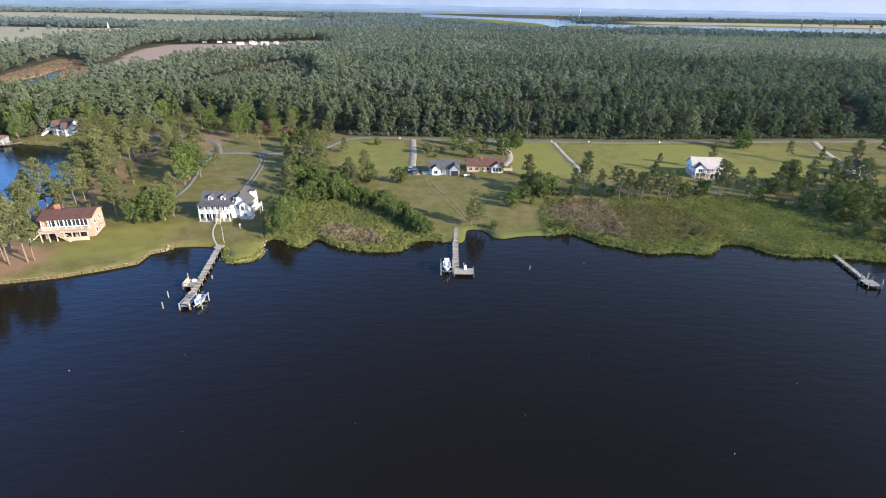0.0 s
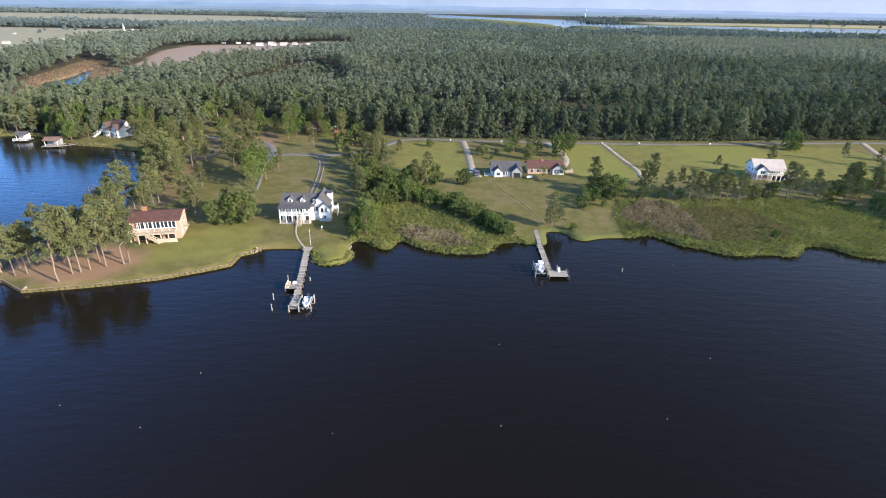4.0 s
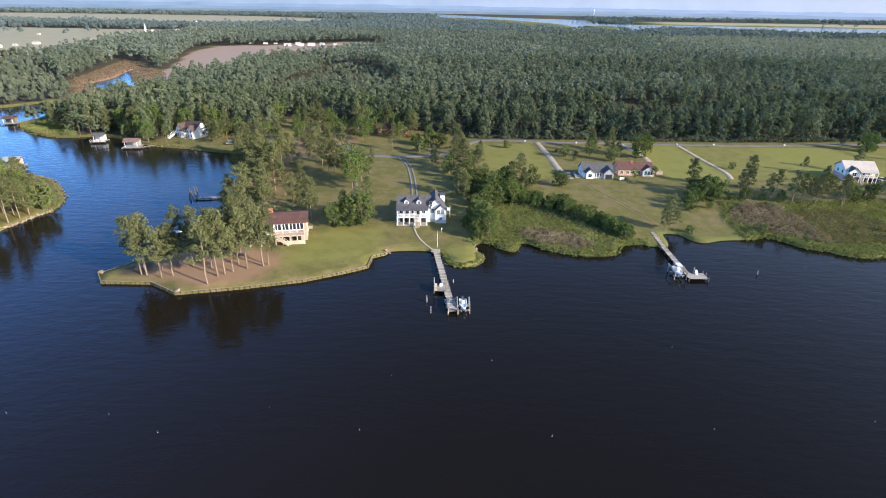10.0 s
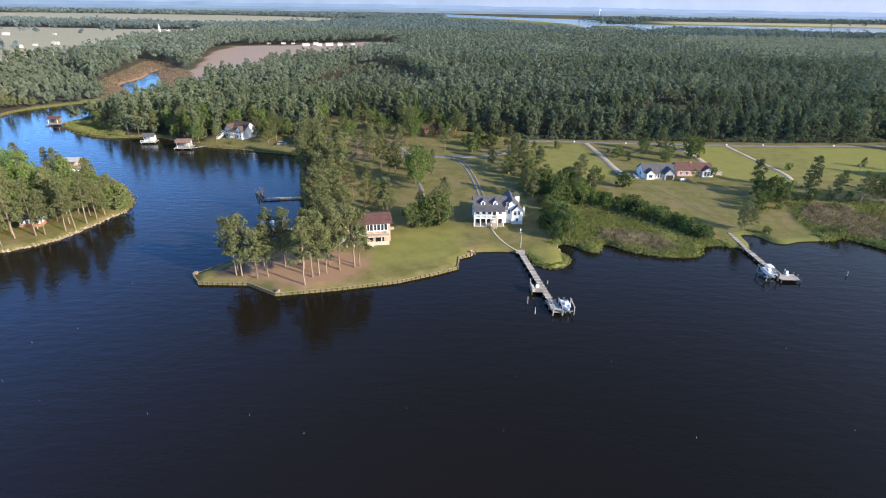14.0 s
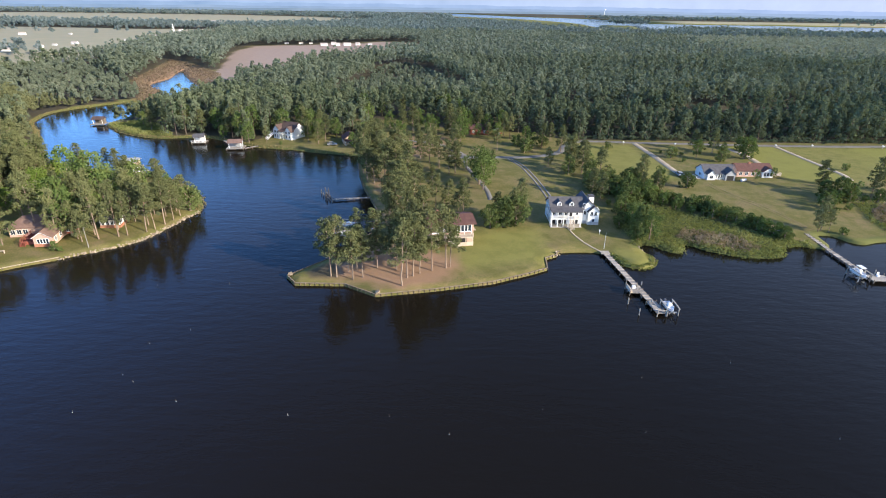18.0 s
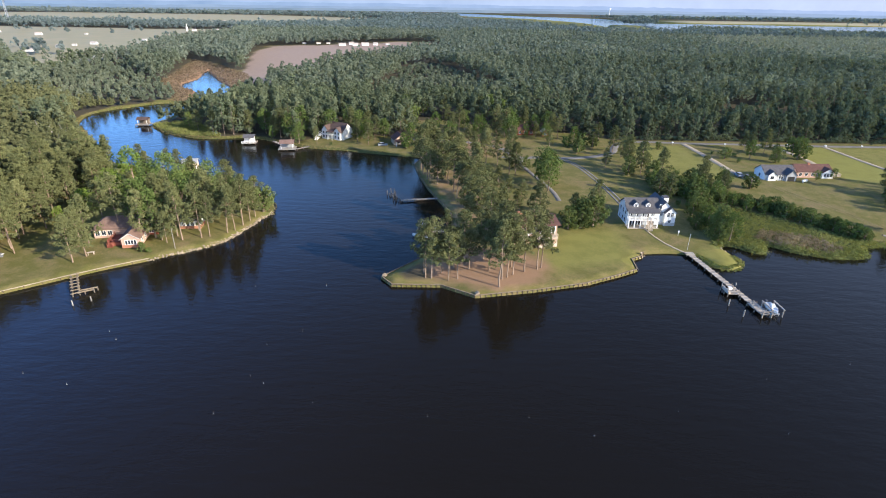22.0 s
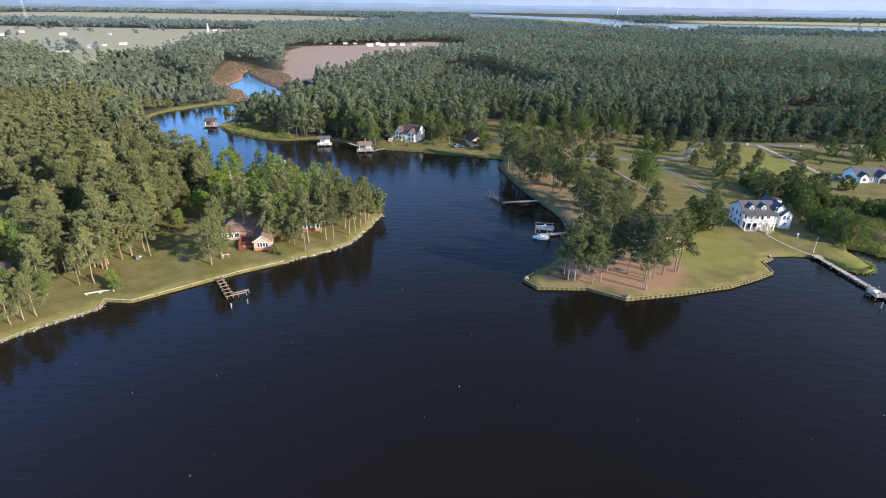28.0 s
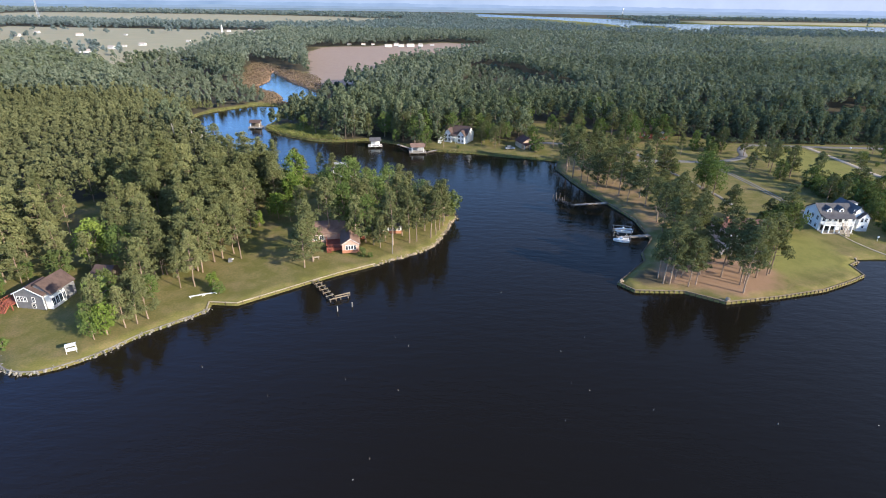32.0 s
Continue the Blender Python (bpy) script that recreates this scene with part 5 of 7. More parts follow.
_b.inputs["Base Color"].default_value = (0.025, 0.035, 0.05, 1)
_b.inputs["Coat Weight"].default_value = 0.4
# near-black: painted shade of open bays, and the dark front door
M_DARK = surface("shaded_void", (0.03, 0.03, 0.03), (0.05, 0.05, 0.05), 1, 8, 0.9, 0.1, bump=0)
M_RUBBER = surface("tyre_rubber", (0.02, 0.02, 0.02), (0.035, 0.035, 0.035), 3, 20, 0.9, 0.2, bump=0.1)
M_HULL = surface("white_gelcoat", (0.76, 0.77, 0.77), (0.84, 0.84, 0.83), 0.5, 6, 0.25, 0.5, bump=0)
M_CANVAS = surface("dark_canvas", (0.05, 0.055, 0.07), (0.09, 0.095, 0.11), 1, 9, 0.85, 0.2, bump=0.2)
M_ALU = surface("dull_aluminium", (0.5, 0.5, 0.5), (0.62, 0.62, 0.62), 1, 9, 0.4, 0.5, 0.8, bump=0)

FACE = {"front": 0, "right": 90, "back": 180, "left": 270}
SHARED = {}


def thing(name, label, category, x, y, yaw=0.0, group="", z=None):
    ob = new(name)
    ob.matrix_basis = pose(x, y, ground_at(x, y) if z is None else z, 0, 0, yaw)
    return tagged(ob, label, category, group)


def piece(name, b, material, parent, label=""):
    return part(name, b.mesh(name, material), parent, label)


def window(parent, face, x, y, z, w, h, trim=None, bars=1):
    """A framed window on a wall: x, y the middle of it on the wall's plane, z its foot."""
    key = ("window", w, h, bars, trim.name if trim else "")
    if key not in SHARED:
        f = Build()
        t = 0.09
        f.box(-w / 2 - t, w / 2 + t, -0.07, 0.02, -t, 0).box(-w / 2 - t, w / 2 + t, -0.07, 0.02, h, h + t)
        f.box(-w / 2 - t, -w / 2, -0.07, 0.02, 0, h).box(w / 2, w / 2 + t, -0.07, 0.02, 0, h)
        for i in range(bars):
            c = -w / 2 + w * (i + 1) / (bars + 1)
            f.box(c - 0.03, c + 0.03, -0.055, 0.02, 0, h)
        SHARED[key] = f.mesh("window", trim or M_TRIM), Build().box(-w / 2, w / 2, -0.035, 0.01, 0, h).mesh("pane", M_GLASS)
    f, g = SHARED[key]
    ob = part("window", f, parent, at=pose(x, y, z, 0, 0, FACE[face]))
    part("pane", g, ob, "dark reflecting glass")
    return ob


def door(parent, face, x, y, z, w, h, material):
    b = Build().box(-w / 2 - 0.08, w / 2 + 0.08, -0.05, 0.02, 0, h + 0.08)
    ob = part("door", b.mesh("door", M_TRIM), parent, at=pose(x, y, z, 0, 0, FACE[face]))
    part("door_panel", Build().box(-w / 2, w / 2, -0.08, 0.0, 0.02, h).mesh("door_panel", material), ob)
    return ob


def block(parent, x0, x1, y0, y1, z0, z1, rise, ridge, wall_mat, roof_mat, eave=0.4, hip=0.0):
    """Walls with gables and a two-sided roof of real thickness; ridge runs along x or y."""
    if ridge == "x":
        m = (y0 + y1) / 2
        out = [(y0, z0), (y1, z0), (y1, z1), (m, z1 + rise), (y0, z1)]
        ends, lo, hi = (x0, x1), y0, y1
    else:
        m = (x0 + x1) / 2
        out = [(x0, z0), (x1, z0), (x1, z1), (m, z1 + rise), (x0, z1)]
        ends, lo, hi = (y0, y1), x0, x1
    if hip:
        w = Build().box(x0, x1, y0, y1, z0, z1)
    else:
        w = Build().prism(out, ridge, *ends)
    wall = piece("wall", w, wall_mat, parent)
    slope = rise / (m - lo)
    t, drop = 0.16, eave * slope
    for s, edge in ((-1, lo), (1, hi)):
        e = edge + s * eave
        b = Build()
        o = [(e, z1 - drop + 0.03), (m, z1 + rise + 0.03), (m, z1 + rise + 0.03 + t), (e, z1 - drop + 0.03 + t)]
        a, c = ends[0] - eave, ends[1] + eave
        if hip:
            put = (lambda q, p: (q, p[0], p[1])) if ridge == "x" else (lambda q, p: (p[0], q, p[1]))
            k = [(a, c), (a + hip, c - hip), (a + hip, c - hip), (a, c)]
            vs = [put(k[i][0], o[i]) for i in range(4)] + [put(k[i][1], o[i]) for i in range(4)]
            b.add(vs, [(0, 1, 2, 3), (7, 6, 5, 4), (0, 4, 5, 1), (1, 5, 6, 2), (2, 6, 7, 3), (3, 7, 4, 0)])
        else:
            b.prism(o, ridge, a, c)
        piece("roof", b, roof_mat, parent)
    if hip:
        for s, q in ((1, ends[0] - eave), (-1, ends[1] + eave)):
            put = (lambda q, p: (q, p[0], p[1])) if ridge == "x" else (lambda q, p: (p[0], q, p[1]))
            b = Build()
            f3 = [put(q, (lo - eave, z1 - drop + 0.03)), put(q, (hi + eave, z1 - drop + 0.03)), put(q + s * hip, (m, z1 + rise + 0.03))]
            up = [tuple(np.array(p) + (0, 0, t)) for p in f3]
            b.add(f3 + up, [(0, 1, 2), (3, 5, 4), (0, 3, 4, 1), (1, 4, 5, 2), (2, 5, 3, 0)])
            piece("roof", b, roof_mat, parent)
    return wall


def railing(parent, points, z, material, h=0.95, gap=0.45):
    """A rail with posts and balusters along points on a deck at height z."""
    ob = None
    for p, q in zip(points, points[1:]):
        b = Build()
        b.beam((*p, z + h), (*q, z + h), 0.09)
        b.beam((*p, z + 0.12), (*q, z + 0.12), 0.06)
        n = max(1, int(math.dist(p, q) / gap))
        for i in range(n + 1):
            t = i / n
            x, y = p[0] + (q[0] - p[0]) * t, p[1] + (q[1] - p[1]) * t
            w = 0.06 if i % 4 == 0 else 0.03
            b.box(x - w, x + w, y - w, y + w, z, z + h)
        ob = piece("railing", b, material, parent)
    return ob


def stairs(parent, x, y, z, run, width, material, face="front"):
    """A straight flight that comes down from (x, y, z) towards its face."""
    n = max(2, round(z / 0.18))
    root = part("stairs", Build().beam((-width / 2, 0, z - 0.15), (-width / 2, -run, 0.05), 0.07, 0.28).beam((width / 2, 0, z - 0.15), (width / 2, -run, 0.05), 0.07, 0.28).mesh("stairs", material), parent, at=pose(x, y, 0, 0, 0, FACE[face]))
    st = Build().box(-width / 2, width / 2, -run / n, 0.03, -0.05, 0.0).mesh("step", material)
    for i in range(n):
        part("step", st, root, at=pose(0, -run * i / n, z - z * (i + 0.5) / n))
    r = Build()
    for s in (-1, 1):
        r.beam((s * width / 2, 0, z + 0.9), (s * width / 2, -run, 0.95), 0.08)
        for i in range(0, n, 3):
            t = i / n
            r.box(s * width / 2 - 0.04, s * width / 2 + 0.04, -run * t - 0.04, -run * t + 0.04, z * (1 - t), z * (1 - t) + 0.9)
    part("handrail", r.mesh("handrail", material), root)
    return root


# ---- white house ----
def white_house():
    h = thing("house", "large white two-storey house with charcoal roof, dormers and porches", "house", -73.4, 151.7, 1.0)
    h.scale = (0.94, 0.94, 0.94)
    block(h, 0.2, 10.6, 2.6, 11.0, 0, 5.2, 2.7, "x", M_WHITE, M_SHINGLE, 0.45)
    block(h, 9.6, 15.2, 3.0, 12.5, 0, 5.2, 2.7, "y", M_WHITE, M_SHINGLE, 0.4)
    block(h, 12.4, 15.9, 1.9, 5.0, 0, 4.6, 1.7, "y", M_WHITE, M_SHINGLE, 0.35)
    piece("base_course", Build().box(9.5, 12.3, 2.9, 3.1, 0, 1.1).box(12.3, 15.95, 1.82, 2.1, 0, 1.1), M_BLOCK, h, "grey block base")
    piece("porch_roof", Build().prism([(-0.3, 5.05), (2.9, 5.55), (2.9, 5.72), (-0.3, 5.22)], "x", -0.25, 10.0), M_SHINGLE, h)
    piece("porch_deck", Build().box(0, 9.7, 0, 2.6, 2.55, 2.75), M_TRIM, h)
    piece("patio", Build().box(-0.2, 9.9, -0.6, 2.6, -0.2, 0.12), M_CONCRETE, h, "pale patio slab")
    for i, x in enumerate((0.15, 2.1, 4.0, 5.6, 7.6, 9.55)):
        piece("porch_post", Build().box(x - 0.15, x + 0.15, 0.0, 0.3, 0.1, 2.55), M_TRIM, h)
        piece("porch_post", Build().box(x - 0.1, x + 0.1, 0.05, 0.25, 2.75, 5.1), M_TRIM, h)
    railing(h, [(0.1, 2.5), (0.1, 0.12), (5.9, 0.12)], 2.75, M_TRIM)
    railing(h, [(7.4, 0.12), (9.6, 0.12), (9.6, 2.5)], 2.75, M_TRIM)
    stairs(h, 6.6, 0.0, 2.7, 2.6, 1.3, M_DECKW)
    for x in (1.3, 3.3, 5.2, 8.6):
        window(h, "front", x, 2.6, 3.2, 1.0, 1.6)
    door(h, "front", 6.8, 2.6, 2.76, 1.0, 2.1, M_DARK)
    for x0, x1 in ((0.9, 2.0), (2.4, 3.8), (4.2, 5.4), (7.8, 9.3)):
        piece("opening", Build().box(x0, x1, 2.5, 2.62, 0.15, 2.3), M_DARK, h, "dark panel painted as shade of the open ground floor")
    for x in (3.0, 7.0):
        d = piece("dormer", Build().prism([(x - 0.75, 5.5), (x + 0.75, 5.5), (x + 0.75, 6.9), (x, 7.6), (x - 0.75, 6.9)], "y", 3.6, 6.4), M_WHITE, h)
        for s in (-1, 1):
            piece("dormer_roof", Build().prism([(x + s * 0.95, 6.75), (x, 7.65), (x, 7.77), (x + s * 0.95, 6.87)], "y", 3.4, 6.6), M_SHINGLE, d)
        window(d, "front", x, 3.6, 6.0, 0.7, 0.9)
    for x, z in ((10.4, 3.2), (11.5, 3.2), (11.0, 5.6)):
        window(h, "front", x, 3.0, z, 0.75, 1.4)
    for x, z in ((13.4, 3.2), (14.7, 3.2), (14.1, 0.7)):
        window(h, "front", x, 1.9, z, 0.75, 1.35)
    for y in (5.4, 8.0, 10.6):
        window(h, "right", 15.2, y, 3.2, 0.8, 1.4)
    for y in (4.2, 6.6, 9.2):
        window(h, "left", 0.2, y, 3.2, 0.9, 1.4)
        window(h, "left", 0.2, y, 0.7, 0.9, 1.3)
    b = piece("bump_out", Build().box(14.0, 15.6, 8.6, 10.8, 5.0, 7.4), M_WHITE, h)
    piece("bump_roof", Build().box(13.8, 15.8, 8.4, 11.0, 7.4, 7.55), M_SHINGLE, b)
    piece("side_deck", Build().box(15.2, 17.4, 7.0, 9.6, 2.4, 2.6), M_TRIM, h)
    railing(h, [(15.3, 7.05), (17.35, 7.05), (17.35, 9.55)], 2.6, M_TRIM)
    for x, y in ((17.3, 7.1), (17.3, 9.5)):
        piece("deck_post", Build().box(x - 0.1, x + 0.1, y - 0.1, y + 0.1, -0.1, 2.4), M_TRIM, h)


def point_house():
    h = thing("house", "pink brick house with glazed sunroom, decks and red-brown roof", "house", -109.3, 134.7, 11.5)
    piece("wall", Build().box(0, 12.4, 2.6, 10.5, 0, 5.7), M_PINKBRICK, h)
    piece("gable_wall", Build().prism([(2.6, 5.5), (10.5, 5.5), (10.5, 5.8), (6.6, 7.0), (2.6, 6.1)], "x", 12.1, 12.5), M_PINKBRICK, h)
    piece("roof", Build().prism([(1.5, 5.75), (6.6, 7.05), (6.6, 7.25), (1.5, 5.95)], "x", -0.6, 13.0), M_BROWNROOF, h)
    piece("roof", Build().prism([(6.6, 7.05), (11.2, 5.75), (11.2, 5.95), (6.6, 7.25)], "x", -0.6, 13.0), M_BROWNROOF, h)
    piece("chimney", Build().box(2.2, 3.3, 6.8, 7.9, 5.5, 8.3), M_BRICK, h)
    piece("deck", Build().box(-0.2, 11.9, 0.0, 2.6, 2.5, 2.72), M_DECKW, h)
    for i in range(7):
        x = 0.1 + i * 1.92
        piece("deck_post", Build().box(x - 0.12, x + 0.12, 0.05, 0.3, -0.1, 2.5), M_DECKW, h)
        piece("sunroom_post", Build().box(x - 0.08, x + 0.08, 1.9, 2.1, 2.72, 5.75), M_TRIM, h)
    railing(h, [(-0.15, 2.5), (-0.15, 0.1), (11.8, 0.1), (11.8, 2.5)], 2.72, M_DECKW)
    piece("sunroom_sill", Build().box(0, 11.7, 1.88, 2.12, 3.5, 3.7), M_TRIM, h)
    for i in range(10):
        window(h, "front", 2.1 + i * 1.0, 2.05, 3.75, 0.82, 1.75, bars=0)
    piece("knee_wall", Build().box(0.4, 3.4, 1.95, 2.1, 2.72, 3.5), M_DECKW, h)
    for x0, x1 in ((1.0, 3.6), (5.0, 7.4), (8.2, 10.6)):
        piece("opening", Build().box(x0, x1, 2.5, 2.64, 0.1, 2.2), M_DARK, h, "dark panel painted as the shade under the deck")
    piece("lattice_panel", Build().box(6.2, 11.8, 0.02, 0.1, 0.1, 1.2), M_DECKW, h)
    stairs(h, -0.1, 0.9, 2.6, 3.0, 1.1, M_DECKW, "left")
    stairs(h, 4.2, -0.2, 2.6, 3.2, 1.1, M_DECKW, "right")
    for y, z in ((4.4, 3.4), (7.6, 3.4), (4.4, 0.8), (8.0, 0.8)):
        window(h, "right", 12.4, y, z, 1.0, 1.3)
    piece("side_landing", Build().box(12.4, 13.8, 5.2, 7.0, 2.4, 2.55), M_DECKW, h)


def ranch_house():
    h = thing("house", "long low white house with a grey-brown roof and two front gables", "house", -5.0, 200.8, 0.5)
    h.scale = (0.8, 0.8, 0.85)
    block(h, 0, 14.2, 1.0, 10.5, 0, 3.0, 2.9, "x", M_WHITE, M_SHINGLE, 0.5)
    block(h, 1.2, 4.8, -0.3, 5.0, 0, 2.9, 1.6, "y", M_WHITE, M_SHINGLE, 0.4)
    block(h, 9.6, 14.4, -0.8, 5.0, 0, 2.9, 2.2, "y", M_GREY, M_SHINGLE, 0.4)
    piece("porch_roof", Build().prism([(-0.2, 2.7), (1.6, 3.2), (1.6, 3.35), (-0.2, 2.85)], "x", 4.8, 9.4), M_SHINGLE, h)
    for x in (5.2, 6.3, 7.4, 8.5, 9.3):
        piece("porch_post", Build().box(x - 0.12, x + 0.12, -0.1, 0.14, 0, 2.72), M_TRIM, h)
    for x in (5.8, 7.2, 8.6):
        window(h, "front", x, 1.0, 0.7, 0.9, 1.6)
    window(h, "front", 3.0, -0.3, 0.8, 1.6, 1.4)
    piece("opening", Build().box(10.4, 13.6, -0.9, -0.78, 0, 2.2), M_DARK, h, "dark panel painted as the shade of an open bay")
    window(h, "left", 0, 5.5, 0.9, 1.4, 1.3)
    piece("side_porch", Build().box(-3.4, 0, 1.4, 5.6, -0.1, 0.25), M_DECKW, h)
    railing(h, [(-3.3, 1.5), (-3.3, 5.5)], 0.25, M_TRIM)


def brick_ranch():
    h = thing("house", "single-storey red brick house with a red-brown roof and rear deck", "house", 9.6, 205.2, 0.5)
    h.scale = (0.9, 0.9, 0.9)
    block(h, 0, 15.2, 0.0, 8.0, 0, 2.9, 2.1, "x", M_PINKBRICK, M_BROWNROOF, 0.5)
    block(h, 10.6, 15.4, -1.2, 4.0, 0, 2.8, 1.5, "y", M_WHITE, M_BROWNROOF, 0.4)
    for x in (1.6, 4.2, 7.0, 9.2):
        window(h, "front", x, 0, 0.8, 1.2, 1.3)
    for x in (11.7, 13.0, 14.3):
        window(h, "front", x, -1.2, 0.7, 0.9, 1.6)
    piece("deck", Build().box(15.2, 20.0, 0.5, 4.5, 0.5, 0.7), M_DECKW, h)
    railing(h, [(15.3, 0.55), (19.9, 0.55), (19.9, 4.4)], 0.7, M_DECKW)
    for x in (15.6, 17.6, 19.7):
        piece("deck_post", Build().box(x - 0.1, x + 0.1, 0.6, 0.8, -0.1, 0.5), M_DECKW, h)
    piece("chimney", Build().box(6.0, 6.9, 3.4, 4.3, 3.5, 5.7), M_BRICK, h)


def tin_house():
    h = thing("house", "white house with pale tin roof over a brick ground floor", "house", 96.9, 202.4, -6)
    h.scale = (0.88, 0.88, 0.88)
    piece("ground_floor", Build().box(0.4, 12.8, -0.6, 9.0, 0, 2.5), M_PINKBRICK, h)
    block(h, 0.4, 12.8, 0.2, 9.0, 2.5, 5.2, 2.8, "x", M_WHITE, M_TIN, 0.7)
    block(h, 1.0, 5.2, -1.6, 3.0, 2.4, 4.8, 1.6, "y", M_WHITE, M_SHINGLE, 0.4)
    piece("porch_deck", Build().box(5.2, 12.8, -2.2, 0.2, 2.3, 2.5), M_DECKW, h)
    piece("porch_roof", Build().prism([(-2.5, 4.5), (0.3, 5.1), (0.3, 5.25), (-2.5, 4.65)], "x", 5.1, 13.0), M_TIN, h)
    for x in (1.3, 3.2, 5.4, 7.3, 9.2, 11.0, 12.6):
        y = -1.5 if x < 5.2 else -2.1
        piece("porch_post", Build().box(x - 0.12, x + 0.12, y - 0.1, y + 0.14, -0.1, 4.6 if x > 5.2 else 2.5), M_TRIM, h)
    railing(h, [(5.3, -2.1), (12.7, -2.1)], 2.5, M_TRIM)
    for x in (6.4, 8.4, 10.6):
        window(h, "front", x, 0.2, 3.0, 1.2, 1.5)
        piece("opening", Build().box(x - 0.6, x + 0.6, -0.7, -0.58, 0.1, 2.1), M_DARK, h, "dark panel painted as ground-floor shade")
    for y in (2.5, 6.0):
        window(h, "left", 0.4, y, 3.0, 1.1, 1.4)
    window(h, "front", 3.1, -1.6, 2.9, 1.6, 1.4)
    stairs(h, 5.6, -2.2, 2.4, 2.6, 1.1, M_DECKW)


def gable_house():
    h = thing("house", "grey gabled house with a tall glazed front and white trim", "house", 161.6, 203.4, -14)
    h.scale = (0.78, 0.78, 0.72)
    block(h, -1, 7.5, 0, 10, 0, 4.4, 3.6, "y", M_GREY, M_DARKROOF, 0.8)
    for x in (1.4, 3.2, 5.0):
        window(h, "front", x, 0, 2.6, 1.4, 2.4)
    window(h, "front", 3.2, 0, 5.3, 1.5, 1.3)
    piece("deck", Build().box(-1, 7.5, -3, 0, 2.2, 2.4), M_DECKW, h)
    for x in (-0.8, 3.2, 7.3):
        piece("deck_post", Build().box(x - 0.12, x + 0.12, -2.9, -2.66, -0.1, 2.2), M_DECKW, h)
    railing(h, [(-0.95, -0.1), (-0.95, -2.9), (7.4, -2.9), (7.4, -0.1)], 2.4, M_TRIM)
    stairs(h, 6.4, -3.0, 2.3, 2.4, 1.2, M_TRIM)
    for s in (-1, 1):
        piece("barge_board", Build().beam((3.25, -0.85, 8.05), (3.25 + s * 5.0, -0.85, 3.85), 0.1, 0.28), M_TRIM, h)


def small_house(name, label, x, y, yaw, w, d, h0, rise, wall, roof, ridge="x", windows=3, group="", base=0.0):
    h = thing(name, label, "house" if name == "house" else name.replace("_", " "), x, y, yaw, group)
    block(h, 0, w, 0, d, base, h0 + base, rise, ridge, wall, roof, 0.4)
    for i in range(windows):
        window(h, "front", w * (i + 0.7) / (windows + 0.4), 0, base + h0 * 0.32, min(1.1, w / windows * 0.5), min(1.3, h0 * 0.45))
    return h


white_house()
point_house()
ranch_house()
brick_ranch()
tin_house()
gable_house()
tan = small_house("house", "small tan cottage with a red-brown gable roof and front porch", -153, 250.5, 18, 7, 7, 2.7, 2.2, M_TAN, M_BROWNROOF, "y", 2)
piece("porch_roof", Build().prism([(-2.2, 2.1), (0, 2.6), (0, 2.75), (-2.2, 2.25)], "x", 0.2, 6.8), M_BROWNROOF, tan)
for x in (0.5, 3.4, 6.4):
    piece("porch_post", Build().box(x - 0.1, x + 0.1, -2.0, -1.8, 0, 2.15), M_TRIM, tan)
small_house("house", "low red-painted house with a brown roof under trees", -93, 273, 2, 9.5, 7, 2.7, 1.8, M_REDPAINT, M_BROWNROOF, "x", 3)
small_house("shed", "small orange-red wooden shed with a white door", -80, 271, 5, 3.2, 3, 2.3, 1.2, M_REDPAINT, M_TIN, "y", 1)


def big_white():
    h = thing("house", "rambling white house with steep dark roofs and white stairs", "house", -190.5, 263.5, -28)
    h.scale = (0.95, 0.95, 0.95)
    block(h, 0, 13, 2, 10, 0, 4.6, 3.2, "x", M_WHITE, M_DARKROOF, 0.5)
    block(h, 1.0, 5.2, 0, 6, 0, 4.4, 2.4, "y", M_WHITE, M_DARKROOF, 0.4)
    block(h, 8.4, 12.4, 0.4, 6, 0, 4.2, 2.2, "y", M_WHITE, M_DARKROOF, 0.4)
    for x, y in ((2.2, 0), (4.0, 0), (9.4, 0.4), (11.4, 0.4)):
        window(h, "front", x, y, 2.9, 1.0, 1.1)
        window(h, "front", x, y, 0.7, 1.0, 1.4)
    piece("deck", Build().box(5.2, 8.4, -1.2, 2, 2.6, 2.8), M_TRIM, h)
    railing(h, [(5.25, -1.1), (8.35, -1.1)], 2.8, M_TRIM)
    for x in (5.4, 8.2):
        piece("deck_post", Build().box(x - 0.12, x + 0.12, -1.1, -0.9, 0, 2.6), M_TRIM, h)
    stairs(h, 0.6, 0.2, 2.7, 5.0, 1.6, M_TRIM)
    piece("porch_roof", Build().prism([(-1.6, 4.0), (2.2, 4.9), (2.2, 5.05), (-1.6, 4.15)], "x", 4.9, 8.7), M_DARKROOF, h)
    for y in (4, 7.5):
        window(h, "left", 0, y, 3.2, 1.0, 1.4)


big_white()


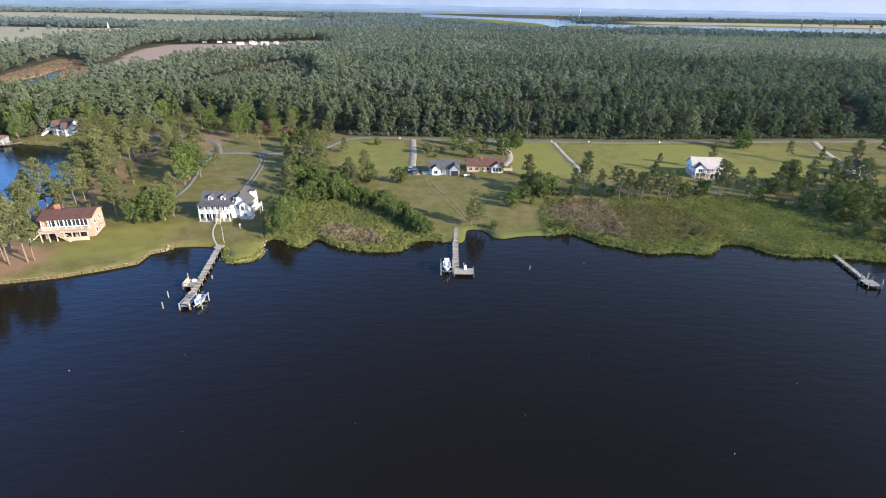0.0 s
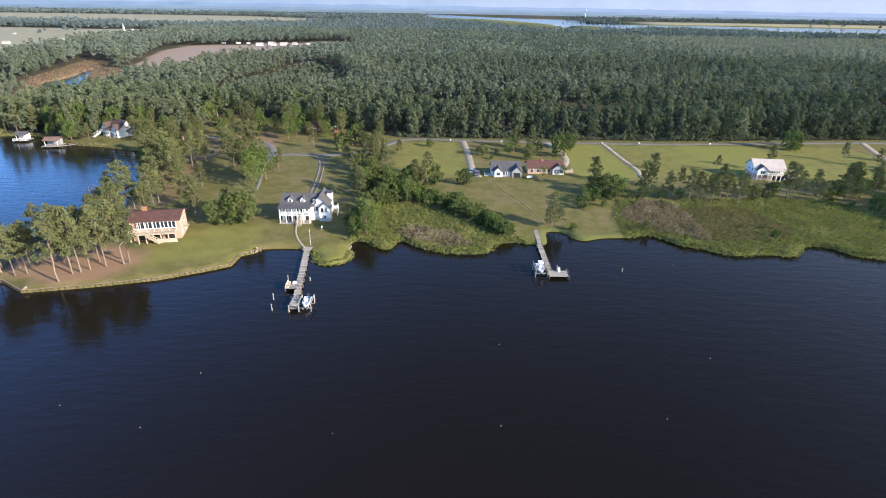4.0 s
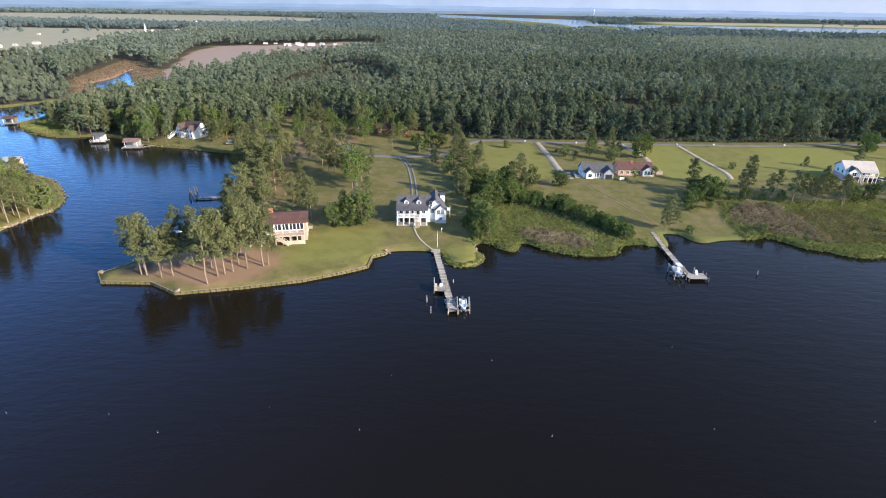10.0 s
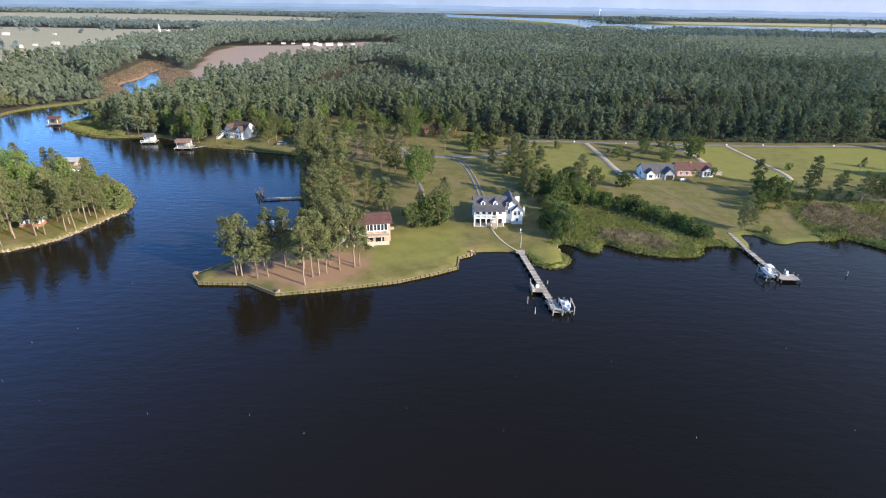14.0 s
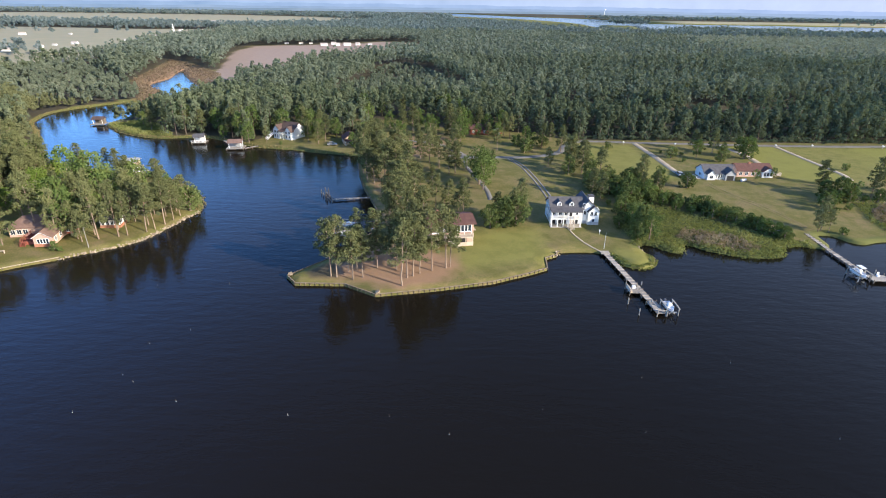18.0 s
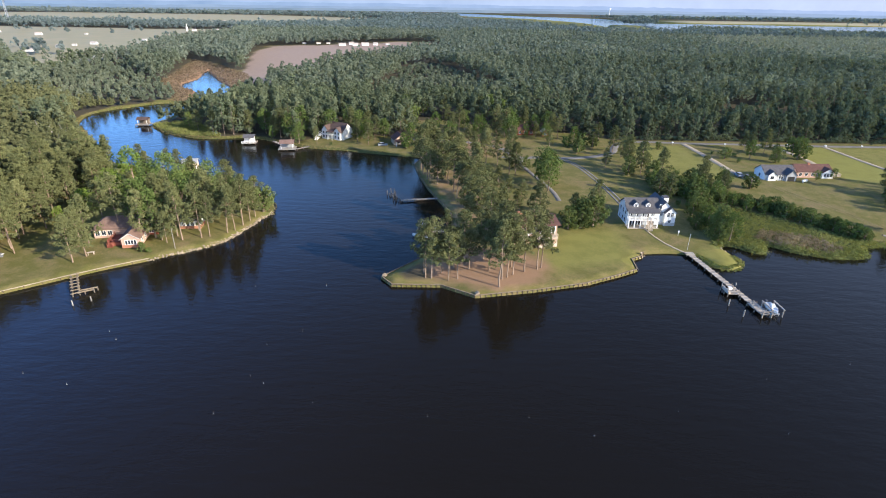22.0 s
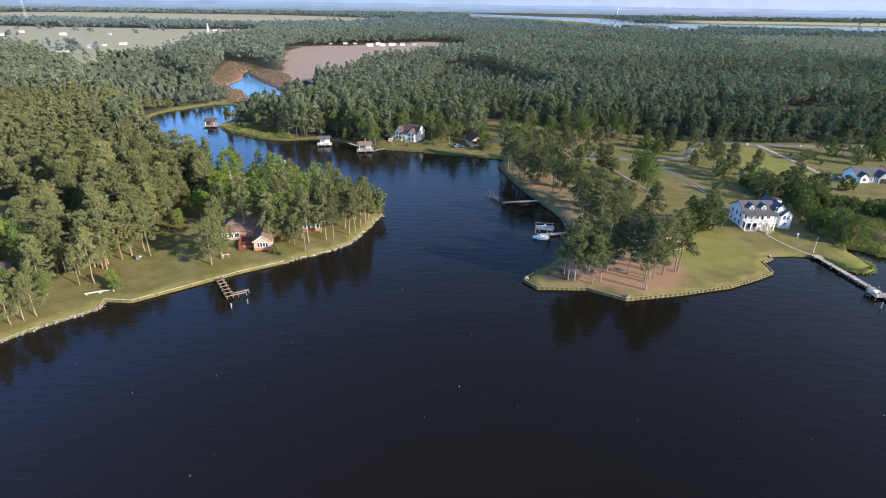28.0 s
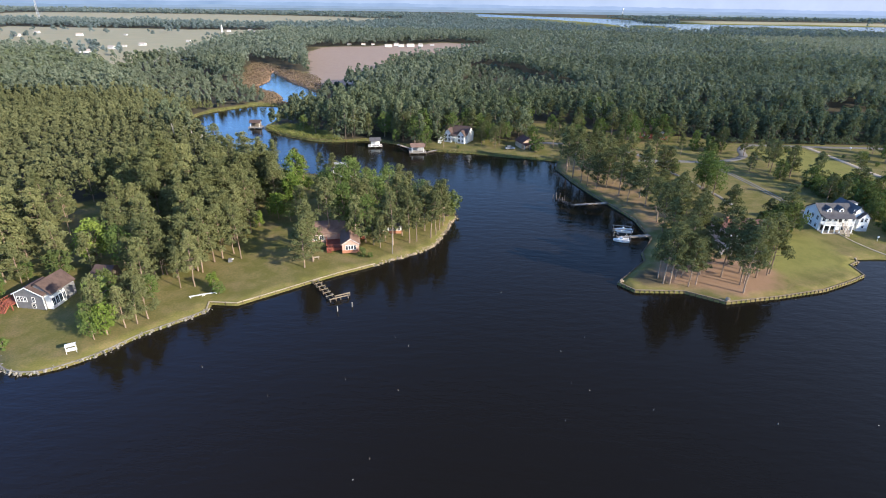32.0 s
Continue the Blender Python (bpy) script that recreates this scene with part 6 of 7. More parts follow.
def red_house():
    h = thing("house", "low red brick house with brown hipped roof and front gable", "house", -229, 137.6, 12)
    block(h, 1.2, 14.5, 0.6, 9.0, 0, 2.8, 2.0, "x", M_PINKBRICK, M_TANROOF, 0.5, 3.2)
    block(h, 10.9, 15.4, -7.8, 3.0, 0, 2.8, 1.5, "y", M_PINKBRICK, M_TANROOF, 0.45)
    piece("gable_trim", Build().beam((13.15, -8.2, 4.3), (10.6, -8.2, 2.65), 0.08, 0.2).beam((13.15, -8.2, 4.3), (15.7, -8.2, 2.65), 0.08, 0.2), M_TRIM, h)
    for i in range(4):
        window(h, "front", 12.1 + i * 0.72, -7.8, 1.0, 0.55, 1.2, bars=0)
    piece("band", Build().box(10.85, 15.45, -7.88, -7.7, 0.0, 0.85), M_BRICK, h)
    piece("deck", Build().box(6.6, 10.9, -5.6, 0.6, 0.6, 0.8), M_REDPAINT, h)
    railing(h, [(6.7, 0.5), (6.7, -5.5), (10.8, -5.5)], 0.8, M_REDPAINT)
    piece("deck_skirt", Build().box(6.6, 10.9, -5.62, -5.5, 0, 0.6), M_REDPAINT, h)
    stairs(h, 7.4, -5.6, 0.7, 1.2, 1.3, M_REDPAINT)
    for x in (2.2, 3.8, 5.4):
        window(h, "front", x, 0.6, 0.8, 1.1, 1.3)
    for y in (-5.6, -2.6):
        window(h, "right", 15.4, y, 0.9, 1.0, 1.2)


red_house()
small_house("shed", "small red shed with a dark roof and white side door", -215.2, 141.6, 10, 3.4, 3, 2.2, 1.0, M_REDPAINT, M_DARKROOF, "x", 1)
porch = small_house("cottage", "little red brick cottage with a white glazed porch and dark roof", -207.2, 146.4, 8, 5.6, 4.5, 2.6, 1.0, M_TRIM, M_SHINGLE, "x", 4)
piece("base_course", Build().box(-0.08, 5.68, -0.1, 4.6, -0.2, 0.8), M_BRICK, porch)


def blue_house():
    h = thing("house", "blue-grey waterfront house with white trim and brown roof", "house", -283.4, 101.6, -7)
    h.scale = (0.84, 0.84, 0.88)
    block(h, 0, 8.2, 0, 5.6, 0, 4.2, 1.9, "y", M_BLUE, M_DARKROOF, 0.35)
    block(h, 3.2, 9.6, 1.2, 9.2, 0, 4.4, 2.4, "y", M_BLUE, M_DARKROOF, 0.4)
    piece("sun_porch", Build().box(8.2, 9.8, 0.6, 5.4, 0, 3.6), M_TRIM, h)
    for y in (1.4, 2.6, 3.8, 4.9):
        window(h, "right", 9.8, y, 0.9, 0.9, 2.0)
    for x in (1.0, 2.0, 3.0, 5.4):
        window(h, "front", x, 0, 2.0, 0.75, 1.3)
    window(h, "front", 5.0, 0, 0.4, 0.9, 1.1)
    for s, x in ((-1, -0.35), (1, 8.55)):
        piece("barge_board", Build().beam((4.1, -0.4, 6.15), (x, -0.4, 4.05), 0.1, 0.26), M_TRIM, h)
    for x in (0, 8.2):
        piece("corner_board", Build().box(x - 0.1, x + 0.1, -0.06, 0.1, 0, 4.2), M_TRIM, h)
    piece("deck", Build().box(-3.6, 0, -1.6, 4.0, 1.4, 1.6), M_REDPAINT, h)
    railing(h, [(-3.5, 3.9), (-3.5, -1.5), (-0.1, -1.5)], 1.6, M_REDPAINT)
    for x, y in ((-3.4, -1.4), (-0.2, -1.4), (-3.4, 3.8)):
        piece("deck_post", Build().box(x - 0.1, x + 0.1, y - 0.1, y + 0.1, -0.1, 1.4), M_REDPAINT, h)
    stairs(h, -1.4, -1.6, 1.5, 1.8, 1.2, M_REDPAINT)


blue_house()
small_house("shed", "weathered brown shed with a shallow roof among trees", -273, 113, -5, 4.2, 4, 2.8, 1.0, M_PILE, M_DARKROOF, "x", 1)


# ---- docks and boats ----
def dock_run(root, a, b, width, z=0.75, pile_every=3.0, deck=True, tall=0.35):
    """Deck sections of boards on piles, with stringers, from a to b."""
    a, b = np.array(a, float), np.array(b, float)
    d = b - a
    n = np.linalg.norm(d)
    yaw = math.degrees(math.atan2(d[1], d[0]))
    k = max(1, round(n / 1.5))
    key = ("deck", width, round(n / k, 3))
    if key not in SHARED:
        L = n / k
        f = Build()
        for i in range(5):
            f.box(L * i / 5 + 0.02, L * (i + 1) / 5 - 0.02, -width / 2, width / 2, -0.04, 0)
        SHARED[key] = f.mesh("deck_section", M_DOCK), Build().box(-0.1, 0.1, -width / 2 - 0.14, width / 2 + 0.14, -0.05, 0.035).mesh("cross_board", M_DECKW), Build().pole(0, 0, -1.8, 0, 0.13, 7).mesh("piling", M_PILE)
    sec, cross, pil = SHARED[key]
    side = np.array([-d[1], d[0]]) / n
    if deck:
        for i in range(k):
            q = a + d * i / k
            part("deck_section", sec, root, at=pose(q[0], q[1], z, 0, 0, yaw + rng.normal(0, 0.25)))
            part("cross_board", cross, root, at=pose(q[0], q[1], z + 0.004, 0, 0, yaw))
    for s in (-1, 1):
        e = side * s * (width / 2 - 0.12)
        part("stringer", Build().beam((*(a + e), z - 0.14), (*(b + e), z - 0.14), 0.08, 0.2).mesh("stringer", M_PILE), root)
    m = max(1, round(n / pile_every))
    for i in range(m + 1):
        for s in (-1, 1):
            q = a + d * i / m + side * s * (width / 2 + 0.1)
            part("piling", pil, root, at=pose(q[0], q[1], z + tall * rng.uniform(0.3, 1.1), rng.normal(0, 1), rng.normal(0, 1)))
    return root


def platform(root, x0, x1, y0, y1, z=0.75):
    b = Build()
    n = max(2, int((y1 - y0) / 0.3))
    for i in range(n):
        b.box(x0, x1, y0 + (y1 - y0) * i / n + 0.015, y0 + (y1 - y0) * (i + 1) / n - 0.015, z - 0.05, z)
    piece("platform", b, M_DOCK, root)
    for x in (x0, x1):
        for y in (y0, (y0 + y1) / 2, y1):
            piece("piling", Build().pole(x, y, -1.8, z + rng.uniform(0.1, 0.9), 0.13, 7), M_PILE, root)


def boat(x, y, yaw, z, length, label, canopy=True, group="moored boats"):
    """A small motor boat: hull with a raked bow, deck well, console, canopy and outboard."""
    root = thing("motor_boat", label, "boat", x, y, yaw, group, z)
    L, w, b = length, length * 0.19, Build()
    ring = []
    for t, hw, zk in ((-0.5, 0.95, 0.0), (-0.2, 1.0, -0.05), (0.15, 0.95, -0.02), (0.36, 0.6, 0.12), (0.5, 0.04, 0.4)):
        X, y1 = t * L, hw * w
        ring.append([(X, -y1, 0.75), (X, -y1 * 0.8, 0.15 + zk), (X, 0, -0.1 + zk), (X, y1 * 0.8, 0.15 + zk), (X, y1, 0.75)])
    vs = [p for r in ring for p in r]
    fs = [(i * 5 + j, i * 5 + j + 1, i * 5 + j + 6, i * 5 + j + 5) for i in range(4) for j in range(4)] + [(0, 1, 2, 3, 4), (24, 23, 22, 21, 20)] + [(i * 5, i * 5 + 5, i * 5 + 9, i * 5 + 4) for i in range(4)]
    piece("hull", b.add(vs, fs), M_HULL, root)
    piece("gunwale", Build().beam((-L / 2, -w, 0.8), (L * 0.15, -w, 0.8), 0.1).beam((-L / 2, w, 0.8), (L * 0.15, w, 0.8), 0.1).beam((L * 0.15, -w, 0.8), (L * 0.48, -0.1, 0.85), 0.1).beam((L * 0.15, w, 0.8), (L * 0.48, 0.1, 0.85), 0.1), M_TRIM, root)
    piece("cockpit", Build().box(-L * 0.42, L * 0.12, -w * 0.75, w * 0.75, 0.74, 0.78), M_BLOCK, root, "grey cockpit sole")
    piece("console", Build().prism([(-0.45, 0.75), (0.45, 0.75), (0.3, 1.5), (-0.25, 1.5)], "y", -0.35, 0.35), M_TRIM, root)
    piece("outboard", Build().box(-L / 2 - 0.45, -L / 2, -0.22, 0.22, 0.4, 1.25), M_CANVAS, root)
    if canopy:
        c = piece("canopy", Build().box(-1.0, 1.0, -w * 0.7, w * 0.7, 2.25, 2.35), M_HULL, root)
        for sx in (-0.9, 0.9):
            for sy in (-1, 1):
                piece("canopy_post", Build().beam((sx, sy * w * 0.6, 0.75), (sx, sy * w * 0.6, 2.25), 0.05), M_ALU, c)
    return root


def boat_lift(x, y, w, d, z, label, yaw=0.0):
    root = thing("boat_lift", label, "boat lift", x, y, yaw, "boat lifts", 0.0)
    for sx in (-1, 1):
        for sy in (-1, 1):
            piece("lift_pile", Build().pole(sx * w / 2, sy * d / 2, -1.8, z + 1.5, 0.13, 7), M_DOCK, root)
        piece("top_beam", Build().box(sx * w / 2 - 0.12, sx * w / 2 + 0.12, -d / 2 - 0.3, d / 2 + 0.3, z + 1.3, z + 1.48), M_DOCK, root)
        piece("bunk", Build().box(sx * w * 0.18 - 0.08, sx * w * 0.18 + 0.08, -d / 2, d / 2, z - 0.12, z + 0.05), M_DOCK, root)
    for sy in (-1, 1):
        piece("cradle", Build().box(-w / 2, w / 2, sy * d / 4 - 0.1, sy * d / 4 + 0.1, z - 0.35, z - 0.12), M_ALU, root)
    return root


d1 = thing("dock", "long weathered grey timber dock with a side platform", "dock", 0, 0, z=0)
dock_run(d1, (-61.4, 134.6), (-57.9, 108.0), 1.45)
dock_run(d1, (-57.9, 108.0), (-57.2, 102.8), 2.2)
platform(d1, -61.6, -58.9, 112.0, 115.2, 0.72)
piece("landing", Build().box(-62.6, -60.2, 133.8, 135.6, 0.66, 0.86), M_CONCRETE, d1, "pale concrete landing")
piece("bench", Build().box(-61.4, -60.9, 112.2, 115.0, 0.72, 1.17).box(-61.55, -61.4, 112.2, 115.0, 0.72, 1.65), M_DECKW, d1, "built-in dock bench")
piece("railing", Build().beam((-61.5, 112.05, 1.6), (-59.0, 112.05, 1.6), 0.1).beam((-58.2, 102.9, 1.6), (-58.0, 107.2, 1.6), 0.1).beam((-58.2, 102.7, 1.6), (-56.2, 102.8, 1.6), 0.1), M_DOCK, d1)
for x, y, h in ((-61.6, 115.3, 2.6), (-58.3, 102.7, 1.7), (-56.2, 102.8, 1.7), (-58.1, 107.4, 1.8), (-56.9, 117.5, 0.9)):
    piece("tall_piling", Build().pole(x, y, -1.8, h, 0.14, 7), M_DOCK, d1)
boat_lift(-54.9, 105.0, 2.7, 3.8, 0.55, "grey timber boat lift with a boat raised on its bunks")
boat(-54.9, 105.2, -88, 0.62, 4.3, "small white centre-console boat on a lift", False)
piece("dock_box", Build().box(-60.3, -59.5, 114.2, 114.9, 0.72, 1.3), M_HULL, d1, "white storage box")

d2 = thing("dock", "narrow grey dock with a square end platform", "dock", 0, 0, z=0)
dock_run(d2, (3.8, 149.6), (3.2, 138.6), 1.1, 0.85)
dock_run(d2, (3.2, 138.6), (2.9, 123.0), 1.4)
platform(d2, 2.4, 7.3, 119.7, 123.0, 0.75)
for x, y, h in ((2.3, 123.2, 2.0), (4.9, 123.1, 2.2), (5.4, 122.9, 1.8)):
    piece("tall_piling", Build().pole(x, y, -1.8, h, 0.14, 7), M_DOCK, d2)
boat_lift(0.6, 122.8, 3.0, 4.4, 0.8, "boat lift beside the end of the dock")
boat(0.6, 122.8, -90, 0.9, 4.8, "white motor boat with a white top on a lift", True)
piece("dock_chair", Build().box(5.0, 5.6, 122.1, 122.7, 0.75, 1.2).box(5.0, 5.6, 122.6, 122.72, 1.2, 1.75), M_TRIM, d2, "white dock chair")

d3 = thing("dock", "bare frame of an old dock without its boards", "dock", 0, 0, z=0)
dock_run(d3, (-220.9, 117.4), (-214.8, 108.4), 1.2, 0.7, 2.0, False)
for i in range(7):
    q = np.array((-220.9, 117.4)) + (np.array((-214.8, 108.4)) - np.array((-220.9, 117.4))) * i / 6
    piece("cross_beam", Build().beam((q[0] - 0.85, q[1] - 0.58, 0.78), (q[0] + 0.85, q[1] + 0.58, 0.78), 0.16), M_CAP, d3)
for y in (0, 1.4):
    piece("end_beam", Build().beam((-214.9 + 0.2 * y, 108.2 + y * 0.9, 0.85), (-211.7 + 0.2 * y, 110.0 + y * 0.9, 0.85), 0.22), M_CAP, d3)
for x, y in ((-211.6, 110.1), (-211.4, 111.2), (-213.2, 109.2)):
    piece("piling", Build().pole(x, y, -1.8, 1.1, 0.13, 7), M_PILE, d3)

d4 = thing("dock", "grey timber dock with a wide end deck by the east marsh", "dock", 0, 0, z=0)
dock_run(d4, (108.2, 139), (105.6, 119.0), 1.1)
platform(d4, 103.9, 107.2, 115.6, 119.0)
for x, y in ((104.1, 118.8), (107.1, 115.8), (106, 119.2)):
    piece("tall_piling", Build().pole(x, y, -1.8, 2.4, 0.14, 7), M_DOCK, d4)

d5 = thing("dock", "dilapidated dock with leaning bare piles", "dock", 0, 0, z=0)
dock_run(d5, (-130.2, 178.6), (-144.5, 175.6), 1.1, 0.6, 2.6)
dock_run(d5, (-144.5, 175.6), (-148.4, 182.6), 1.1, 0.5, 2.0, False)
for i in range(9):
    x, y = -145 - rng.uniform(0, 6), 176 + rng.uniform(0, 10)
    piece("leaning_pile", Build().beam((x, y, -1.5), (x + rng.normal(0, 0.4), y + rng.normal(0, 0.4), rng.uniform(1.0, 2.4)), 0.2), M_PILE, d5)

d6 = thing("dock", "dark timber dock beside a boat lift under the pines", "dock", 0, 0, z=0)
dock_run(d6, (-126.8, 149.4), (-137.0, 147.4), 1.4, 0.7)
boat_lift(-134.6, 151.4, 3.2, 5.0, 0.8, "covered boat lift in the shaded inlet", 80)
boat(-134.4, 151.2, 170, 0.9, 5.4, "pale boat under a canvas cover on a lift", False)
boat(-136.5, 145.6, 172, 0.05, 4.6, "small white skiff tied to the dock", False)


def boathouse(x, y, yaw, w, d, label, wall, roof, rail=True):
    b = thing("boathouse", label, "boathouse", x, y, yaw, "boathouses", 0.0)
    piece("deck", Build().box(-1.2, w + 1.2, -1.4, d, 0.6, 0.78), M_DOCK, b)
    for px in (-1.0, w / 2, w + 1.0):
        for py in (-1.2, d / 2, d - 0.2):
            piece("piling", Build().pole(px, py, -1.8, 0.9, 0.14, 7), M_PILE, b)
    for px in (0.1, w - 0.1):
        for py in (0.1, d - 0.1):
            piece("roof_post", Build().box(px - 0.1, px + 0.1, py - 0.1, py + 0.1, 0.78, 3.2), M_TRIM, b)
    block(b, 0, w, d * 0.5, d, 0.78, 3.1, 0.3, "x", wall, roof, 0.1)
    piece("roof", Build().prism([(-0.6, 3.1), (d / 2, 4.3), (d / 2, 4.45), (-0.6, 3.25)], "x", -0.6, w + 0.6), roof, b)
    piece("roof", Build().prism([(d / 2, 4.3), (d + 0.6, 3.1), (d + 0.6, 3.25), (d / 2, 4.45)], "x", -0.6, w + 0.6), roof, b)
    if rail:
        railing(b, [(-1.1, -1.3), (w + 1.1, -1.3)], 0.78, M_TRIM)
    return b


boathouse(-224.6, 253, 8, 4.2, 4, "small white boathouse on piles over the cove", M_WHITE, M_SHINGLE)
boathouse(-204.4, 242.6, 8, 5.4, 5, "brown-roofed open boathouse on piles by the bank", M_GREY, M_TANROOF, False)
boathouse(-294.5, 290, 5, 4.8, 4.5, "dark weathered boathouse at the creek mouth", M_PILE, M_DARKROOF, False)
boathouse(-234.0, 208.5, 12, 5.0, 4.5, "boathouse with a weathered pale roof behind the cape", M_TAN, M_GREY, False)
d7 = thing("dock", "plank walkway from the bank to the boathouses", "dock", 0, 0, z=0)
dock_run(d7, (-212, 257.5), (-204.5, 248.5), 1.2, 0.7)
dock_run(d7, (-197.5, 243.4), (-193, 248), 1.2, 0.7)
boat(-192.5, 168.6, 20, 0.05, 6.2, "white cabin boat moored off the cape", True)
boat(-228.5, 205.0, 5, 0.05, 5.5, "small open boat moored behind the cape", False)
d8 = thing("dock", "short low dock on the back of the cape", "dock", 0, 0, z=0)
dock_run(d8, (-189, 164.5), (-190.8, 170.0), 1.3, 0.7)
dock_run(d8, (-226, 203), (-224, 207.5), 1.2, 0.6)

# ---- small things on the shore and water ----
BUOY = thing("crab_buoy", "small white crab-pot float on the water", "buoy", -69, 81, group="crab-pot floats", z=0.05)
bm = bmesh.new()
bmesh.ops.create_uvsphere(bm, u_segments=10, v_segments=6, radius=0.06)
me = bpy.data.meshes.new("float")
bm.to_mesh(me)
bm.free()
me.materials.append(M_HULL)
part("float", me, BUOY)
part("stick", Build().pole(0, 0, 0.0, 0.4, 0.02, 5).mesh("stick", M_PILE), BUOY)
for x, y in [(-42, 66), (-50, 86), (-15, 68), (-13, 91), (13, 70), (28, 87), (64, 79), (44, 62), (37, 128), (-235, 83), (-220, 75), (-207, 80), (-197, 77), (-200, 61), (-202, 57), (-196, 91), (-165, 90), (-159, 95), (-165, 80),
             (-162, 78), (-168, 70), (-152, 73), (-132, 70), (-115, 70), (-158, 115), (-175, 114), (-199, 94), (-105, 66), (-89, 72), (-73, 67)]:
    copy_thing(BUOY, pose(x, y, 0.05, rng.uniform(-15, 15), rng.uniform(-15, 15)))
for x, y, h in ((-63.2, 108, 1.7), (-62.2, 103.2, 1.7), (-213, 104.2, 1.3), (-210, 106.2, 1.2), (22, 124, 1.2)):
    p = thing("mooring_pile", "pale lone mooring pile standing in the water", "pile", x, y, group="mooring piles", z=0)
    piece("post", Build().pole(0, 0, -1.8, h, 0.15, 8, 0.13), M_DOCK, p)
f = thing("flagpole", "slim white flagpole at the head of the dock", "flagpole", -61.0, 137.2)
piece("pole", Build().pole(0, 0, -0.2, 4.8, 0.05, 8, 0.03), M_TRIM, f)
piece("finial", Build().pole(0, 0, 4.8, 4.95, 0.07, 8, 0.02), M_ALU, f)
bx = thing("birdhouse", "white birdhouse on a short post in the lawn", "birdhouse", -59.8, 147)
bx.scale = (0.7, 0.7, 0.8)
piece("post", Build().box(-0.06, 0.06, -0.06, 0.06, -0.2, 1.1), M_TRIM, bx)
piece("box", Build().prism([(-0.25, 1.1), (0.25, 1.1), (0.25, 1.6), (0, 1.85), (-0.25, 1.6)], "y", -0.25, 0.25), M_TRIM, bx)
sw = thing("garden_swing", "white covered garden swing near the seawall", "garden swing", -261.8, 86.2, 30)
sw.scale = (0.8, 0.8, 0.8)
piece("canopy", Build().prism([(-0.7, 1.95), (0.7, 2.05), (0.7, 2.15), (-0.7, 2.05)], "x", -1.15, 1.15), M_TRIM, sw)
piece("seat", Build().box(-0.85, 0.85, -0.25, 0.25, 0.45, 0.53).box(-0.85, 0.85, 0.2, 0.28, 0.53, 1.05), M_TRIM, sw)
for s in (-1, 1):
    piece("frame_leg", Build().beam((s * 1.05, -0.7, -0.1), (s * 1.05, -0.05, 2.0), 0.08).beam((s * 1.05, 0.7, -0.1), (s * 1.05, 0.05, 2.0), 0.08), M_TRIM, sw)
for x, y, a in ((-246.6, 108.2, 25), (-243.9, 109.4, 20)):
    bn = thing("bench", "long pale plank bench on the lawn", "bench", x, y, a, "lawn benches")
    piece("seat", Build().box(-1.6, 1.6, -0.2, 0.2, 0.4, 0.48), M_TRIM, bn)
    for s in (-1.3, 1.3):
        piece("leg", Build().box(s - 0.08, s + 0.08, -0.16, 0.16, -0.1, 0.4), M_TRIM, bn)
for x, y in ((-223.2, 128.6),):
    bn = thing("picnic_bench", "pale picnic bench between two pines", "bench", x, y, 25)
    piece("top", Build().box(-0.9, 0.9, -0.35, 0.35, 0.68, 0.74), M_DECKW, bn)
    piece("legs", Build().box(-0.7, -0.6, -0.3, 0.3, -0.1, 0.68).box(0.6, 0.7, -0.3, 0.3, -0.1, 0.68), M_DECKW, bn)
gr = thing("covered_grill", "covered garden grill on the lawn", "grill", -245.2, 126, 10)
piece("cover", Build().prism([(-0.5, 0), (0.5, 0), (0.4, 1.0), (-0.4, 1.0)], "y", -0.35, 0.35), M_BLUE, gr)
piece("side_table", Build().box(0.45, 0.95, -0.3, 0.3, 0.75, 0.82), M_TRIM, gr)
lp = thing("pole", "thin wooden utility pole beside the bank", "utility pole", -203.2, 133.6)
piece("mast", Build().pole(0, 0, -0.3, 6.0, 0.11, 8, 0.08), M_DOCK, lp)
piece("lamp_arm", Build().beam((0, 0, 5.8), (0.6, -0.2, 5.95), 0.06), M_ALU, lp)
for x, y, k in ((4, 253.2, 0), (52.2, 253.6, 1), (34, 254, 0), (-20, 255.6, 0), (104, 254.4, 1), (70, 254.2, 0)):
    mb = thing("mailbox", "white mailbox on a post by the lane", "mailbox", x, y, group="roadside mailboxes")
    piece("post", Build().box(-0.06, 0.06, -0.06, 0.06, -0.1, 1.0), M_DOCK, mb)
    piece("box", Build().box(-0.28, 0.28, -0.4, 0.4, 1.0, 1.5), M_TRIM, mb)


def car(x, y, yaw, paint, label):
    c = thing("car", label, "car", x, y, yaw, "parked cars")
    piece("body", Build().prism([(-2.2, 0.35), (2.2, 0.35), (2.25, 0.8), (1.2, 0.95), (-2.1, 0.98), (-2.25, 0.7)], "y", -0.88, 0.88), paint, c)
    piece("cabin", Build().prism([(-1.9, 0.97), (1.1, 0.95), (0.45, 1.5), (-1.4, 1.52)], "y", -0.78, 0.78), M_GLASS, c)
    piece("roof", Build().box(-1.38, 0.45, -0.74, 0.74, 1.5, 1.56), paint, c)
    for sx in (-1.4, 1.4):
        for sy in (-1, 1):
            wl = part("wheel", Build().pole(0, 0, -0.11, 0.11, 0.33, 12).mesh("wheel", M_RUBBER), c, at=pose(sx, sy * 0.8, 0.33, 90, 0, 0))
            part("rim", Build().pole(0, 0, -0.12, 0.12, 0.19, 10).mesh("rim", M_ALU), wl)
    return c


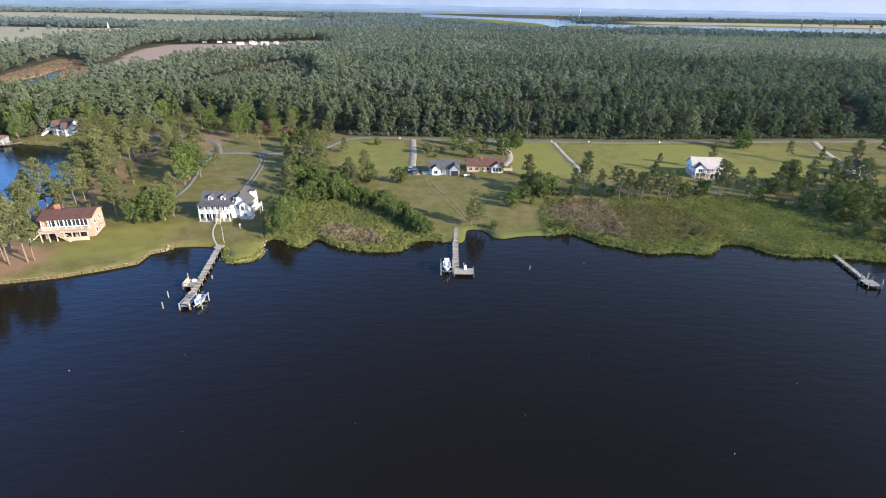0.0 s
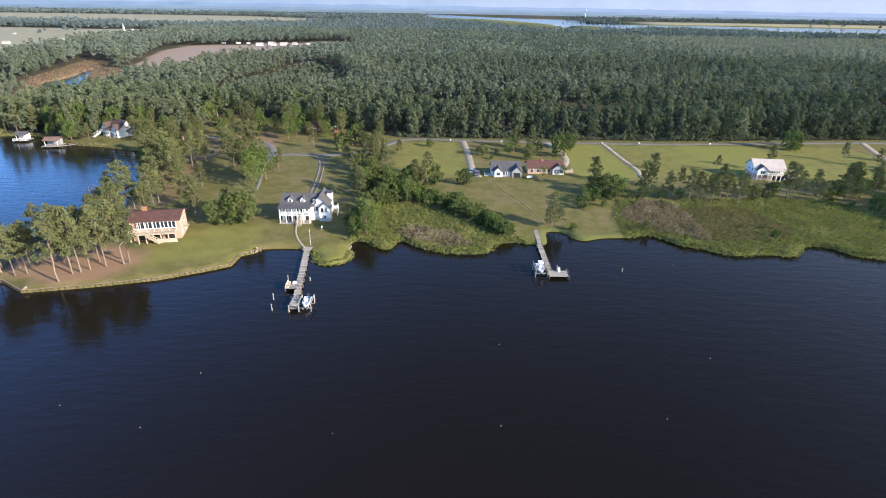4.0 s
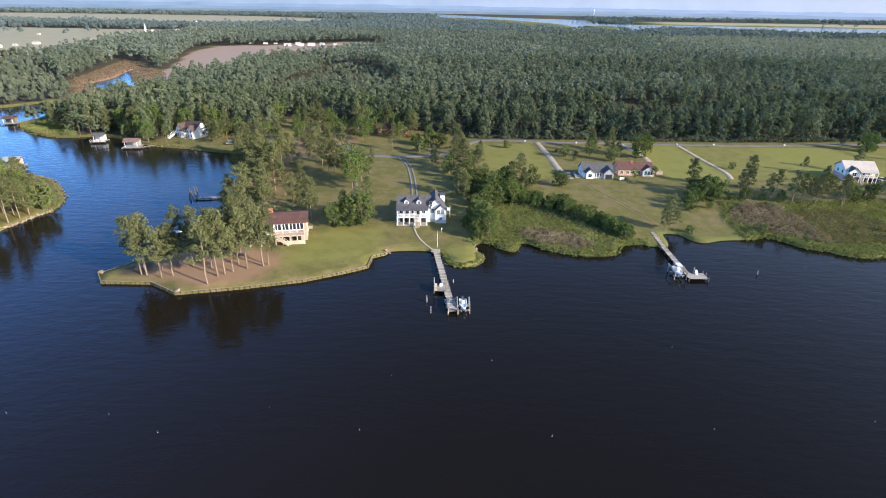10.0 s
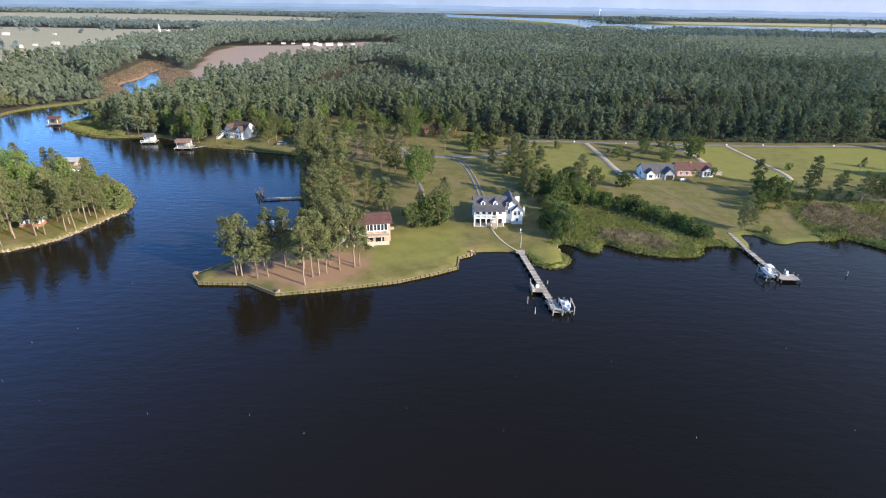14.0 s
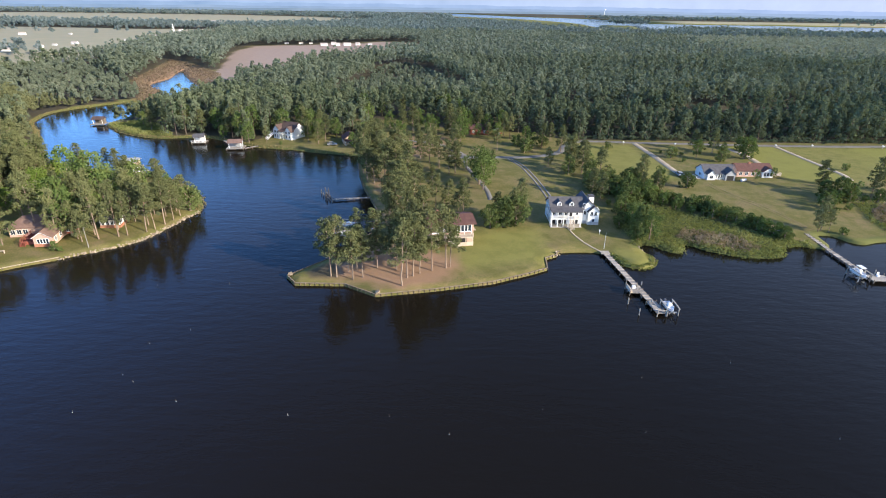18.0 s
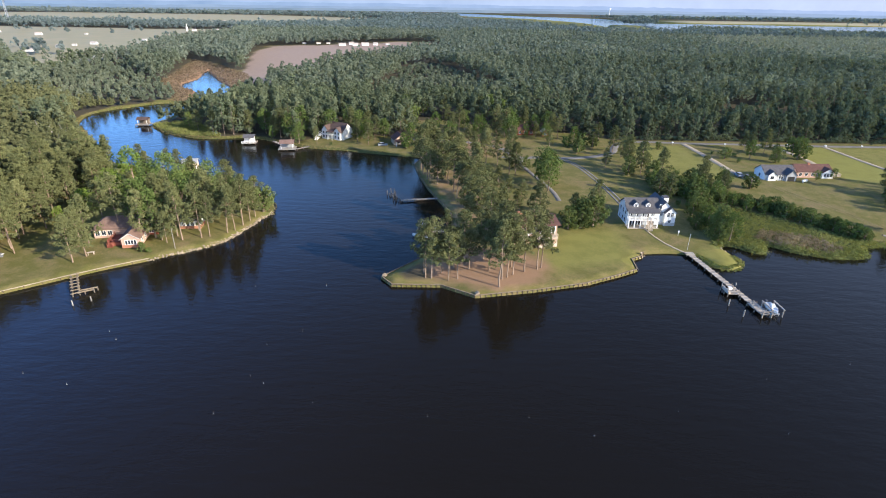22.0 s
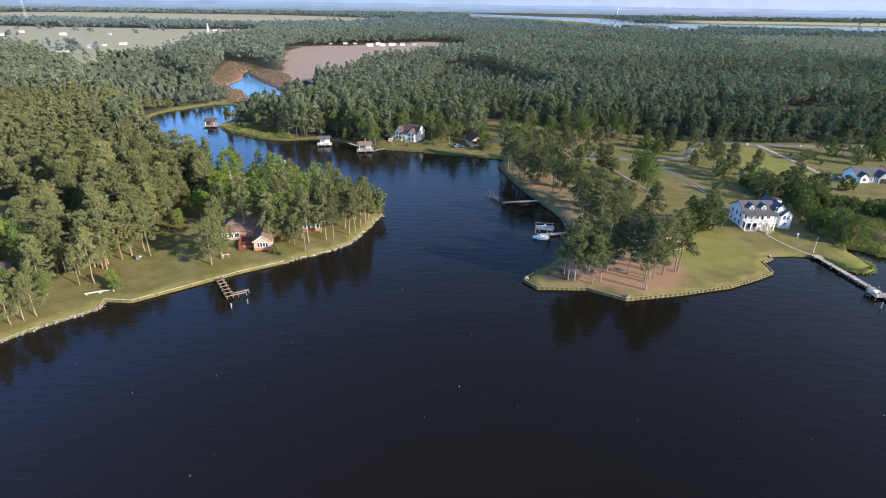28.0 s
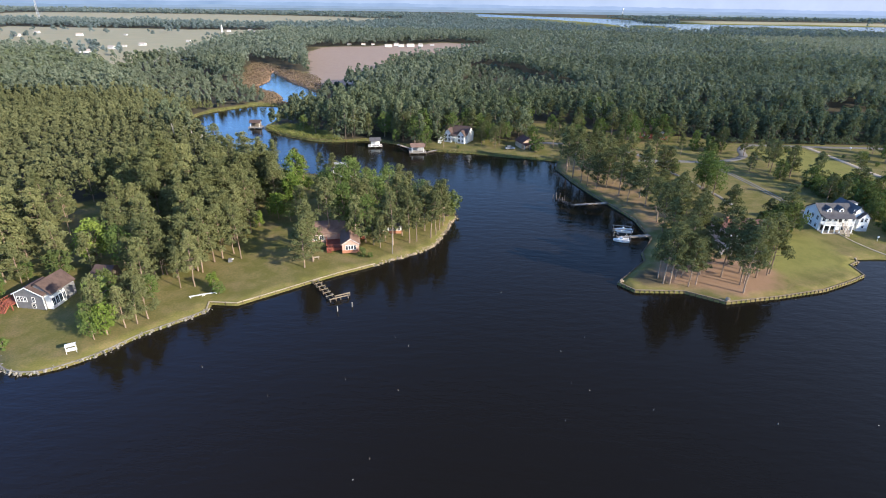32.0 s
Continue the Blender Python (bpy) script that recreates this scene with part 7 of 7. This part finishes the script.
car(-10.5, 203.6, 85, M_BLUE, "dark blue car parked at the house end")
car(-12.6, 206.5, 88, M_GREY, "grey car parked on the drive")
tk = thing("propane_tank", "small white propane tank on the lawn", "gas tank", 9.2, 199.0, 20)
piece("tank", Build().prism([(-0.45, 0.75), (-0.32, 0.43), (0, 0.3), (0.32, 0.43), (0.45, 0.75), (0.32, 1.07), (0, 1.2), (-0.32, 1.07)], "x", -1.1, 1.1), M_HULL, tk)
for x in (-0.7, 0.7):
    piece("foot", Build().box(x - 0.1, x + 0.1, -0.3, 0.3, -0.1, 0.42), M_BLOCK, tk)
car(-158.5, 250.0, 10, M_GREY, "grey car parked on the grass before the tan cottage")
car(-147.0, 250.5, 20, M_CANVAS, "dark car parked under the trees by the lane")
car(108.5, 201.2, 15, M_CANVAS, "dark car parked beside the tin-roofed house")
car(112.5, 202.6, 15, M_GREY, "grey car parked beside the tin-roofed house")

# ---- far farms ----
FARM = None
for i, (x, y, s, a) in enumerate([(-845, 866, 1.2, 10), (-873, 952, 1.4, 0), (-769, 898, 1.6, 20), (-712, 930, 0.9, -8), (-589, 741, 1.4, 0), (-600, 721, 0.9, 5), (-559, 813, 1.0, 0), (-560, 905, 0.9, 0),
                                  (-575, 1120, 1.2, 8), (-538, 1044, 1.2, 0), (-327, 793, 0.9, 0), (-308, 797, 1.0, 10), (-295, 801, 0.8, 0), (-212, 800, 0.9, 0), (-746, 1600, 2.0, 0), (-725, 1600, 1.6, 0), (-359, 1900, 1.8, 0)]):
    m = Matrix.LocRotScale((x, y, ground_at(x, y) - 0.1), Euler((0, 0, radians(a))), (0.6 * s, 0.6 * s, 0.6 * s))
    if FARM is None:
        FARM = small_house("farmhouse", "distant white farmhouse with a pale roof", x, y, a, 13, 8, 3.4, 2.4, M_WHITE, M_TIN, "x", 4, "distant farmhouses")
        FARM.matrix_basis = m
    else:
        copy_thing(FARM, m)
for x, y, w in ((-272, 770, 12), (-254, 776, 9), (-243, 782, 13), (-262, 792, 8), (-228, 788, 7), (-604, 640, 16), (-600, 690, 10), (-598, 1072, 8)):
    small_house("barn", "long low white farm shed with a pale tin roof", x, y, (x * 7) % 25 - 10, 0.75 * w, 5, 2.2, 1.4, M_WHITE, M_TIN, "x", 0, "white farm sheds")
sp = thing("church_steeple", "slim white church steeple among farm trees", "steeple", -602, 1060)
piece("tower", Build().box(-1.3, 1.3, -1.3, 1.3, 0, 7), M_WHITE, sp)
piece("spire", Build().pole(0, 0, 7, 14, 1.4, 8, 0.1), M_WHITE, sp)
ms = thing("radio_mast", "tall thin lattice radio mast on the horizon", "radio mast", -1061, 1242)
for k in range(3):
    a = k * 2.094
    piece("mast_leg", Build().beam((3.0 * math.cos(a), 3.0 * math.sin(a), 0), (0.5 * math.cos(a), 0.5 * math.sin(a), 78), 0.45), M_ALU, ms)
for i in range(14):
    z, z2 = i * 5.5, i * 5.5 + 5.5
    r, r2 = 3.0 - 2.5 * z / 78, 3.0 - 2.5 * z2 / 78
    b = Build()
    for k in range(3):
        a, a2 = k * 2.094, (k + 1) * 2.094
        b.beam((r * math.cos(a), r * math.sin(a), z), (r2 * math.cos(a2), r2 * math.sin(a2), z2), 0.28)
    piece("mast_brace", b, M_ALU, ms)
wt = thing("water_tower", "pale distant water tower above the trees", "water tower", 780, 3250)
wt.scale = (0.6, 0.6, 0.75)
piece("stem", Build().pole(0, 0, 0, 34, 3, 12, 2), M_WHITE, wt)
bm = bmesh.new()
bmesh.ops.create_uvsphere(bm, u_segments=16, v_segments=10, radius=9)
for v in bm.verts:
    v.co.z = v.co.z * 0.8 + 40
me = bpy.data.meshes.new("tank")
bm.to_mesh(me)
bm.free()
me.materials.append(M_WHITE)
part("tank", me, wt)


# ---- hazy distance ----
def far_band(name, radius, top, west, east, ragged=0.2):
    """A glowing backdrop of far woods or low sky; haze and sunward paling are painted in."""
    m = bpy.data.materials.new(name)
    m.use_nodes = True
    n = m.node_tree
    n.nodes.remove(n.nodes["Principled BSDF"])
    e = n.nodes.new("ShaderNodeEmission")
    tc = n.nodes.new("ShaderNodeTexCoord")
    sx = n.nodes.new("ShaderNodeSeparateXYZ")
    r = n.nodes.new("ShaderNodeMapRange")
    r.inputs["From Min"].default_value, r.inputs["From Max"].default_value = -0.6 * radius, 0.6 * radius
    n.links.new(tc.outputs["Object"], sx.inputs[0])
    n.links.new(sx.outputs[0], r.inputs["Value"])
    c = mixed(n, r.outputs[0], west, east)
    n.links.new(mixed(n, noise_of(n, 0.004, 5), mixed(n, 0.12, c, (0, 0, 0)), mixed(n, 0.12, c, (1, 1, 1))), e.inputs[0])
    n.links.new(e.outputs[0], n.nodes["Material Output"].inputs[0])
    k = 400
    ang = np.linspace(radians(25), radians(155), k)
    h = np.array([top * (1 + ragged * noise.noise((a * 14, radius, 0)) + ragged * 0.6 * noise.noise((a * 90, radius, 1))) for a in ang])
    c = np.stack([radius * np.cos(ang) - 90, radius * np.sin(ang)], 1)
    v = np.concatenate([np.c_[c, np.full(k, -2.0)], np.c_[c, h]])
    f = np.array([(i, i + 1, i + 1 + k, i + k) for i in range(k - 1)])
    return tagged(new(name, tri_mesh(name, v, f, m)), "glowing hazy backdrop of distant woods and low sky", "distance", kind="structure")


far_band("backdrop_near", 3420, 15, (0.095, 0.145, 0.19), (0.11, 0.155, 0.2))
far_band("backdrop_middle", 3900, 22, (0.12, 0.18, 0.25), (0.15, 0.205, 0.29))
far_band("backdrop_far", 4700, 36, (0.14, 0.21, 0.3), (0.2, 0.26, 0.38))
# low sky as a plain glowing band behind the woods
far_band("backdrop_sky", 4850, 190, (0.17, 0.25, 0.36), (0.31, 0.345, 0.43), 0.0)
